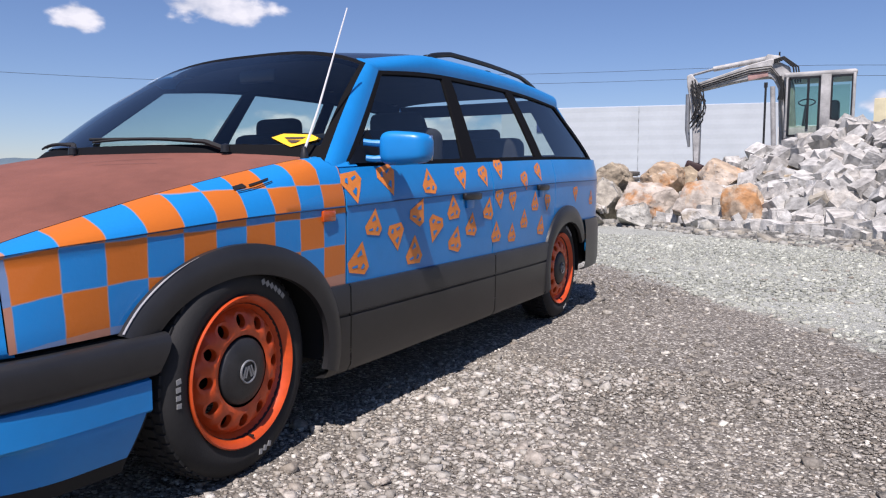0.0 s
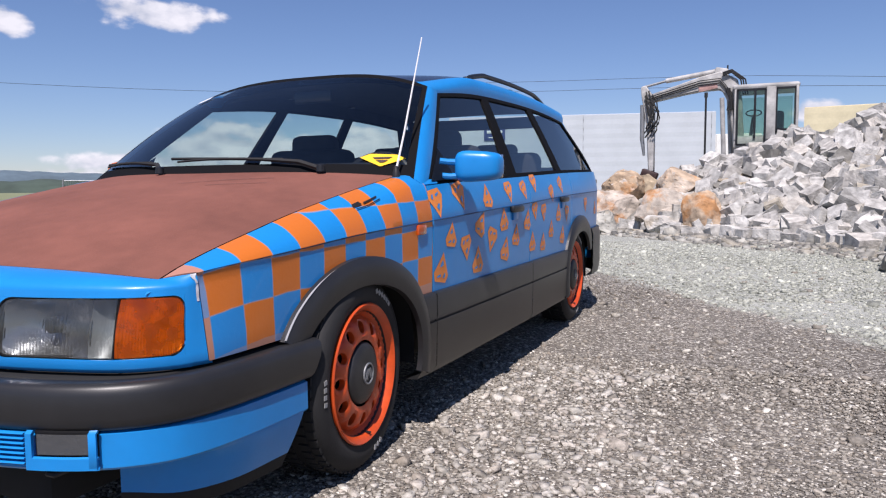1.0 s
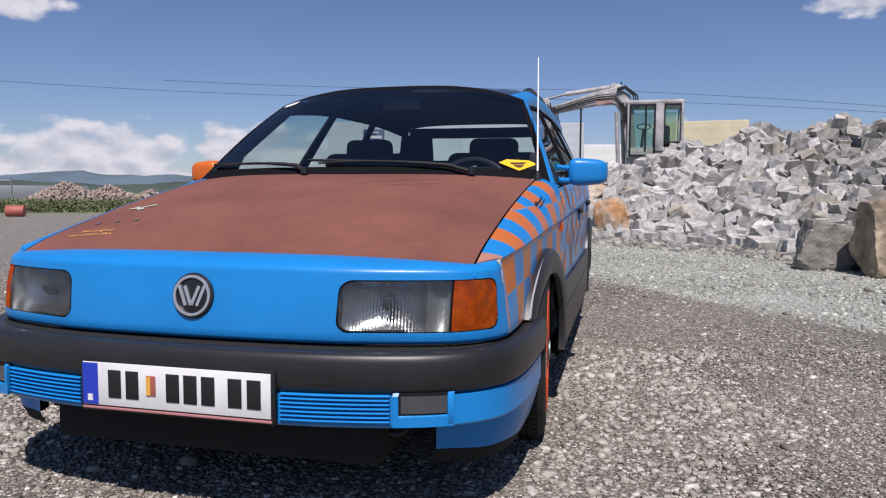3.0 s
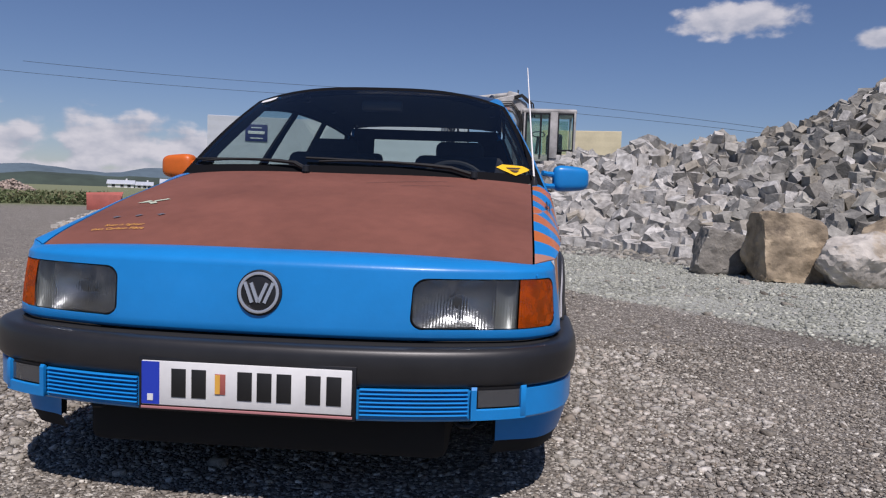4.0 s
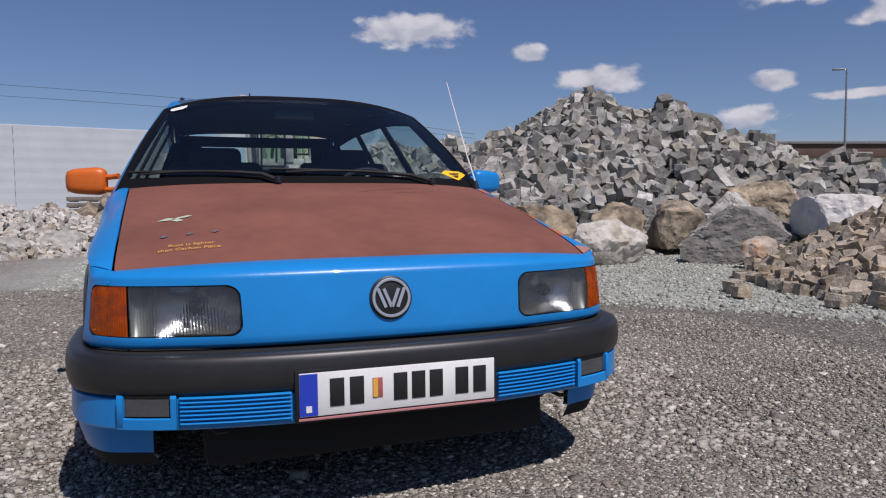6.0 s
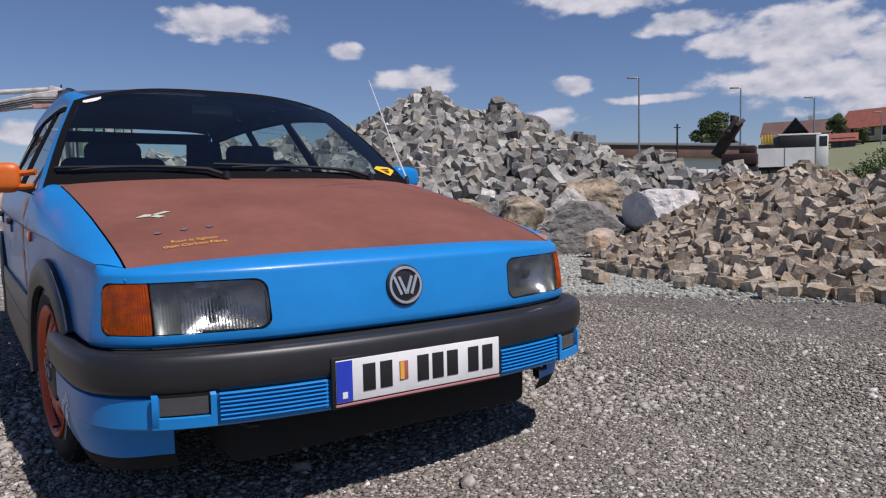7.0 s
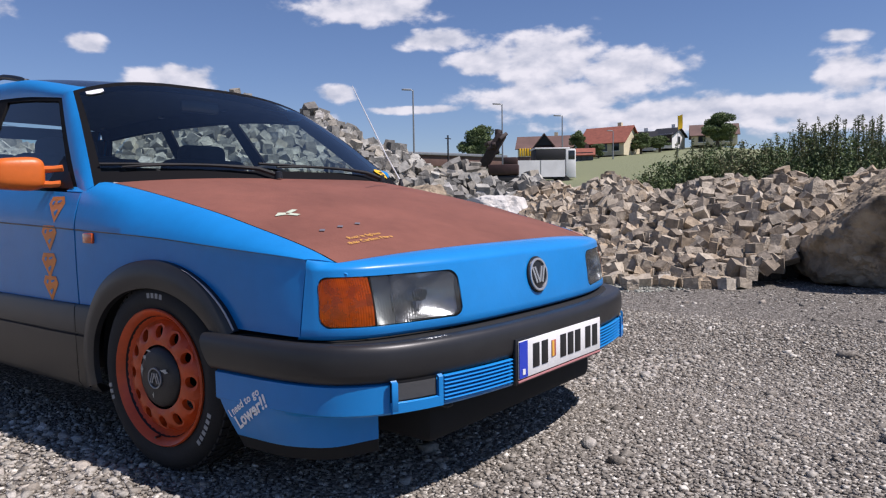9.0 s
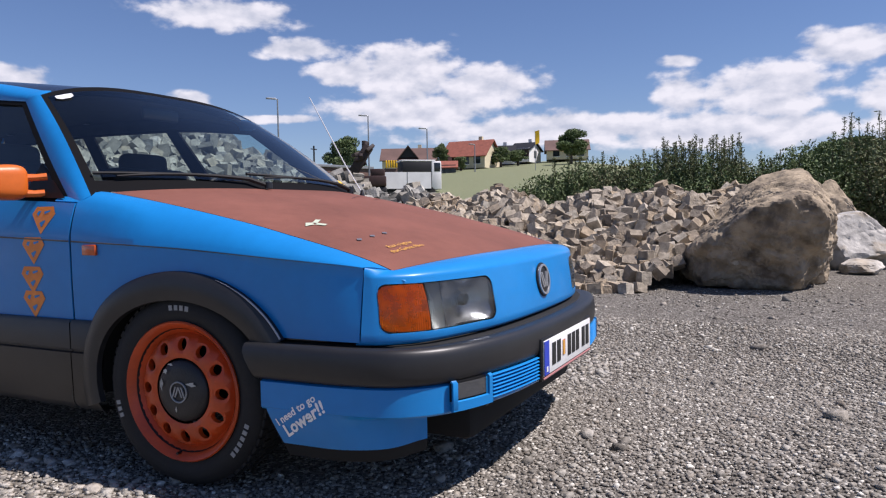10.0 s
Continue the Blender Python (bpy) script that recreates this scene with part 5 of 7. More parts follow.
def on_bonnet(x0, y0, turn=0.0, lift=0.0025):
    c, q = math.cos(radians(turn)), math.sin(radians(turn))

    def fn(a, b):
        x, y = x0 + a * c - b * q, y0 + a * q + b * c
        u = max(-1, min(1, x / 0.7))
        yf, yr = 0.2 + 0.068 * abs(u) ** 2.2, 1.09 + 0.235 * abs(u) ** 2.2
        z = bonnet_point(x / (0.684 + 0.034 * (y - yf) / (yr - yf)), (y - yf) / (yr - yf))[2]
        return (x, y, z + lift)

    return fn


bonnet = next(o for o in car.children if o.name == "bonnet")
lettering("Rust is lighter", 0.022, on_bonnet(-0.495, 0.352, -4), "gold_lettering", gold, bonnet)
lettering("than Carbon Fibre", 0.022, on_bonnet(-0.5, 0.325, -4), "gold_lettering", gold, bonnet)
surface_mesh([[(-0.05, 0.0), (-0.02, 0.022), (0.0, 0.012), (-0.01, -0.004)], [(0.0, 0.012), (0.04, 0.03), (0.055, 0.02), (0.012, 0.002)], [(-0.01, -0.004), (0.012, 0.002), (0.03, -0.02), (0.01, -0.026)]], on_bonnet(-0.545, 0.58), "pale_emblem", pale_green, bonnet)
for x in (-0.57, -0.5, -0.43):
    surface_mesh([[(-0.012, 0), (0, 0.008), (0.014, 0.002), (0.0, -0.008)]], on_bonnet(x, 0.43), "small_emblem", worn_blue, bonnet)
for x, y, turn, n in ((0.25, 0.95, 25, 0.16), (0.33, 0.9, 22, 0.1)):
    surface_mesh([[(-n, 0), (n, 0.002), (n, 0.005), (-n, 0.003)]], on_bonnet(x, y, turn), "scratch", dark_scratch, bonnet)
lettering("I need to go", 0.042, lambda a, b: corner_text(a, b + 0.035), "white_lettering", letter_white, car, 0.2, bold=0.0011)
lettering("Lower!!", 0.068, lambda a, b: corner_text(a, b - 0.012), "white_lettering", letter_white, car, 0.3, bold=0.0022)
# bars on the wing, faint writing
surface_mesh([[(-0.05, -0.004), (0.05, -0.002), (0.05, 0.002), (-0.05, 0.0)], [(-0.055, 0.008), (-0.02, 0.01), (-0.025, 0.026), (-0.055, 0.022)], [(-0.012, 0.01), (0.045, 0.012), (0.045, 0.018), (-0.012, 0.017)]], lambda a, b: (lambda p: (p[0] + 0.002, p[1], p[2] + 0.003))(wing_point(0.975 + a * 1.3, 0.5 - b * 6)), "writing_bar", ink, next(o for o in car.children if o.name == "front_wing"))
# shield on the screen and the round-cornered toll sticker
yel = surface_mesh([[(-0.068, 0.014), (-0.04, 0.038), (0.04, 0.038), (0.068, 0.014), (0.0, -0.038)]], lambda a, b: (lambda p: (p[0], p[1] - 0.003, p[2] + 0.004))(screen_point(0.862 + a / 0.7, 0.075 + b / 0.75)), "screen_shield", yellow, car, label="yellow shield sticker on the windscreen")
surface_mesh([[(-0.03, 0.014), (0.03, 0.02), (0.02, 0.008), (-0.02, 0.004)], [(-0.018, -0.002), (0.02, 0.0), (0.008, -0.016), (-0.002, -0.018)]], lambda a, b: (lambda p: (p[0], p[1] - 0.005, p[2] + 0.006))(screen_point(0.862 + a / 0.7, 0.075 + b / 0.75)), "shield_gap", dark_scratch, yel)
toll = surface_mesh([[(-0.035, 0.018), (0.035, 0.018), (0.035, -0.006), (0.018, -0.02), (-0.018, -0.02), (-0.035, -0.006)]], lambda a, b: (lambda p: (p[0], p[1] - 0.003, p[2] + 0.004))(screen_point(-0.87 + a / 0.6, 0.9 + b / 0.7)), "toll_sticker", white_paint, car)


# the body behind the nose sits a little further back, the mirrors lower
def settle(y):
    a, e = min(max((y - 0.3) / 0.3, 0.0), 1.0), min(max((y - 2.5) / 0.9, 0.0), 1.0)
    return 0.04 * a * a * (3 - 2 * a) * (1 - e * e * (3 - 2 * e))


def shift_parts(ob, above, drop):
    for ch in ob.children:
        m = above @ ch.matrix_basis
        low = 0.024 if ch.name.startswith("door_mirror") else drop
        back = m.inverted()
        if ch.data.users > 1:
            ch.data = ch.data.copy()
        for v in ch.data.vertices:
            p = m @ v.co
            v.co = back @ Vector((p.x, p.y + settle(p.y), p.z - (low if not ch.name.startswith("mirror_corner") else 0.0)))
        shift_parts(ch, m, low)


shift_parts(car, Matrix.Identity(4), 0.0)

# ---- ground ----
def rise(d, a, b):
    q = min(max((d - a) / (b - a), 0.0), 1.0)
    return q * q * (3 - 2 * q)


def ground_z(x, y):
    """Flat yard; a meadow climbs beyond the cobble heap, low banks lie under the heaps."""
    d = min(max(x - 9.5, 0.0), 116.0)
    z = (0.053 * min(d, 46) + 0.108 * max(d - 46, 0)) * rise(d, 0, 6) * (0.12 + 0.88 * rise(y / max(x, 1.0), 0.1, 0.26))
    near = math.hypot(x - 0.0, y - 1.5)
    if near < 14:
        z += -0.017 * (1 - rise(near, 3.0, 8.0))
        z += 0.006 * noise.noise((x * 0.7, y * 0.7, 3.1)) + 0.004 * noise.noise((x * 2.3, y * 2.3, 1.7)) * rise(abs(x), 0.9, 1.4)
    return z


bm = sheet(lambda x, y: (x, y, ground_z(x, y)), [-1500, -400, -120, -60, -30, -20] + steps(-12, 16, 112) + [18, 21, 25, 30, 40, 55, 75, 100, 130, 180, 400, 1500], [-1500, -300, -80, -20] + steps(-8, 18, 104) + [22, 28, 40, 60, 80, 110, 200, 500, 1500])
tagged(part("ground", bm, gravel), "dark gravel yard with paler crushed stone beyond", "ground", kind="structure")


# ---- stone heaps ----
def heap_height(cones, slope, x, y):
    return max(h - slope * math.hypot(x - cx, y - cy) for cx, cy, h in cones)


def block_mesh(name, rough, mat, seed, cut=0.1):
    """A split stone block: a skewed cube with chipped corners and slightly uneven faces."""
    rnd = random.Random(seed)
    bm = box((1, 1, 1))
    skew = {(i, j, k): Vector([rnd.uniform(-0.05, 0.05) for _ in range(3)]) for i in (-1, 1) for j in (-1, 1) for k in (-1, 1)}
    bmesh.ops.subdivide_edges(bm, edges=bm.edges[:], cuts=1, use_grid_fill=True)
    for v in bm.verts:
        far = sum(abs(q) > 0.4 for q in v.co)
        p = v.co.copy()
        for (i, j, k), o in skew.items():
            v.co += o * (0.5 + i * p.x) * (0.5 + j * p.y) * (0.5 + k * p.z)
        v.co += Vector([rnd.uniform(-rough, rough) for _ in range(3)])
        if far == 3:
            v.co *= rnd.uniform(1 - 1.4 * cut, 1.0)
        elif far == 2:
            v.co *= rnd.uniform(1 - 0.5 * cut, 1.01)
    bmesh.ops.triangulate(bm, faces=bm.faces)
    me = bpy.data.meshes.new(name)
    bm.to_mesh(me)
    bm.free()
    me.materials.append(mat)
    return me


def heap(name, label, cones, slope, size, spacing, mat, seed, bounds, piece, near, shape=(1.15, 1.0, 0.92), keep=None, grow=None, pale=None):
    rnd = random.Random(seed)
    root = thing(name, label, "stone heap")
    mats = [mat] + ([pale[0]] if pale else [])
    stock = [[block_mesh(piece, 0.02, m, seed + k, 0.025) for k in range(18)] for m in mats]
    x0, x1, y0, y1 = bounds
    inside = lambda x, y: keep is None or all(keep(x + i, y + j) for i in (-0.25, 0, 0.25) for j in (-0.25, 0, 0.25))
    # core sheet under the stones, coloured dark as painted shade in their gaps
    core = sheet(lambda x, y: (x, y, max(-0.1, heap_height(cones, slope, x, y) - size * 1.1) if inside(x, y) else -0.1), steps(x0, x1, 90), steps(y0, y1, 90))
    part("heap_core", core, gap_shade, root, smooth=False)
    spots = []
    for layer in (0, 1):
        y = y0
        while y < y1:
            x = x0
            while x < x1:
                px, py = x + rnd.uniform(-0.45, 0.45) * spacing, y + rnd.uniform(-0.45, 0.45) * spacing
                h = heap_height(cones, slope, px, py)
                if h > -0.35 * size and (keep is None or keep(px, py)):
                    if layer == 0:
                        spots.append((px, py, max(h, 0.2 * size) + rnd.uniform(-0.5, 0.2) * size * (h > 0.2)))
                    elif rnd.random() < 0.3:
                        spots.append((px, py, max(h, 0.1 * size) + rnd.uniform(0.15, 0.5) * size * (h > 0)))
                x += spacing
            y += spacing * 0.85
    spots.sort(key=lambda p: (p[0] - near[0]) ** 2 + (p[1] - near[1]) ** 2)
    rest = [([], []) for _ in mats]
    for k, (px, py, pz) in enumerate(spots):
        sc = size * rnd.choice((0.75, 0.9, 1.0, 1.1, 1.2)) * (grow(px, py) if grow else 1.0)
        tilt = 180 if pz > 0.35 * size else 14
        m = pose(px, py, pz, rnd.uniform(-tilt, tilt), rnd.uniform(-tilt, tilt), rnd.uniform(0, 360)) @ Matrix.Diagonal((sc * shape[0] * rnd.uniform(0.85, 1.15), sc * shape[1] * rnd.uniform(0.8, 1.05), sc * shape[2] * rnd.uniform(0.8, 1.05), 1))
        kind = 1 if pale and rnd.random() < pale[1](px, py) else 0
        me = rnd.choice(stock[kind])
        verts, faces = rest[kind]
        if k < 300:
            ob = new(piece, me)
            ob.parent = root
            ob.matrix_local = m
        else:
            base = len(verts)
            verts += [m @ v.co for v in me.vertices]
            faces += [[base + i for i in p.vertices] for p in me.polygons]
    for m, (verts, faces) in zip(mats, rest):
        if not faces:
            continue
        me = bpy.data.meshes.new("heap_rest")
        me.from_pydata(verts, [], faces)
        me.materials.append(m)
        ob = new("heap_rest", me)
        ob.parent = root
        tagged(ob, kind="stuff")
    return root


heap("granite_heap", "high heap of rough split grey granite blocks", [(8.0, 12.6, 3.25), (7.3, 11.9, 2.75), (6.2, 13.0, 2.4), (5.0, 13.4, 2.2), (3.8, 14.2, 2.1), (2.4, 14.6, 1.85), (1.0, 14.9, 1.3), (9.3, 11.5, 2.9), (10.4, 10.2, 2.15), (11.6, 9.0, 1.7), (12.4, 7.6, 1.35)], 0.6, 0.205, 0.22, granite, 11, (-1.5, 15.5, 6, 18.5), "granite_block", (4.5, 9), grow=lambda x, y: 1.4 - 0.4 * rise(x, 2.0, 6.0), pale=(pale_granite, lambda x, y: 0.95 - 0.85 * rise(x, 2.6, 6.2)))
heap("cobble_heap", "long low heap of beige granite cobbles", [(6.3, 3.5, 0.72), (6.3, 2.6, 0.88), (6.4, 1.6, 0.95), (6.6, 0.8, 1.0), (7.2, 0.1, 1.0), (8.2, 3.6, 1.1), (8.6, 2.0, 1.05), (8.7, 4.9, 1.05)], 0.46, 0.118, 0.112, cobble, 23, (3.3, 9.5, -1.6, 7.5), "cobblestone", (4, 1.5), keep=lambda x, y: not (y > 4.3 and x < 6.9) and not (x < 6.3 and y < 0.62 - 0.5 * (x - 4.6)) and not (y < -0.9))
spill = random.Random(5)
for k, (x, y) in enumerate(((3.78, 3.0), (3.9, 3.2), (4.0, 3.35), (4.05, 2.3), (4.0, 1.5))):
    ob = tagged(new("loose_cobble", block_mesh("loose_cobble", 0.05, cobble, 60 + k)), "loose beige cobble lying beside the heap", "cobble", "loose cobbles")
    ob.matrix_world = pose(x, y, 0.04, spill.uniform(-8, 8), spill.uniform(-8, 8), spill.uniform(0, 90)) @ Matrix.Diagonal((0.15, 0.12, 0.1, 1))


def boulder(label, where, size, mat, seed, turn=0, sharp=0.33, tilt=(0, 0), face=None):
    """A quarried boulder: a ball cut by planes, roughened at two scales, resting on its base."""
    rnd = random.Random(seed)
    bm = bmesh.new()
    bmesh.ops.create_icosphere(bm, subdivisions=6 if size[0] * size[1] > 1.8 else 5, radius=0.5)
    off = Vector((seed * 3.1, seed * 1.7, seed * 0.9))
    cuts = [Vector([rnd.gauss(0, 1) for _ in range(3)]).normalized() for _ in range(17)] + [Vector((0, 0, -1))]
    deep = [rnd.uniform(sharp - 0.05, sharp + 0.08) for _ in cuts]
    deep[-1] = 0.3
    for nx, ny, nz, q in face or ():
        cuts.append(Matrix.Rotation(radians(-turn), 3, "Z") @ Vector((nx, ny, nz)).normalized())
        deep.append(q)
    for v in bm.verts:
        for c, q in zip(cuts, deep):
            d = v.co.dot(c) - q
            if d > 0:
                v.co -= c * d * 0.97
        n0 = v.co.normalized()
        v.co += n0 * (0.03 * noise.fractal(v.co * 2.2 + off, 1.0, 2.0, 3) + 0.02 * noise.fractal(v.co * 8 + off, 0.6, 2.0, 5) - 0.03 * max(0.0, noise.noise(v.co * 5 + off * 2) - 0.25))
    bmesh.ops.scale(bm, vec=size, verts=bm.verts)
    bmesh.ops.rotate(bm, cent=(0, 0, 0), matrix=Euler((radians(tilt[0]), radians(tilt[1]), radians(turn))).to_matrix(), verts=bm.verts)
    low = min(v.co.z for v in bm.verts)
    bmesh.ops.translate(bm, vec=(0, 0, -low - 0.03 * size[2]), verts=bm.verts)
    ob = part("boulder", bm, mat, angle=22)
    ob.matrix_world = pose(*where)
    return tagged(ob, label, "boulder", "boulders by the heaps")


def split_boulder(label, where, planes, mat, seed):
    """A split block: flat faces at given distances from its middle, worn edges, rough skin."""
    bm = bmesh.new()
    bmesh.ops.create_icosphere(bm, subdivisions=7, radius=1.0)
    off = Vector((seed * 3.1, seed * 1.7, seed * 0.9))
    flats = [(Vector(p[:3]).normalized(), p[3]) for p in planes]
    for v in bm.verts:
        d = v.co.normalized()
        # the nearest face, with the edge between two faces rounded a little
        k = sum(max(0.0, d.dot(n) / q) ** 18 for n, q in flats) ** (-1 / 18)
        p = d * k
        chips = max(0.0, noise.noise(p * 3.2 + off) - 0.12)
        v.co = p + d * (0.05 * noise.fractal(p * 2.0 + off, 1.0, 2.0, 3) + 0.03 * noise.fractal(p * 7 + off, 0.7, 2.0, 5) - 0.14 * chips)
    low = min(v.co.z for v in bm.verts)
    bmesh.ops.translate(bm, vec=(0, 0, -low - 0.04), verts=bm.verts)
    ob = part("boulder", bm, mat, angle=22)
    ob.matrix_world = pose(*where)
    return tagged(ob, label, "boulder", "boulders by the heaps")


split_boulder("huge tan boulder with a dark split face on gravel", (5.6, -0.28, 0),
              ((-0.9, -0.1, -0.4, 0.78), (-0.55, 0.8, -0.15, 0.8), (-0.15, 0.62, 0.75, 0.38), (-0.18, 0.2, 0.95, 0.46), (0, 1, 0.05, 0.8), (0, -1, -0.05, 0.66),
               (-0.1, -0.75, 0.65, 0.7), (-0.3, -0.8, -0.5, 0.72), (1, 0, 0.1, 0.9), (0.7, 0.7, 0.1, 0.85), (0.7, -0.7, 0.1, 0.9), (0, 0, -1, 0.5)), boulder_mat, 3)
boulder("brown upright boulder in front of the granite heap", (3.8, 6.6, 0), (1.2, 0.95, 1.12), boulder_mat, 5, 8, 0.42, face=((0.1, -1, 0.12, 0.3), (1, 0.1, 0.1, 0.3), (-1, -0.15, -0.05, 0.31), (0.1, 0.05, 1, 0.34)))
boulder("pale weathered boulder in front of the heap", (4.52, 6.3, 0), (1.25, 0.9, 0.86), white_stone, 6, 5, 0.38)
boulder("grey layered boulder at the foot of the heap", (3.3, 7.2, 0), (0.95, 0.8, 0.8), granite, 7, 30, 0.38, face=((0, -1, 0.1, 0.3), (0.2, 0, 1, 0.32)))
boulder("tan boulder behind the pale boulder", (5.4, 7.4, 0.1), (1.1, 0.9, 0.95), boulder_mat, 14, 80, 0.36)
boulder("tan boulder behind the pale boulder", (6.3, 7.2, 0.1), (1.0, 0.9, 1.0), boulder_mat, 15, 10, 0.36)
boulder("long grey boulder with wood-like layers", (6.3, 5.7, 0), (2.2, 1.2, 1.0), granite, 8, -25, 0.34)
boulder("big flat-faced tan boulder", (7.35, 6.5, 0.0), (2.3, 1.6, 1.7), boulder_mat, 9, 70, 0.33, face=((-0.65, -0.72, 0.25, 0.26), (0.0, 0.0, 1.0, 0.33)))
boulder("wedge-shaped grey boulder on the others", (6.6, 6.3, 0.45), (0.95, 0.7, 0.75), granite, 16, 20, 0.28)
boulder("white angular boulder by the cobble heap", (6.75, 4.75, 0.3), (1.4, 1.0, 1.05), chalk, 10, 60, 0.3)
boulder("small yellowish boulder by the cobbles", (5.75, 4.9, 0), (0.5, 0.45, 0.5), rusty_stone, 17, 0, 0.36)
boulder("pale boulder lying behind the huge one", (7.9, -1.25, 0), (1.25, 1.25, 1.0), white_stone, 18, 30, 0.34)
boulder("tan boulder behind the huge one", (9.3, -1.0, 0), (1.5, 1.2, 1.45), boulder_mat, 19, 0, 0.34)
boulder("tan boulder behind the huge one", (9.6, -2.3, 0), (1.4, 1.2, 1.1), boulder_mat, 20, 50, 0.34)
boulder("flat pale stone on the gravel", (7.0, -1.25, 0), (0.7, 0.5, 0.24), white_stone, 21, 20, 0.34)
for x, y, w, h, seed, m, lab in ((-1.0, 13.6, 1.3, 1.1, 31, rusty_stone, "rust-stained boulder at the end of the heap"), (0.1, 13.0, 1.3, 1.0, 32, rusty_stone, "rust-stained boulder at the end of the heap"), (0.95, 12.3, 0.95, 1.15, 33, rusty_stone, "orange-brown boulder at the foot of the heap"),
                              (-0.4, 14.6, 1.4, 1.5, 34, boulder_mat, "tan boulder behind the stained ones"), (0.9, 14.3, 1.5, 1.45, 35, boulder_mat, "tan boulder behind the stained ones"), (-1.9, 14.0, 1.3, 1.2, 36, granite, "grey boulder at the end of the heap"), (-2.6, 15.5, 1.4, 1.3, 37, boulder_mat, "tan boulder at the end of the heap"),
                              (0.2, 12.2, 0.7, 0.5, 38, white_stone, "pale stone at the foot of the heap")):
    boulder(lab, (x, y, 0), (w, w * 0.85, h), m, seed, seed * 17, 0.33)
for x, y, z, w, h, seed, m, lab in ((-0.75, 14.1, 0.5, 1.3, 1.05, 71, rusty_stone, "rust-stained boulder lying on the others"), (0.35, 13.7, 0.5, 1.35, 1.0, 72, rusty_stone, "rust-stained boulder lying on the others"), (-1.9, 14.8, 0.5, 1.2, 1.0, 73, boulder_mat, "tan boulder lying on the others"), (1.5, 13.4, 0.4, 1.1, 0.95, 74, boulder_mat, "tan boulder lying on the others"), (1.7, 12.6, 0.0, 0.9, 0.75, 75, granite, "grey boulder at the foot of the heap")):
    boulder(lab, (x, y, z), (w, w * 0.85, h), m, seed, seed * 29, 0.33)

# rubble and white blocks on the far side of the car
heap("rubble_heap", "low heap of pale demolition rubble", [(-6.2, 13.1, 0.8), (-5.4, 13.3, 0.95), (-4.6, 12.6, 0.9), (-3.7, 12.4, 0.85), (-2.9, 12.6, 0.8), (-6.6, 11.2, 0.2), (-7.2, 10.7, 0.05), (-7.1, 11.8, 0.3), (-6.0, 10.6, 0.1)], 0.42, 0.085, 0.1, white_stone, 41, (-9.0, -1.8, 9.4, 14.6), "rubble_stone", (-6, 10))
boulder("big white angular block in the rubble", (-5.75, 11.1, 0.05), (1.2, 0.95, 1.05), chalk, 42, 25, 0.3)
boulder("big white angular block in the rubble", (-4.5, 11.0, 0), (1.2, 0.8, 0.9), white_stone, 43, 60, 0.28)
boulder("white slab at the edge of the rubble", (-5.7, 10.2, 0), (0.6, 0.5, 0.28), white_stone, 44, 10, 0.3)
boulder("grey block beside the rubble", (-3.75, 11.0, 0.4), (0.6, 0.5, 0.7), granite, 45, 10, 0.3)
for x, y, w, h, sd in ((-1.7, 11.6, 1.2, 0.65, 46), (-2.6, 11.4, 1.1, 0.6, 47), (-0.8, 12.0, 1.0, 0.7, 48), (-3.2, 10.9, 0.8, 0.5, 49)):
    boulder("angular grey block on the gravel", (x, y, 0), (w, w * 0.8, h), granite, sd, sd * 13, 0.3)
skip = thing("red_skip", "faded red steel skip lying behind rubble", "skip", (-7.3, 12.2, 0.3), turn=25)
skip.scale = (0.62, 0.6, 0.62)
part("shell", sheet(lambda u, k: ((u - 0.5) * [1.0, 1.1, 1.0][int(k)], [-0.35, 0.0, 0.35][int(k)], 0.25 + [0.1, 0.3, 0.2][int(k)] + 0.05 * u), steps(0, 1, 6), [0, 1, 2], 0.02), red_paint, skip)
part("side", box((1.0, 0.05, 0.5), (0, -0.36, 0.25), 0.01), red_paint, skip)
part("back", box((1.0, 0.05, 0.55), (0, 0.36, 0.27), 0.01), red_paint, skip)

# ---- excavator behind the heap ----
exc = thing("excavator", "dusty white wheeled excavator with a folded arm", "excavator")
CX, CY = 1.84, 17.9


def exc_box(name, size, at, mat=machine_white, bevel=0.03, rot=None, parent=None, label=""):
    return part(name, box(size, at, bevel, rot), mat, parent or exc, label)


exc_box("undercarriage", (2.2, 2.6, 0.5), (CX + 0.2, CY + 0.6, 0.75), dark_steel)
for dx in (-0.9, 1.3):
    for dy in (-0.3, 1.5):
        w = part("wheel", lathe([(-0.15, 0.2), (-0.15, 0.45), (-0.1, 0.5), (0.1, 0.5), (0.15, 0.45), (0.15, 0.2), (-0.15, 0.2)], 20), rubber, exc)
        w.matrix_local = pose(CX + dx, CY + dy, 0.5)
exc_box("body", (1.9, 2.2, 0.75), (CX + 0.3, CY + 0.9, 1.4), machine_white, 0.08)
cab = exc_box("cab", (1.36, 1.25, 0.28), (CX, CY + 0.1, 1.86), machine_white, 0.04)
exc_box("cab_roof", (1.42, 1.32, 0.12), (CX, CY + 0.1, 3.12), machine_white, 0.05, parent=cab)
for dx, dy in ((-0.64, -0.5), (0.12, -0.52), (0.66, -0.52), (-0.64, 0.66), (0.66, 0.66)):
    exc_box("cab_post", (0.06 if dx != 0.12 else 0.2, 0.09, 1.2), (CX + dx, CY + dy, 2.5), machine_white, 0.02, parent=cab)
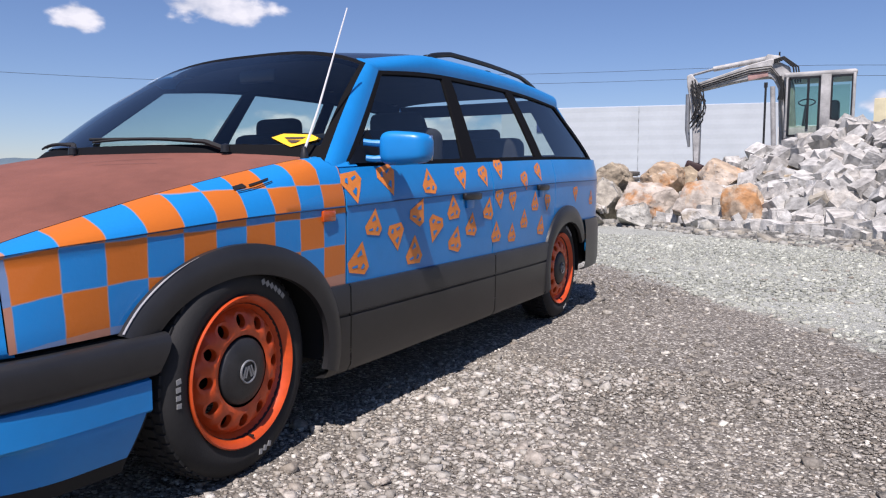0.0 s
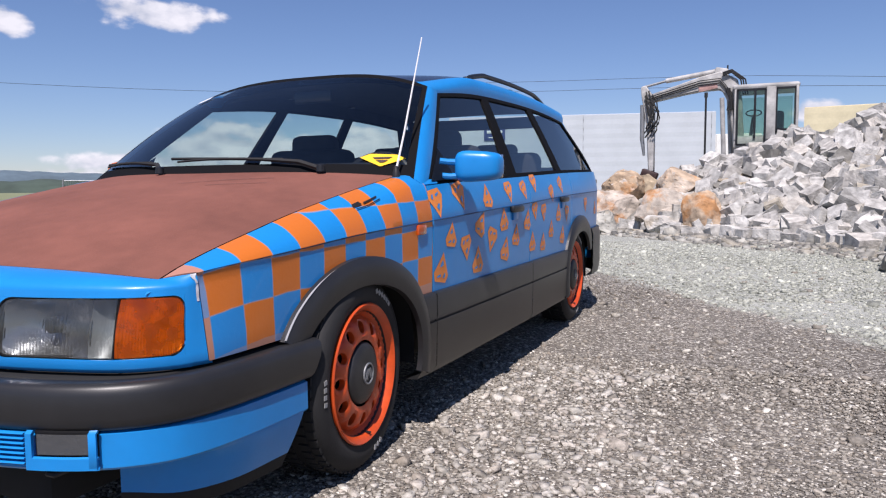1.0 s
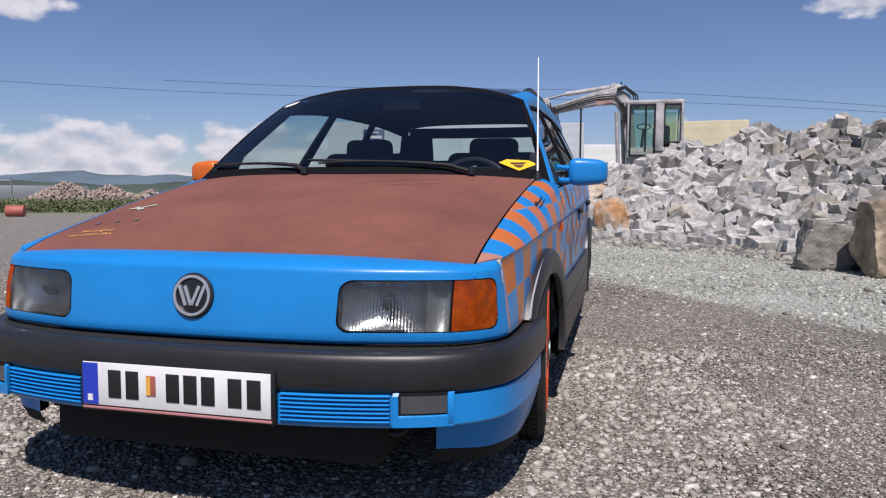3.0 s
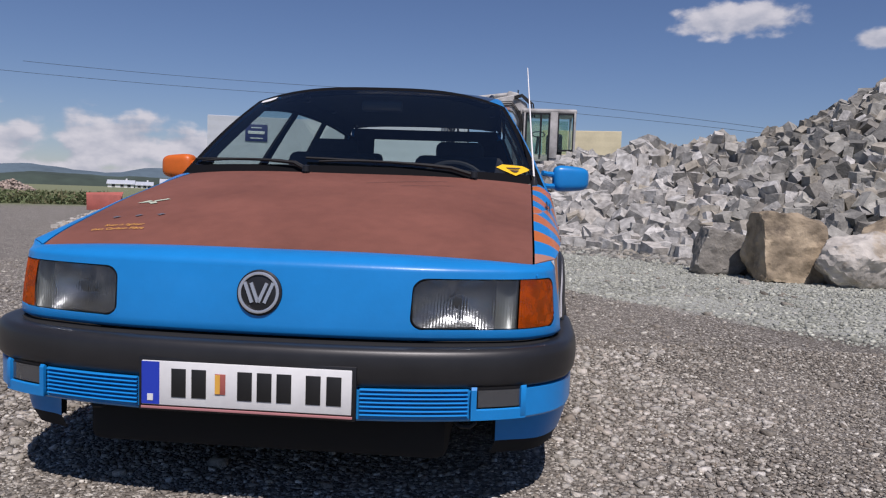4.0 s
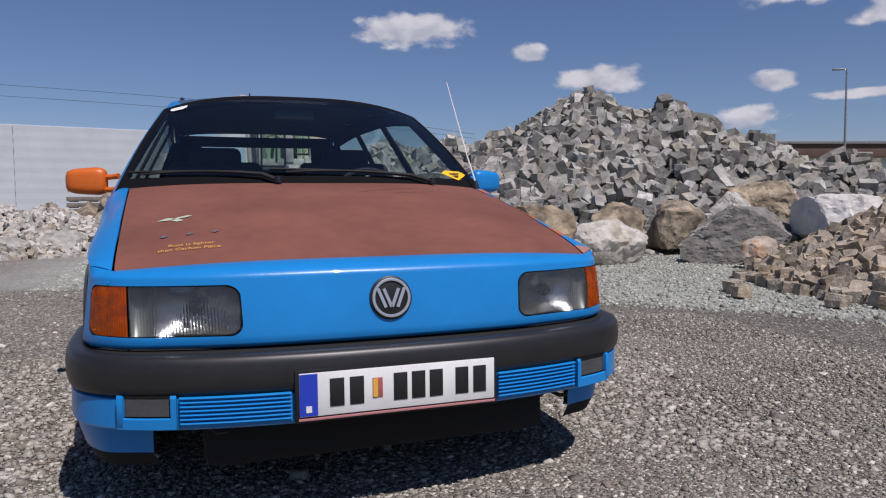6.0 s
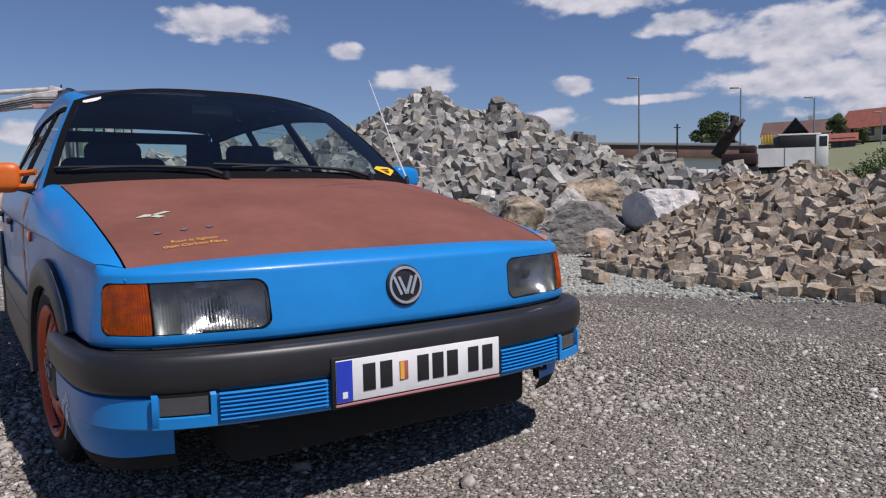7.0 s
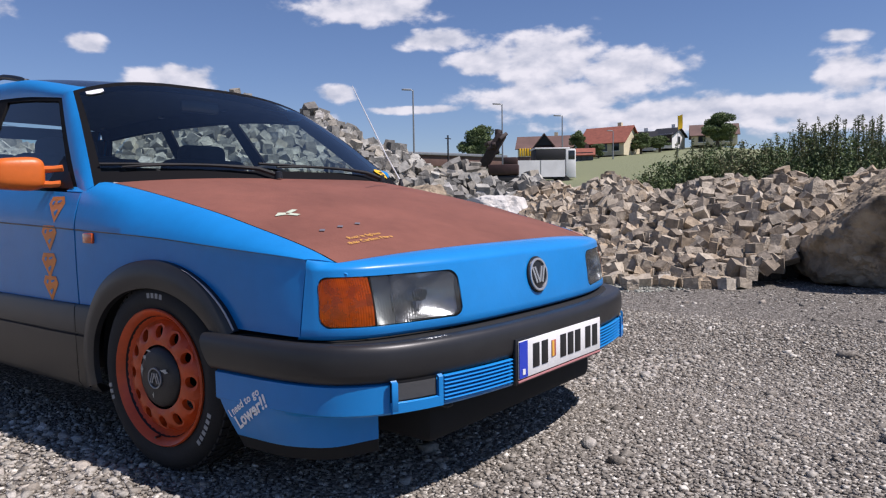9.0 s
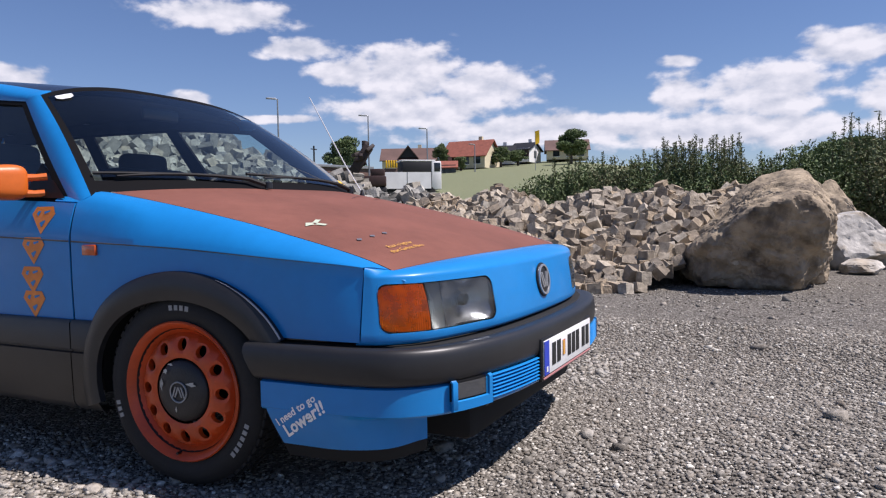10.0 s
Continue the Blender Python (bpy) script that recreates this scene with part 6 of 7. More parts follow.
for (dx, w), z, h in (((-0.3, 0.6), 2.42, 1.26), ((0.43, 0.4), 2.58, 0.94)):
    exc_box("window_frame", (w, 0.03, 0.05), (CX + dx, CY - 0.53, z + h / 2), trim_black, 0.0, parent=cab)
    exc_box("window_frame", (w, 0.03, 0.05), (CX + dx, CY - 0.53, z - h / 2), trim_black, 0.0, parent=cab)
    for e in (-1, 1):
        exc_box("window_frame", (0.05, 0.03, h), (CX + dx + e * w / 2, CY - 0.53, z), trim_black, 0.0, parent=cab)
    part("cab_window", box((w, 0.01, h), (CX + dx, CY - 0.52, z)), cab_glass, cab)
exc_box("cab_door_bar", (0.05, 0.04, 1.1), (CX - 0.22, CY - 0.54, 2.48), trim_black, 0.0, parent=cab)
part("cab_window", box((0.01, 1.1, 1.0), (CX - 0.66, CY + 0.1, 2.5)), cab_glass, cab)
part("cab_window", box((1.2, 0.01, 0.9), (CX, CY + 0.72, 2.55)), cab_glass, cab)
exc_box("operator_seat", (0.42, 0.4, 0.7), (CX + 0.2, CY + 0.25, 2.25), cloth, 0.08, parent=cab)
part("steering_column", tube([(CX - 0.3, CY - 0.2, 2.0), (CX - 0.25, CY - 0.1, 2.5)], 0.04), trim_black, cab)
part("steering_ring", lathe([(0.015 * math.cos(a), 0.17 + 0.015 * math.sin(a)) for a in steps(0, 6.2832, 6)], 20, "z"), trim_black, cab).matrix_local = pose(CX - 0.25, CY - 0.1, 2.55, 30, 0, 0)


def beam(name, pts, widths, deep, mat, parent):
    """A box-section arm along points, of varying height."""
    bm = bmesh.new()
    rings = []
    for i, p in enumerate(pts):
        p = Vector(p)
        d = (Vector(pts[min(i + 1, len(pts) - 1)]) - Vector(pts[max(i - 1, 0)])).normalized()
        up = Vector((-d.z, 0, d.x))
        rings.append([bm.verts.new(p + up * a * widths[i] + Vector((0, b * deep, 0))) for a, b in ((-0.5, -0.5), (0.5, -0.5), (0.5, 0.5), (-0.5, 0.5))])
    for a, b in zip(rings, rings[1:]):
        for k in range(4):
            bm.faces.new((a[k], a[(k + 1) % 4], b[(k + 1) % 4], b[k]))
    bm.faces.new(rings[0])
    bm.faces.new(rings[-1])
    bmesh.ops.bevel(bm, geom=bm.edges[:], offset=0.02, segments=1, affect="EDGES")
    return part(name, bm, mat, parent)


AY = CY - 0.3
boom = beam("boom", [(1.3, AY, 1.6), (1.24, AY, 2.3), (1.18, AY, 2.85), (1.06, AY, 3.2), (0.84, AY, 3.32), (0.4, AY, 3.26), (-0.03, AY, 3.16), (-0.84, AY, 2.96)], [0.26, 0.26, 0.32, 0.42, 0.42, 0.33, 0.26, 0.18], 0.28, machine_white, exc)
for k in (0, 1):
    part("boom_cylinder", tube([(0.97 + 0.14 * k, AY - 0.2 + 0.4 * k, 1.5), (0.9 + 0.14 * k, AY - 0.2 + 0.4 * k, 2.9)], 0.055, 10), machine_white, boom)
part("stick_cylinder", tube([(0.8, AY, 3.56), (-0.4, AY, 3.4)], 0.06, 10), machine_white, boom)
part("cylinder_rod", tube([(-0.4, AY, 3.4), (-0.9, AY, 3.29)], 0.032, 8), grey_steel, boom)
part("cylinder_lug", box((0.3, 0.2, 0.24), (0.86, AY, 3.5), 0.04, (0, 12, 0)), machine_white, boom)
part("lettered_strip", box((0.42, 0.012, 0.13), (0.58, AY - 0.147, 3.17), 0.003, (0, -10, 0)), faded_red, boom, "faded red lettered strip")
stick = beam("stick", [(-0.93, AY, 3.3), (-0.84, AY, 3.05), (-0.78, AY, 2.75), (-0.74, AY, 2.2), (-0.71, AY, 1.2)], [0.12, 0.26, 0.26, 0.19, 0.14], 0.2, machine_white, exc)
part("bucket_cylinder", tube([(-0.95, AY, 2.85), (-0.95, AY, 2.0), (-0.9, AY, 1.6)], [0.06, 0.055, 0.03], 10), grey_steel, stick)
rnd = random.Random(4)
for k in range(9):
    p0 = Vector((-0.8 + rnd.uniform(-0.12, 0.12), AY - 0.16, 3.0 + rnd.uniform(-0.1, 0.2)))
    pts = [p0 + Vector((0.22 * math.sin(q * 3.1) * rnd.uniform(0.3, 1.1), -0.06 * math.sin(q * 3), -0.9 * q)) for q in steps(0, 1, 6)]
    part("hose", tube(pts, 0.017, 6), rubber, stick)
for k in range(3):
    part("pipe", tube([(1.2, AY - 0.17, 2.2), (1.12, AY - 0.17, 3.0 - 0.04 * k), (0.85, AY - 0.17, 3.36 - 0.05 * k), (0.4, AY - 0.17, 3.33 - 0.05 * k), (-0.75, AY - 0.17, 3.02 - 0.04 * k)], 0.013, 6), dark_steel, boom)
for k in range(3):
    part("hose", tube([(1.36 + 0.05 * k, AY - 0.2, 2.95), (1.3 + 0.05 * k, AY - 0.2, 3.3), (1.1, AY - 0.2, 3.48 + 0.03 * k), (0.9, AY - 0.2, 3.42 + 0.03 * k)], 0.02, 6), rubber, boom)
    part("hose", tube([(1.02 + 0.05 * k, AY - 0.2, 2.6), (1.08, AY - 0.2, 2.85 + 0.05 * k), (0.98 + 0.04 * k, AY - 0.2, 3.12)], 0.022, 6), rubber, boom)
part("coupler", box((0.4, 0.3, 0.22), (-0.76, AY, 1.12), 0.04, (0, 20, 0)), dark_metal, stick)
part("beacon_post", tube([(1.0, AY, 3.4), (1.0, AY, 3.68)], 0.02, 6), dark_steel, boom)


# ---- buildings ----
def hall(name, label, a, b, top, mat, seams, storey=None, deep=12):
    """A long hall whose front runs from a to b in plan."""
    A, B = Vector((*a, 0)), Vector((*b, 0))
    d = (B - A).normalized()
    nrm = Vector((-d.y, d.x, 0))
    root = thing(name, label, "building")
    zs = steps(0, top, max(6, int(top / 0.55)))
    for p, q in ((A, B), (A + nrm * deep, A), (B, B + nrm * deep), (B + nrm * deep, A + nrm * deep)):
        part("wall", sheet(lambda u, k: tuple(p.lerp(q, u) + Vector((0, 0, zs[int(k)])) - nrm * (0.012 if k % 2 else 0)), [0, 1], list(range(len(zs))), 0.2), mat, root, smooth=False)
    part("roof", box(((B - A).length, deep, 0.12), (0, 0, 0), 0.02), mat, root).matrix_local = Matrix.Translation((A + B) / 2 + nrm * deep / 2 + Vector((0, 0, top + 0.06))) @ Matrix.Rotation(math.atan2(d.y, d.x), 4, "Z")
    for u in seams:
        part("downpipe", tube([A.lerp(B, u) - nrm * 0.12, A.lerp(B, u) - nrm * 0.12 + Vector((0, 0, top))], 0.1, 6), grey_steel, root)
    return root, A, B, d, nrm


wh, A, B, d, nrm = hall("warehouse", "long pale grey warehouse with ribbed wall cladding", (-34.0, 81.3), (-3.5, 88.5), 9.4, cladding, (0.52, 0.985))
sign = part("sign_board", box((2.6, 0.12, 2.0), (0, 0, 0), 0.02), sign_blue, wh, "dark blue sign with pale script")
sign.matrix_local = Matrix.Translation(A.lerp(B, 0.18) - nrm * 0.25 + Vector((0, 0, 7.6))) @ Matrix.Rotation(math.atan2(d.y, d.x), 4, "Z")
for z, w, h in ((0.05, 1.9, 0.34), (0.62, 1.2, 0.12), (-0.62, 1.5, 0.12)):
    part("writing_bar", box((w, 0.03, h), (0, -0.08, z), 0.01), white_paint, sign)
low, A2, B2, _, _ = hall("white_shed", "white shed beside the warehouse", (-3.6, 92), (1.4, 93), 7.0, white_paint, ())
yel_hall, A3, B3, d3, n3 = hall("cream_hall", "cream hall with a brown stripe under its roof", (5.5, 84), (14.5, 83), 8.9, plaster, ())
part("stripe", box((9.0, 0.1, 0.7), (0, 0, 0)), gold, yel_hall).matrix_local = Matrix.Translation((A3 + B3) / 2 - n3 * 0.1 + Vector((0, 0, 7.6))) @ Matrix.Rotation(math.atan2(d3.y, d3.x), 4, "Z")

long_hall = thing("long_low_hall", "long low hall with brown roof edge and white wall", "building")
for nm, m, z0, z1, off in (("wall", white_paint, 1.4, 4.4, 0.6), ("roof_edge", brown_roof, 4.15, 5.15, 0.0), ("roof", grey_steel, 5.15, 5.4, -0.2)):
    P, Q = Vector((40.6, 42.9, 0)), Vector((59.6, 38.6, 0))
    dd = (Q - P).normalized()
    nn = Vector((-dd.y, dd.x, 0))
    b = box(((Q - P).length, 8, z1 - z0), (0, 0, (z0 + z1) / 2), 0.02)
    part(nm, b, m, long_hall).matrix_local = Matrix.Translation((P + Q) / 2 + nn * (4 + off)) @ Matrix.Rotation(math.atan2(dd.y, dd.x), 4, "Z")


def house(label, at, size, turn, wall, roof, eaves, ridge, cat="house"):
    root = thing("house", label, cat, at, "houses on the slope", turn=turn)
    w, dp = size
    part("wall", box((w, dp, eaves), (0, 0, eaves / 2)), wall, root)
    for x in (-w / 2 + 0.02, w / 2 - 0.02):
        gab = bmesh.new()
        gab.faces.new([gab.verts.new(p) for p in ((x, -dp / 2, eaves), (x, dp / 2, eaves), (x, 0, ridge - 0.15))])
        part("gable", gab, wall, root)
    for e in (-1, 1):
        slab = sheet(lambda u, v: ((u - 0.5) * (w + 0.8), e * (dp / 2 + 0.5) * (1 - v), eaves - 0.25 + (ridge - eaves + 0.25) * v), steps(0, 1, 8), steps(0, 1, 6), 0.15)
        part("roof", slab, roof, root)
    part("chimney", box((0.6, 0.6, 1.2), (w * 0.2, 0.6, ridge)), wall, root)
    for x in (-w * 0.28, w * 0.05, w * 0.32):
        win = part("window", box((1.1, 0.1, 1.2), (x, -dp / 2 - 0.03, eaves * 0.6)), window_dark, root)
        part("window_frame", box((1.3, 0.06, 0.1), (x, -dp / 2 - 0.05, eaves * 0.6 - 0.65)), white_paint, win)
    part("window", box((0.1, 1.1, 1.2), (w / 2 + 0.03, 0, eaves * 0.6)), window_dark, root)
    return root


def base(x, y):
    return ground_z(x, y) - 0.15


main = house("house with red tiled roof and cream gable", (103.0, 47.3, base(103.0, 47.3)), (7.2, 6.0), -90, plaster, roof_tile, 2.1, 4.6)
brown_house = house("house with red-brown roof and dark dormer gable", (102.9, 58.7, base(102.9, 58.7)), (8.6, 6.5), -64, plaster, brown_roof, 2.0, 4.0)
dormer = bmesh.new()
dormer.faces.new([dormer.verts.new(p) for p in ((-1.5, -3.4, 2.2), (1.5, -3.4, 2.2), (0, -3.4, 4.1))])
part("dormer_gable", dormer, dark_steel, brown_house)
for e in (-1, 1):
    part("dormer_roof", sheet(lambda u, v: (e * 1.75 * (1 - v), -3.7 + 3.7 * u, 2.05 + 2.15 * v), [0, 1], [0, 1], 0.12), brown_roof, brown_house)
house("small shed with red roof and dark boards", (92.1, 46.4, base(92.1, 46.4)), (2.6, 2.2), -64, brown_roof, roof_tile, 1.1, 1.9, "shed")
house("grey house with dark slate roof", (113.8, 46.9, base(113.8, 46.9)), (5.0, 6), -66, cladding, dark_steel, 1.8, 3.4)
house("white house with dark slate roof", (117.6, 43.4, base(117.6, 43.4)), (3.4, 6), -90, white_paint, dark_steel, 2.4, 3.6)
house("house with brown roof behind the hedge", (121.6, 37.2, base(121.6, 37.2)), (7, 6), -70, plaster, brown_roof, 1.8, 3.6)
flag = thing("flag", "yellow banner flag on a thin pole", "flag", (87.7, 31.1, ground_z(87.7, 31.1)))
part("pole", tube([(0, 0, 0), (0, 0, 5.2)], 0.04, 6), grey_steel, flag)
part("cloth", sheet(lambda u, v: (0.25 * u + 0.06 * math.sin(4 * v), -0.5 * u, 3.4 + 1.7 * v + 0.2 * u), steps(0, 1, 4), steps(0, 1, 8), 0.02), yellow, flag)

# ---- truck on the rise, dark loader beside it ----
truck = thing("truck", "white drop-side truck with a dark tarpaulin", "truck", (55.1, 32.3, ground_z(55.1, 32.3) - 0.3), turn=-47)
for y in (-1.2, 1.2):
    for x in (-1.12, 1.12):
        part("side_board", box((2.2, 0.06, 1.5), (x, y, 1.5)), board_white, truck)
    part("board_post", box((0.06, 0.08, 1.5), (0, y * 1.01, 1.5)), grey_steel, truck)
part("tail_board", box((0.06, 2.34, 1.5), (-2.25, 0, 1.5)), board_white, truck)
part("load_bed", box((4.5, 2.3, 0.15), (0, 0, 0.68)), dark_steel, truck)
cab = part("cab", box((0.95, 2.3, 2.6), (2.78, 0, 1.95), 0.1), board_white, truck)
part("cab_window", box((0.6, 2.34, 0.8), (2.85, 0, 2.7), 0.03), window_dark, cab)
part("tarpaulin", box((2.7, 2.2, 0.95), (0.95, 0, 2.75), 0.05), dark_steel, truck)
part("roof_deck", box((3.2, 2.25, 0.14), (1.1, 0, 3.3), 0.03), board_white, truck)
for x in (-1.7, -0.7, 2.2):
    for y in (-1.0, 1.0):
        part("wheel", lathe([(-0.15, 0.0), (-0.15, 0.42), (-0.1, 0.48), (0.1, 0.48), (0.15, 0.42), (0.15, 0)], 18), rubber, truck).matrix_local = pose(x, y, 0.46, 0, 0, 90)
loader = thing("material_handler", "dark red loading machine with raised grab", "machine", (49.9, 33.2, ground_z(49.9, 33.2)), turn=-60)
part("body", box((2.6, 2.0, 0.9), (0.5, 0, 1.3), 0.1), dark_metal, loader)
part("engine_cover", box((1.2, 1.6, 0.7), (1.1, 0, 2.0), 0.12), dark_metal, loader)
part("track", box((2.9, 1.9, 0.8), (0.4, 0, 0.4), 0.15), dark_steel, loader)
arm = part("arm", box((0.85, 0.7, 3.2), (-0.45, 0, 3.0), 0.08, (0, 32, 0)), grab_dark, loader)
grip = random.Random(8)
for k in range(14):
    part("grab_claw", box((0.3, 0.4, 0.9), (-0.1 + grip.uniform(-0.7, 0.75), grip.uniform(-0.4, 0.4), 3.7 + grip.uniform(-0.9, 0.85)), 0.05, (grip.uniform(-40, 40), 32 + grip.uniform(-45, 45), 0)), grab_dark, arm)
billboard = thing("roof_sign", "yellow roof sign with plain bars", "sign", (62.2, 37.9, ground_z(62.2, 37.9)), turn=-60)
lift = 5.35 - ground_z(62.2, 37.9)
for k in range(5):
    part("sign_bar", box((0.17, 0.12, 0.8), (-0.52 + 0.26 * k, -0.3, lift + 0.4), 0.03), yellow, billboard)
part("sign_base", box((1.7, 0.5, 0.8), (0, 0, lift - 0.45), 0.03), brown_roof, billboard)
for x in (-0.6, 0.6):
    part("sign_post", tube([(x, 0, 0), (x, 0, lift)], 0.08, 6), dark_steel, billboard)


# ---- street lamps, posts, wires ----
def street_lamp(x, y, top):
    root = thing("street_lamp", "grey street lamp post with a flat head", "street lamp", (x, y, ground_z(x, y)), "street lamps", turn=-35)
    h = top - ground_z(x, y)
    part("post", tube([(0, 0, 0), (0, 0, h * 0.5), (0, 0, h)], [0.1, 0.08, 0.06], 8), grey_steel, root)
    part("arm", tube([(0, 0, h - 0.05), (-0.4, 0, h)], 0.04, 6), grey_steel, root)
    part("lamp_head", box((0.8, 0.3, 0.12), (-0.55, 0, h), 0.04), grey_steel, root)


for x, y, top in ((44.9, 38.4, 10.3), (56.8, 37.2, 10.14), (65.9, 35.6, 9.65), (91.2, 41.4, 10.2)):
    street_lamp(x, y, top)
post = thing("utility_post", "thin dark utility post on the rise", "post", (49.8, 38.5, ground_z(50, 38)))
part("post", tube([(0, 0, 0), (0, 0, 6.8 - ground_z(50, 38))], 0.08, 6), dark_steel, post)
part("cross_arm", box((0.8, 0.08, 0.08), (0, 0, 6.5 - ground_z(50, 38))), dark_steel, post)
for lift, az0, az1 in ((0.0, -75, 22), (0.75, -35, 22)):
    pts = []
    for k in range(25):
        a = az0 + (az1 - az0) * k / 24
        e = 7.4 + 0.2 * math.sin(radians((a + 60) * 2.2)) - 0.0016 * max(a + 12, 0) ** 2.05 + lift * (1 - max(0, a) / 40)
        pts.append((95 * math.sin(radians(a)), 95 * math.cos(radians(a)), 0.8 + 95 * math.tan(radians(e))))
    tagged(part("power_line", tube(pts, 0.022, 4), dark_steel), "thin overhead power line", "cable", "power lines")
mast = thing("corner_post", "thin dark post by the warehouse corner", "post", (-1.6, 47, 0))
part("post", tube([(0, 0, 0), (0, 0, 6.6)], 0.07, 6), dark_steel, mast)
part("post_tip", box((0.2, 0.1, 0.3), (0, 0, 6.5)), dark_steel, mast)


# ---- plants ----
def leaves(spots, size, mat, name, seed, parent=None, long=1.7):
    """Many small folded leaves at the given places, joined."""
    r = np.random.RandomState(seed)
    pts = np.array(spots)
    n = len(pts)
    a = r.normal(size=(n, 3))
    a /= np.linalg.norm(a, axis=1)[:, None]
    b = np.cross(a, r.normal(size=(n, 3)))
    b /= np.linalg.norm(b, axis=1)[:, None]
    sc = size * r.uniform(0.6, 1.4, (n, 1))
    c = np.cross(a, b) * sc * 0.25
    v = np.stack([pts - a * sc * long / 2, pts + b * sc * 0.5 + c, pts + a * sc * long / 2, pts - b * sc * 0.5 + c], 1).reshape(-1, 3)
    f = [(4 * i, 4 * i + 1, 4 * i + 2) for i in range(n)] + [(4 * i, 4 * i + 2, 4 * i + 3) for i in range(n)]
    me = bpy.data.meshes.new(name)
    me.from_pydata(v.tolist(), [], f)
    me.materials.append(mat)
    ob = new(name, me)
    if parent:
        ob.parent = parent
    return ob


def clump_points(rnd, centres, per):
    out = []
    for cx, cy, cz, rx, rz in centres:
        for _ in range(per):
            d = Vector([rnd.gauss(0, 1) for _ in range(3)]).normalized() * rnd.uniform(0.55, 1.05)
            out.append((cx + d.x * rx, cy + d.y * rx, cz + d.z * rz))
    return out


def bush(label, x, y, wide, high, n, seed, mat=leaf_dark, size=0.06, name="bush"):
    """Many leafy sprigs from one foot, tallest in the middle."""
    rnd = random.Random(seed)
    root = thing(name, label, name, (x, y, ground_z(x, y)))
    pts = []
    for k in range(110):
        a, q = rnd.uniform(0, 6.283), rnd.random() ** 0.55
        tip = (wide * 0.58 * q * math.cos(a), wide * 0.58 * q * math.sin(a), high * (1.05 - 0.45 * q * q) * rnd.uniform(0.82, 1.04))
        if k < 8:
            part("stem", tube([(0, 0, -0.05), (tip[0] * 0.6, tip[1] * 0.6, tip[2] * 0.5), tip], [0.025, 0.014, 0.005], 5), bark, root)
        for _ in range(n // 110):
            h = rnd.uniform(0.05, 1.0) ** 0.8
            spread = 0.02 + 0.1 * (1 - h) + 0.03
            pts.append((tip[0] * (0.55 + 0.45 * h) + rnd.gauss(0, spread), tip[1] * (0.55 + 0.45 * h) + rnd.gauss(0, spread), tip[2] * h))
    leaves(pts, size, mat, "crown", seed, root, 2.0)
    return root


rnd = random.Random(77)
HEDGE = [(4.9, 0.85), (4.3, 1.15), (3.7, 1.5), (3.1, 1.65), (2.4, 1.7), (1.7, 1.72), (1.0, 1.68), (0.3, 1.5), (-0.4, 1.7), (-1.1, 1.85), (-1.9, 1.9), (-2.8, 2.0), (-3.8, 2.1), (-5.0, 2.2)]
BACK = [(3.4, 1.5), (2.0, 1.75), (0.6, 1.6), (-0.8, 1.85), (-2.4, 2.1), (-4.2, 2.3)]
for k, (x, (y, h)) in enumerate([(11.4, p) for p in HEDGE] + [(12.8, p) for p in BACK]):
    bush("dense green hedge bush behind the cobble heap", x + rnd.uniform(-0.25, 0.25), y, 1.8, h, 13200, 100 + k, leaf_weed if k % 3 == 1 else leaf_dark, 0.03)


def weed(x, y, h, seed):
    rnd = random.Random(seed)
    root = thing("tall_weed", "tall leafy weed stalk above the hedge", "weed", (x, y, ground_z(x, y)), "tall weeds")
    lean = (rnd.uniform(-0.12, 0.12), rnd.uniform(-0.12, 0.12))
    part("stalk", tube([(0, 0, -0.05), (lean[0] * 0.5, lean[1] * 0.5, h * 0.5), (*lean, h)], [0.014, 0.01, 0.004], 5), weed_stem, root)
    pts = []
    for _ in range(170):
        q = rnd.uniform(0.3, 1.0)
        w = 0.06 * (1.08 - q) + 0.01
        pts.append((lean[0] * q + rnd.gauss(0, w), lean[1] * q + rnd.gauss(0, w), h * q))
    leaves(pts, 0.016, leaf_weed, "foliage", seed, root, 4.2)


weed_stem = material("weed_stem", (0.12, 0.13, 0.05), 0.8)
for k, (y0, y1, h0, h1) in enumerate([(0.35, 1.95, 1.7, 2.07)] * 75 + [(-5.2, -1.1, 1.95, 2.35)] * 45 + [(2.0, 3.8, 1.55, 1.85)] * 20 + [(-1.1, 0.3, 1.5, 1.75)] * 10):
    weed(rnd.uniform(11.0, 12.2), rnd.uniform(y0, y1), rnd.uniform(h0, h1), 200 + k)


def tree(label, x, y, wide, high, seed, n=16000, z=None):
    rnd = random.Random(seed)
    root = thing("tree", label, "tree", (x, y, ground_z(x, y) if z is None else z), "trees")
    part("trunk", tube([(0, 0, -0.3), (0.05, 0, high * 0.3), (0, 0.05, high * 0.6)], [wide * 0.05, wide * 0.035, wide * 0.015], 8), bark, root)
    cs = []
    for k in range(34):
        a, q, h = rnd.uniform(0, 6.283), rnd.random() ** 0.6, rnd.uniform(-1, 1)
        ring = math.sqrt(1 - h * h * 0.9)
        cs.append((wide * 0.36 * q * ring * math.cos(a), wide * 0.36 * q * ring * math.sin(a), high * (0.58 + 0.32 * h), wide * rnd.uniform(0.09, 0.17), high * rnd.uniform(0.06, 0.12)))
    for q in cs[:8]:
        part("limb", tube([(0, 0, high * 0.3), (q[0] * 0.5, q[1] * 0.5, (q[2] + high * 0.3) / 2), q[:3]], [wide * 0.02, wide * 0.014, 0.02], 5), bark, root)
    leaves(clump_points(rnd, cs, n // 34), wide * 0.024, leaf_dark, "crown", seed, root)


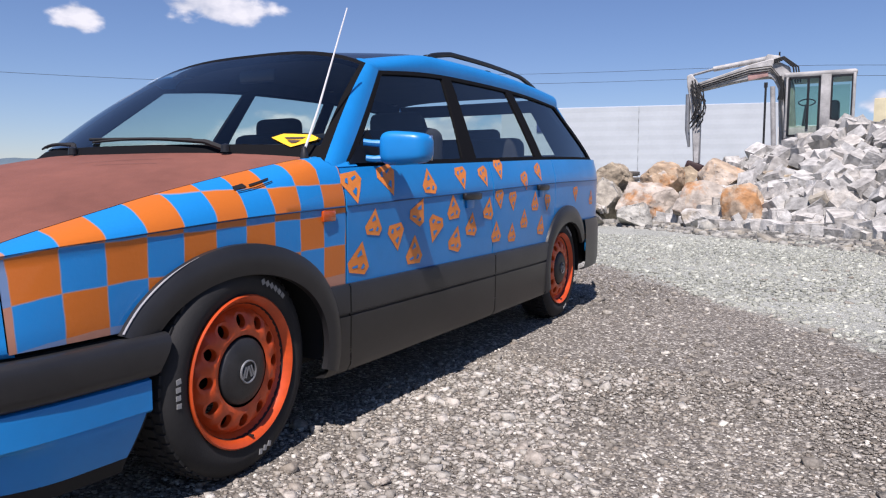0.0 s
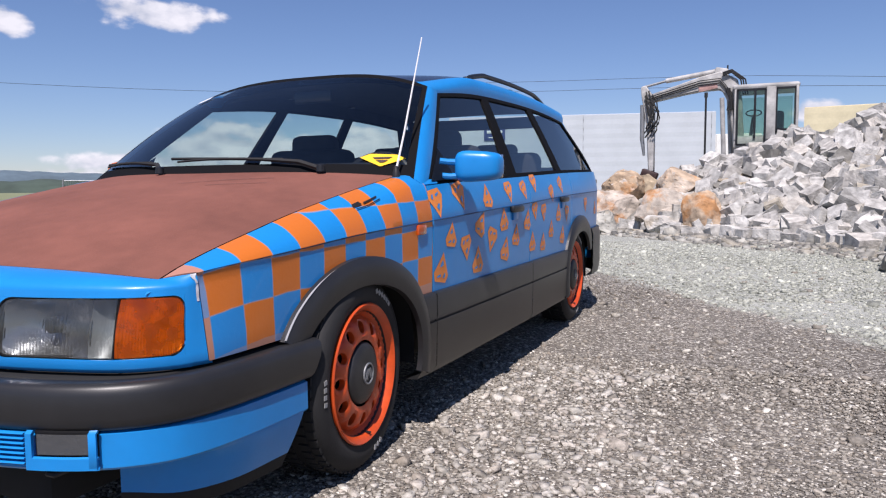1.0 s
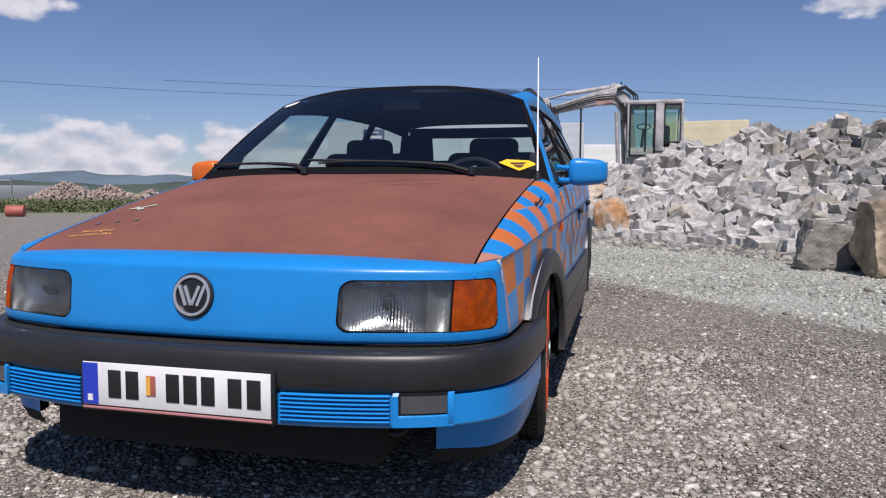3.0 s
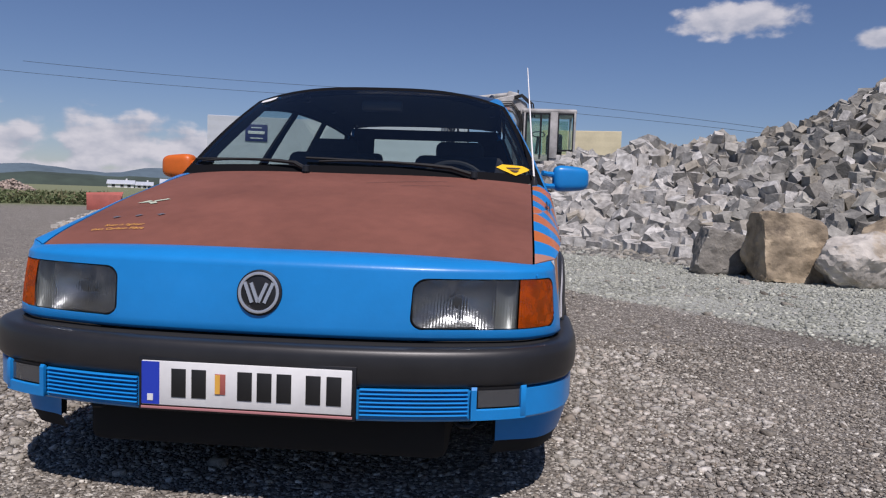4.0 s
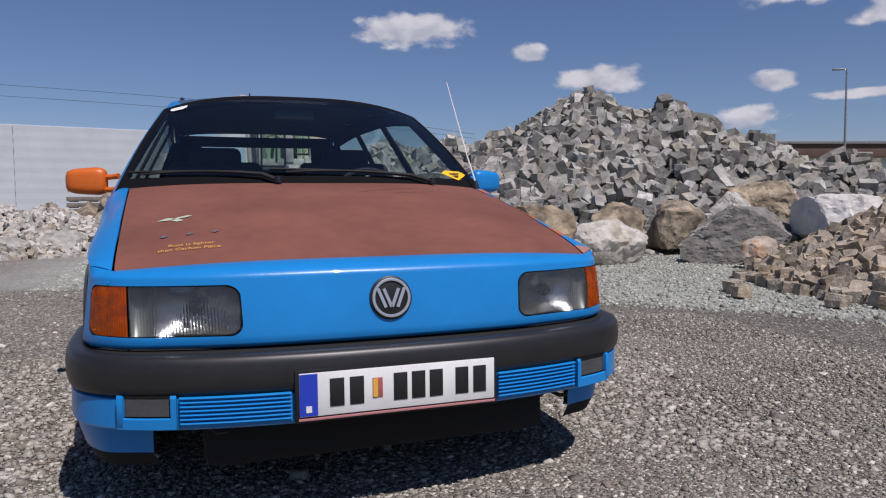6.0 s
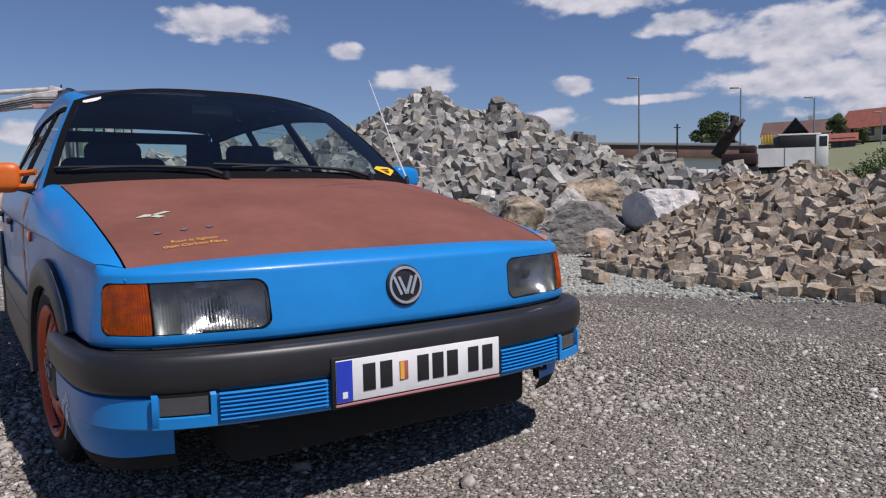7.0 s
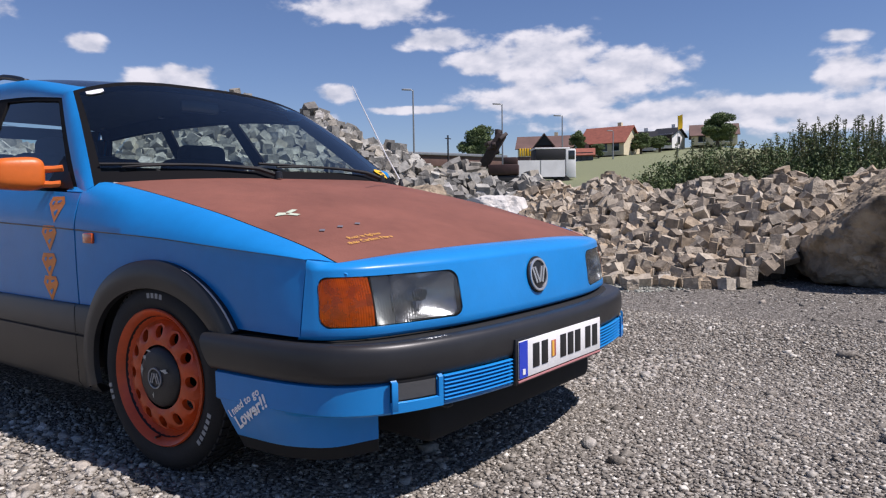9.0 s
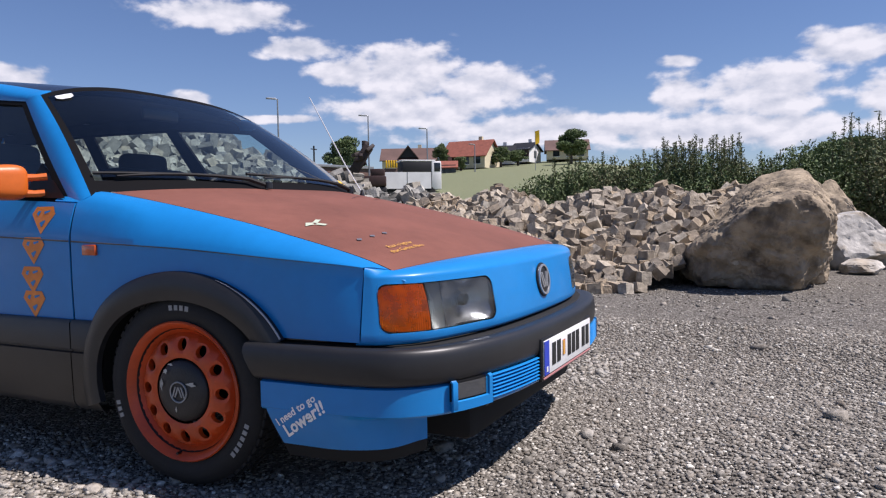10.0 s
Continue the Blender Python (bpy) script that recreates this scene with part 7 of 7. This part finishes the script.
tree("broad dark green tree behind the hall", 61.1, 42.8, 5.6, 8.85 - ground_z(61.1, 42.8), 301)
tree("green tree between the houses", 97.8, 50.2, 3.6, 4.4, 302)
tree("dark tree on the skyline", 103.4, 31.0, 6.4, 12.85 - ground_z(103.4, 31.0), 303)
tree("green shrub beside the house", 96.6, 46.2, 3.6, 2.2, 304, 8000)
tree("green shrub beside the grey house", 103.6, 42.5, 4.4, 3.2, 305, 8000)
tree("green shrub on the slope", 107.6, 41.1, 4.6, 2.6, 306, 8000)
tree("green tree over the hedge", 46.0, -3.5, 7.0, 4.6, 307)
tree("green tree over the hedge", 48.0, -8.0, 8.0, 5.8, 308)

# field grass strip and far wooded hills
def ridge(name, label, dist, az0, az1, height, mat, seed, cat):
    def fn(u, v):
        a = radians(az0 + (az1 - az0) * u)
        h = height * (0.85 + 0.4 * noise.fractal((u * 9 + seed, 0.3, seed), 0.9, 2.0, 5))
        r = dist * (1 + 0.15 * v)
        return (r * math.sin(a), r * math.cos(a), -1 + max(h, 0.15 * height) * math.sin(math.pi * min(v, 0.5)) ** 0.8)
    tagged(part(name, sheet(fn, steps(0, 1, 160), [0, 0.12, 0.25, 0.5, 0.75]), mat), label, cat, kind="structure")


ridge("hills", "far wooded hills with bluish haze in their colour", 1300, -95, -12, 36, far_hill, 3, "hills")
ridge("woods", "dark wood edge behind the field", 420, -95, -18, 7.5, hill_green, 9, "woods")
ridge("hills_east", "wooded rise behind the houses", 600, 55, 125, 16, hill_green, 5, "hills")
for x, y, w, h in ((-143, 262, 9, 3.2), (-136, 266, 6, 2.8), (-98, 217, 13.5, 3.6)):
    house("low white farm building across the field", (x, y, -0.3), (w, 8), 25, white_paint, cladding, h * 0.6, h)
silo = thing("silo_building", "white silo tower with grey sheds", "building", (-64, 59, 0), turn=45)
part("tower", box((2.6, 2.6, 5.2), (0, 0, 1.6), 0.05), white_paint, silo)
part("tower_head", box((2.9, 2.9, 1.2), (0, 0, 3.6), 0.05), cladding, silo)
part("shed", box((9, 5, 2.0), (6, 1, 0.4), 0.05), grey_steel, silo)
part("shed", box((5, 4, 1.6), (-4, 0, 0.4), 0.05), cladding, silo)
for k in range(2):
    fence = thing("fence_panel", "grey wire site fence panel with steel posts", "fence", (-37.7 + 1.72 * k, 30.0 + 1.95 * k, 0), "site fence", turn=48.6)
    for x in (0, 2.6):
        part("post", tube([(x, 0, 0), (x, 0, 1.55)], 0.06, 6), grey_steel, fence)
    for z in (0.15, 1.45):
        part("rail", tube([(0, 0, z), (2.6, 0, z)], 0.03, 5), grey_steel, fence)
    for x in steps(0.16, 2.44, 18):
        part("wire", tube([(x, 0, 0.15), (x, 0, 1.45)], 0.007, 4), grey_steel, fence)
    part("brace", tube([(0, 0.05, 1.2), (1.2, 0.6, 0.02)], 0.025, 5), grey_steel, fence)
heap("gravel_pile", "pale pinkish gravel pile by the yard's edge", [(-25.5, 28.4, 1.3), (-24.0, 29.6, 1.15), (-22.6, 30.9, 0.9)], 0.5, 0.1, 0.17, pink_gravel, 51, (-29, -20, 25, 34), "gravel_lump", (-25, 26))
verge_rnd = random.Random(61)
verge = []
for _ in range(9000):
    a, d0 = radians(verge_rnd.uniform(-53, -30)), verge_rnd.uniform(31, 37)
    verge.append((1.0 + d0 * math.sin(a), -1.5 + d0 * math.cos(a), verge_rnd.random() ** 1.5 * 0.45))
tagged(leaves(verge, 0.07, leaf_weed, "verge_grass", 61, None, 4.0), "rough brownish-green grass along the yard's edge", "grass", kind="stuff")
drum = thing("red_drum", "rusty red drum lying on the yard", "drum", (-17.6, 17.3, 0.18), turn=30)
drum.scale = (0.65, 0.65, 0.65)
part("shell", lathe([(-0.4, 0.0), (-0.4, 0.27), (-0.38, 0.285), (-0.13, 0.27), (-0.1, 0.285), (0.1, 0.285), (0.13, 0.27), (0.38, 0.285), (0.4, 0.27), (0.4, 0.0)], 20), red_paint, drum)
pallets = thing("pallet_stack", "stack of weathered wooden pallets", "pallets", (-2.8, 18.0, 0))
for k in range(7):
    part("pallet", box((1.1, 0.9, 0.1), (0, 0, 0.08 + 0.15 * k), 0.01), wood_grey, pallets)
    for x in (-0.45, 0, 0.45):
        part("bearer", box((0.1, 0.85, 0.05), (x, 0, 0.005 + 0.15 * k + 0.03)), wood_grey, pallets)

# ---- loose gravel, small twig, pebbles round the car ----
def pebbles(name, label, n, region, size, seed, mat, clear=None):
    r = np.random.RandomState(seed)
    x0, x1, y0, y1 = region
    p = np.column_stack([r.uniform(x0, x1, n), r.uniform(y0, y1, n)])
    if clear is not None:
        p = p[clear(p)]
    n = len(p)
    cube = np.array([(x, y, z) for x in (-1, 1) for y in (-1, 1) for z in (-1, 1)], float)
    sc = size * np.exp(r.normal(0, 0.38, (n, 1, 1))) * 0.5
    v = cube[None] * r.uniform(0.55, 1.1, (n, 8, 3)) * (np.array([1.15, 0.95, 0.62]) * r.uniform(0.8, 1.2, (n, 1, 3)))
    a = r.uniform(0, 6.283, n)
    t = r.uniform(-0.5, 0.5, n)
    c, s = np.cos(a)[:, None], np.sin(a)[:, None]
    ct, st = np.cos(t)[:, None], np.sin(t)[:, None]
    x, y, z = v[..., 0], v[..., 1], v[..., 2]
    x, z = x * ct - z * st, x * st + z * ct
    x, y = x * c - y * s, x * s + y * c
    v = np.stack([x, y, z], -1) * sc
    v[..., 0] += p[:, :1]
    v[..., 1] += p[:, 1:]
    q = np.clip((np.hypot(p[:, :1], p[:, 1:] - 1.5) - 3.0) / 5.0, 0.0, 1.0)
    v[..., 2] += 0.1 * sc[..., 0] + 0.001 - 0.017 * (1 - q * q * (3 - 2 * q))
    quads = [(0, 1, 3, 2), (4, 6, 7, 5), (0, 4, 5, 1), (2, 3, 7, 6), (0, 2, 6, 4), (1, 5, 7, 3)]
    f = (np.arange(n)[:, None, None] * 8 + np.array(quads)[None]).reshape(-1, 4)
    me = bpy.data.meshes.new(name)
    me.from_pydata(v.reshape(-1, 3).tolist(), [], f.tolist())
    me.materials.append(mat)
    me.shade_smooth()
    return tagged(new(name, me), label, "gravel", kind="stuff")


def under_car(p):
    return ~((np.abs(p[:, 0]) < 0.62) & (p[:, 1] > 0.6) & (p[:, 1] < 4.3))


def planed(p, grow=0.0):
    """The dark gravel's part of the yard; paler crushed stone lies beyond its curved edge."""
    wave = 0.25 * np.sin(p[:, 0] * 1.7 + 0.8 * p[:, 1]) + 0.12 * np.sin(p[:, 0] * 4.1 - p[:, 1])
    return (p[:, 1] + 1.25 * np.maximum(p[:, 0], 0.3) + wave < 6.5 + grow) | (p[:, 1] < 0.95)


pebbles("gravel_near", "fine grey and pale gravel round the car", 110000, (-2.9, 2.9, -1.3, 2.6), 0.0086, 1, pebble, lambda p: under_car(p) & planed(p))
pebbles("loose_gravel", "loose pale gravel stones beside the car", 9000, (-1.8, 1.8, 0.1, 2.4), 0.0165, 6, loose_stone, lambda p: under_car(p) & (np.abs(p[:, 0]) > 0.8) & (np.exp(-((np.abs(p[:, 0]) - 1.15) / 0.35) ** 2) > 0.35 + 0.3 * np.sin(p[:, 1] * 5 + 3 * p[:, 0])))
pebbles("gravel_far", "loose grey and pale gravel further off", 50000, (-4.5, 6.0, -2.0, 7.5), 0.0112, 2, pebble, lambda p: under_car(p) & planed(p, 0.1) & ((np.abs(p[:, 0]) > 2.5) | (p[:, 1] > 2.4)) & ((p[:, 0] < 2.3) | (np.sin(p[:, 0] * 917 + p[:, 1] * 431) > 0.35)))
pebbles("crushed_stone", "pale crushed stone beyond the dark gravel", 40000, (-2.0, 6.5, 1.0, 10.0), 0.019, 5, crushed, lambda p: under_car(p) & ~planed(p))
pebbles("large_gravel", "scattered larger pale stones", 350, (-4.0, 4.5, -1.5, 7.0), 0.034, 3, pebble, under_car)
pebbles("bank_stones", "broken stones at the foot of the heap", 5000, (-2.0, 6.0, 6.8, 13.5), 0.07, 4, granite, lambda p: p[:, 1] > 11.8 - 0.95 * np.clip(p[:, 0] + 1, 0, 5))
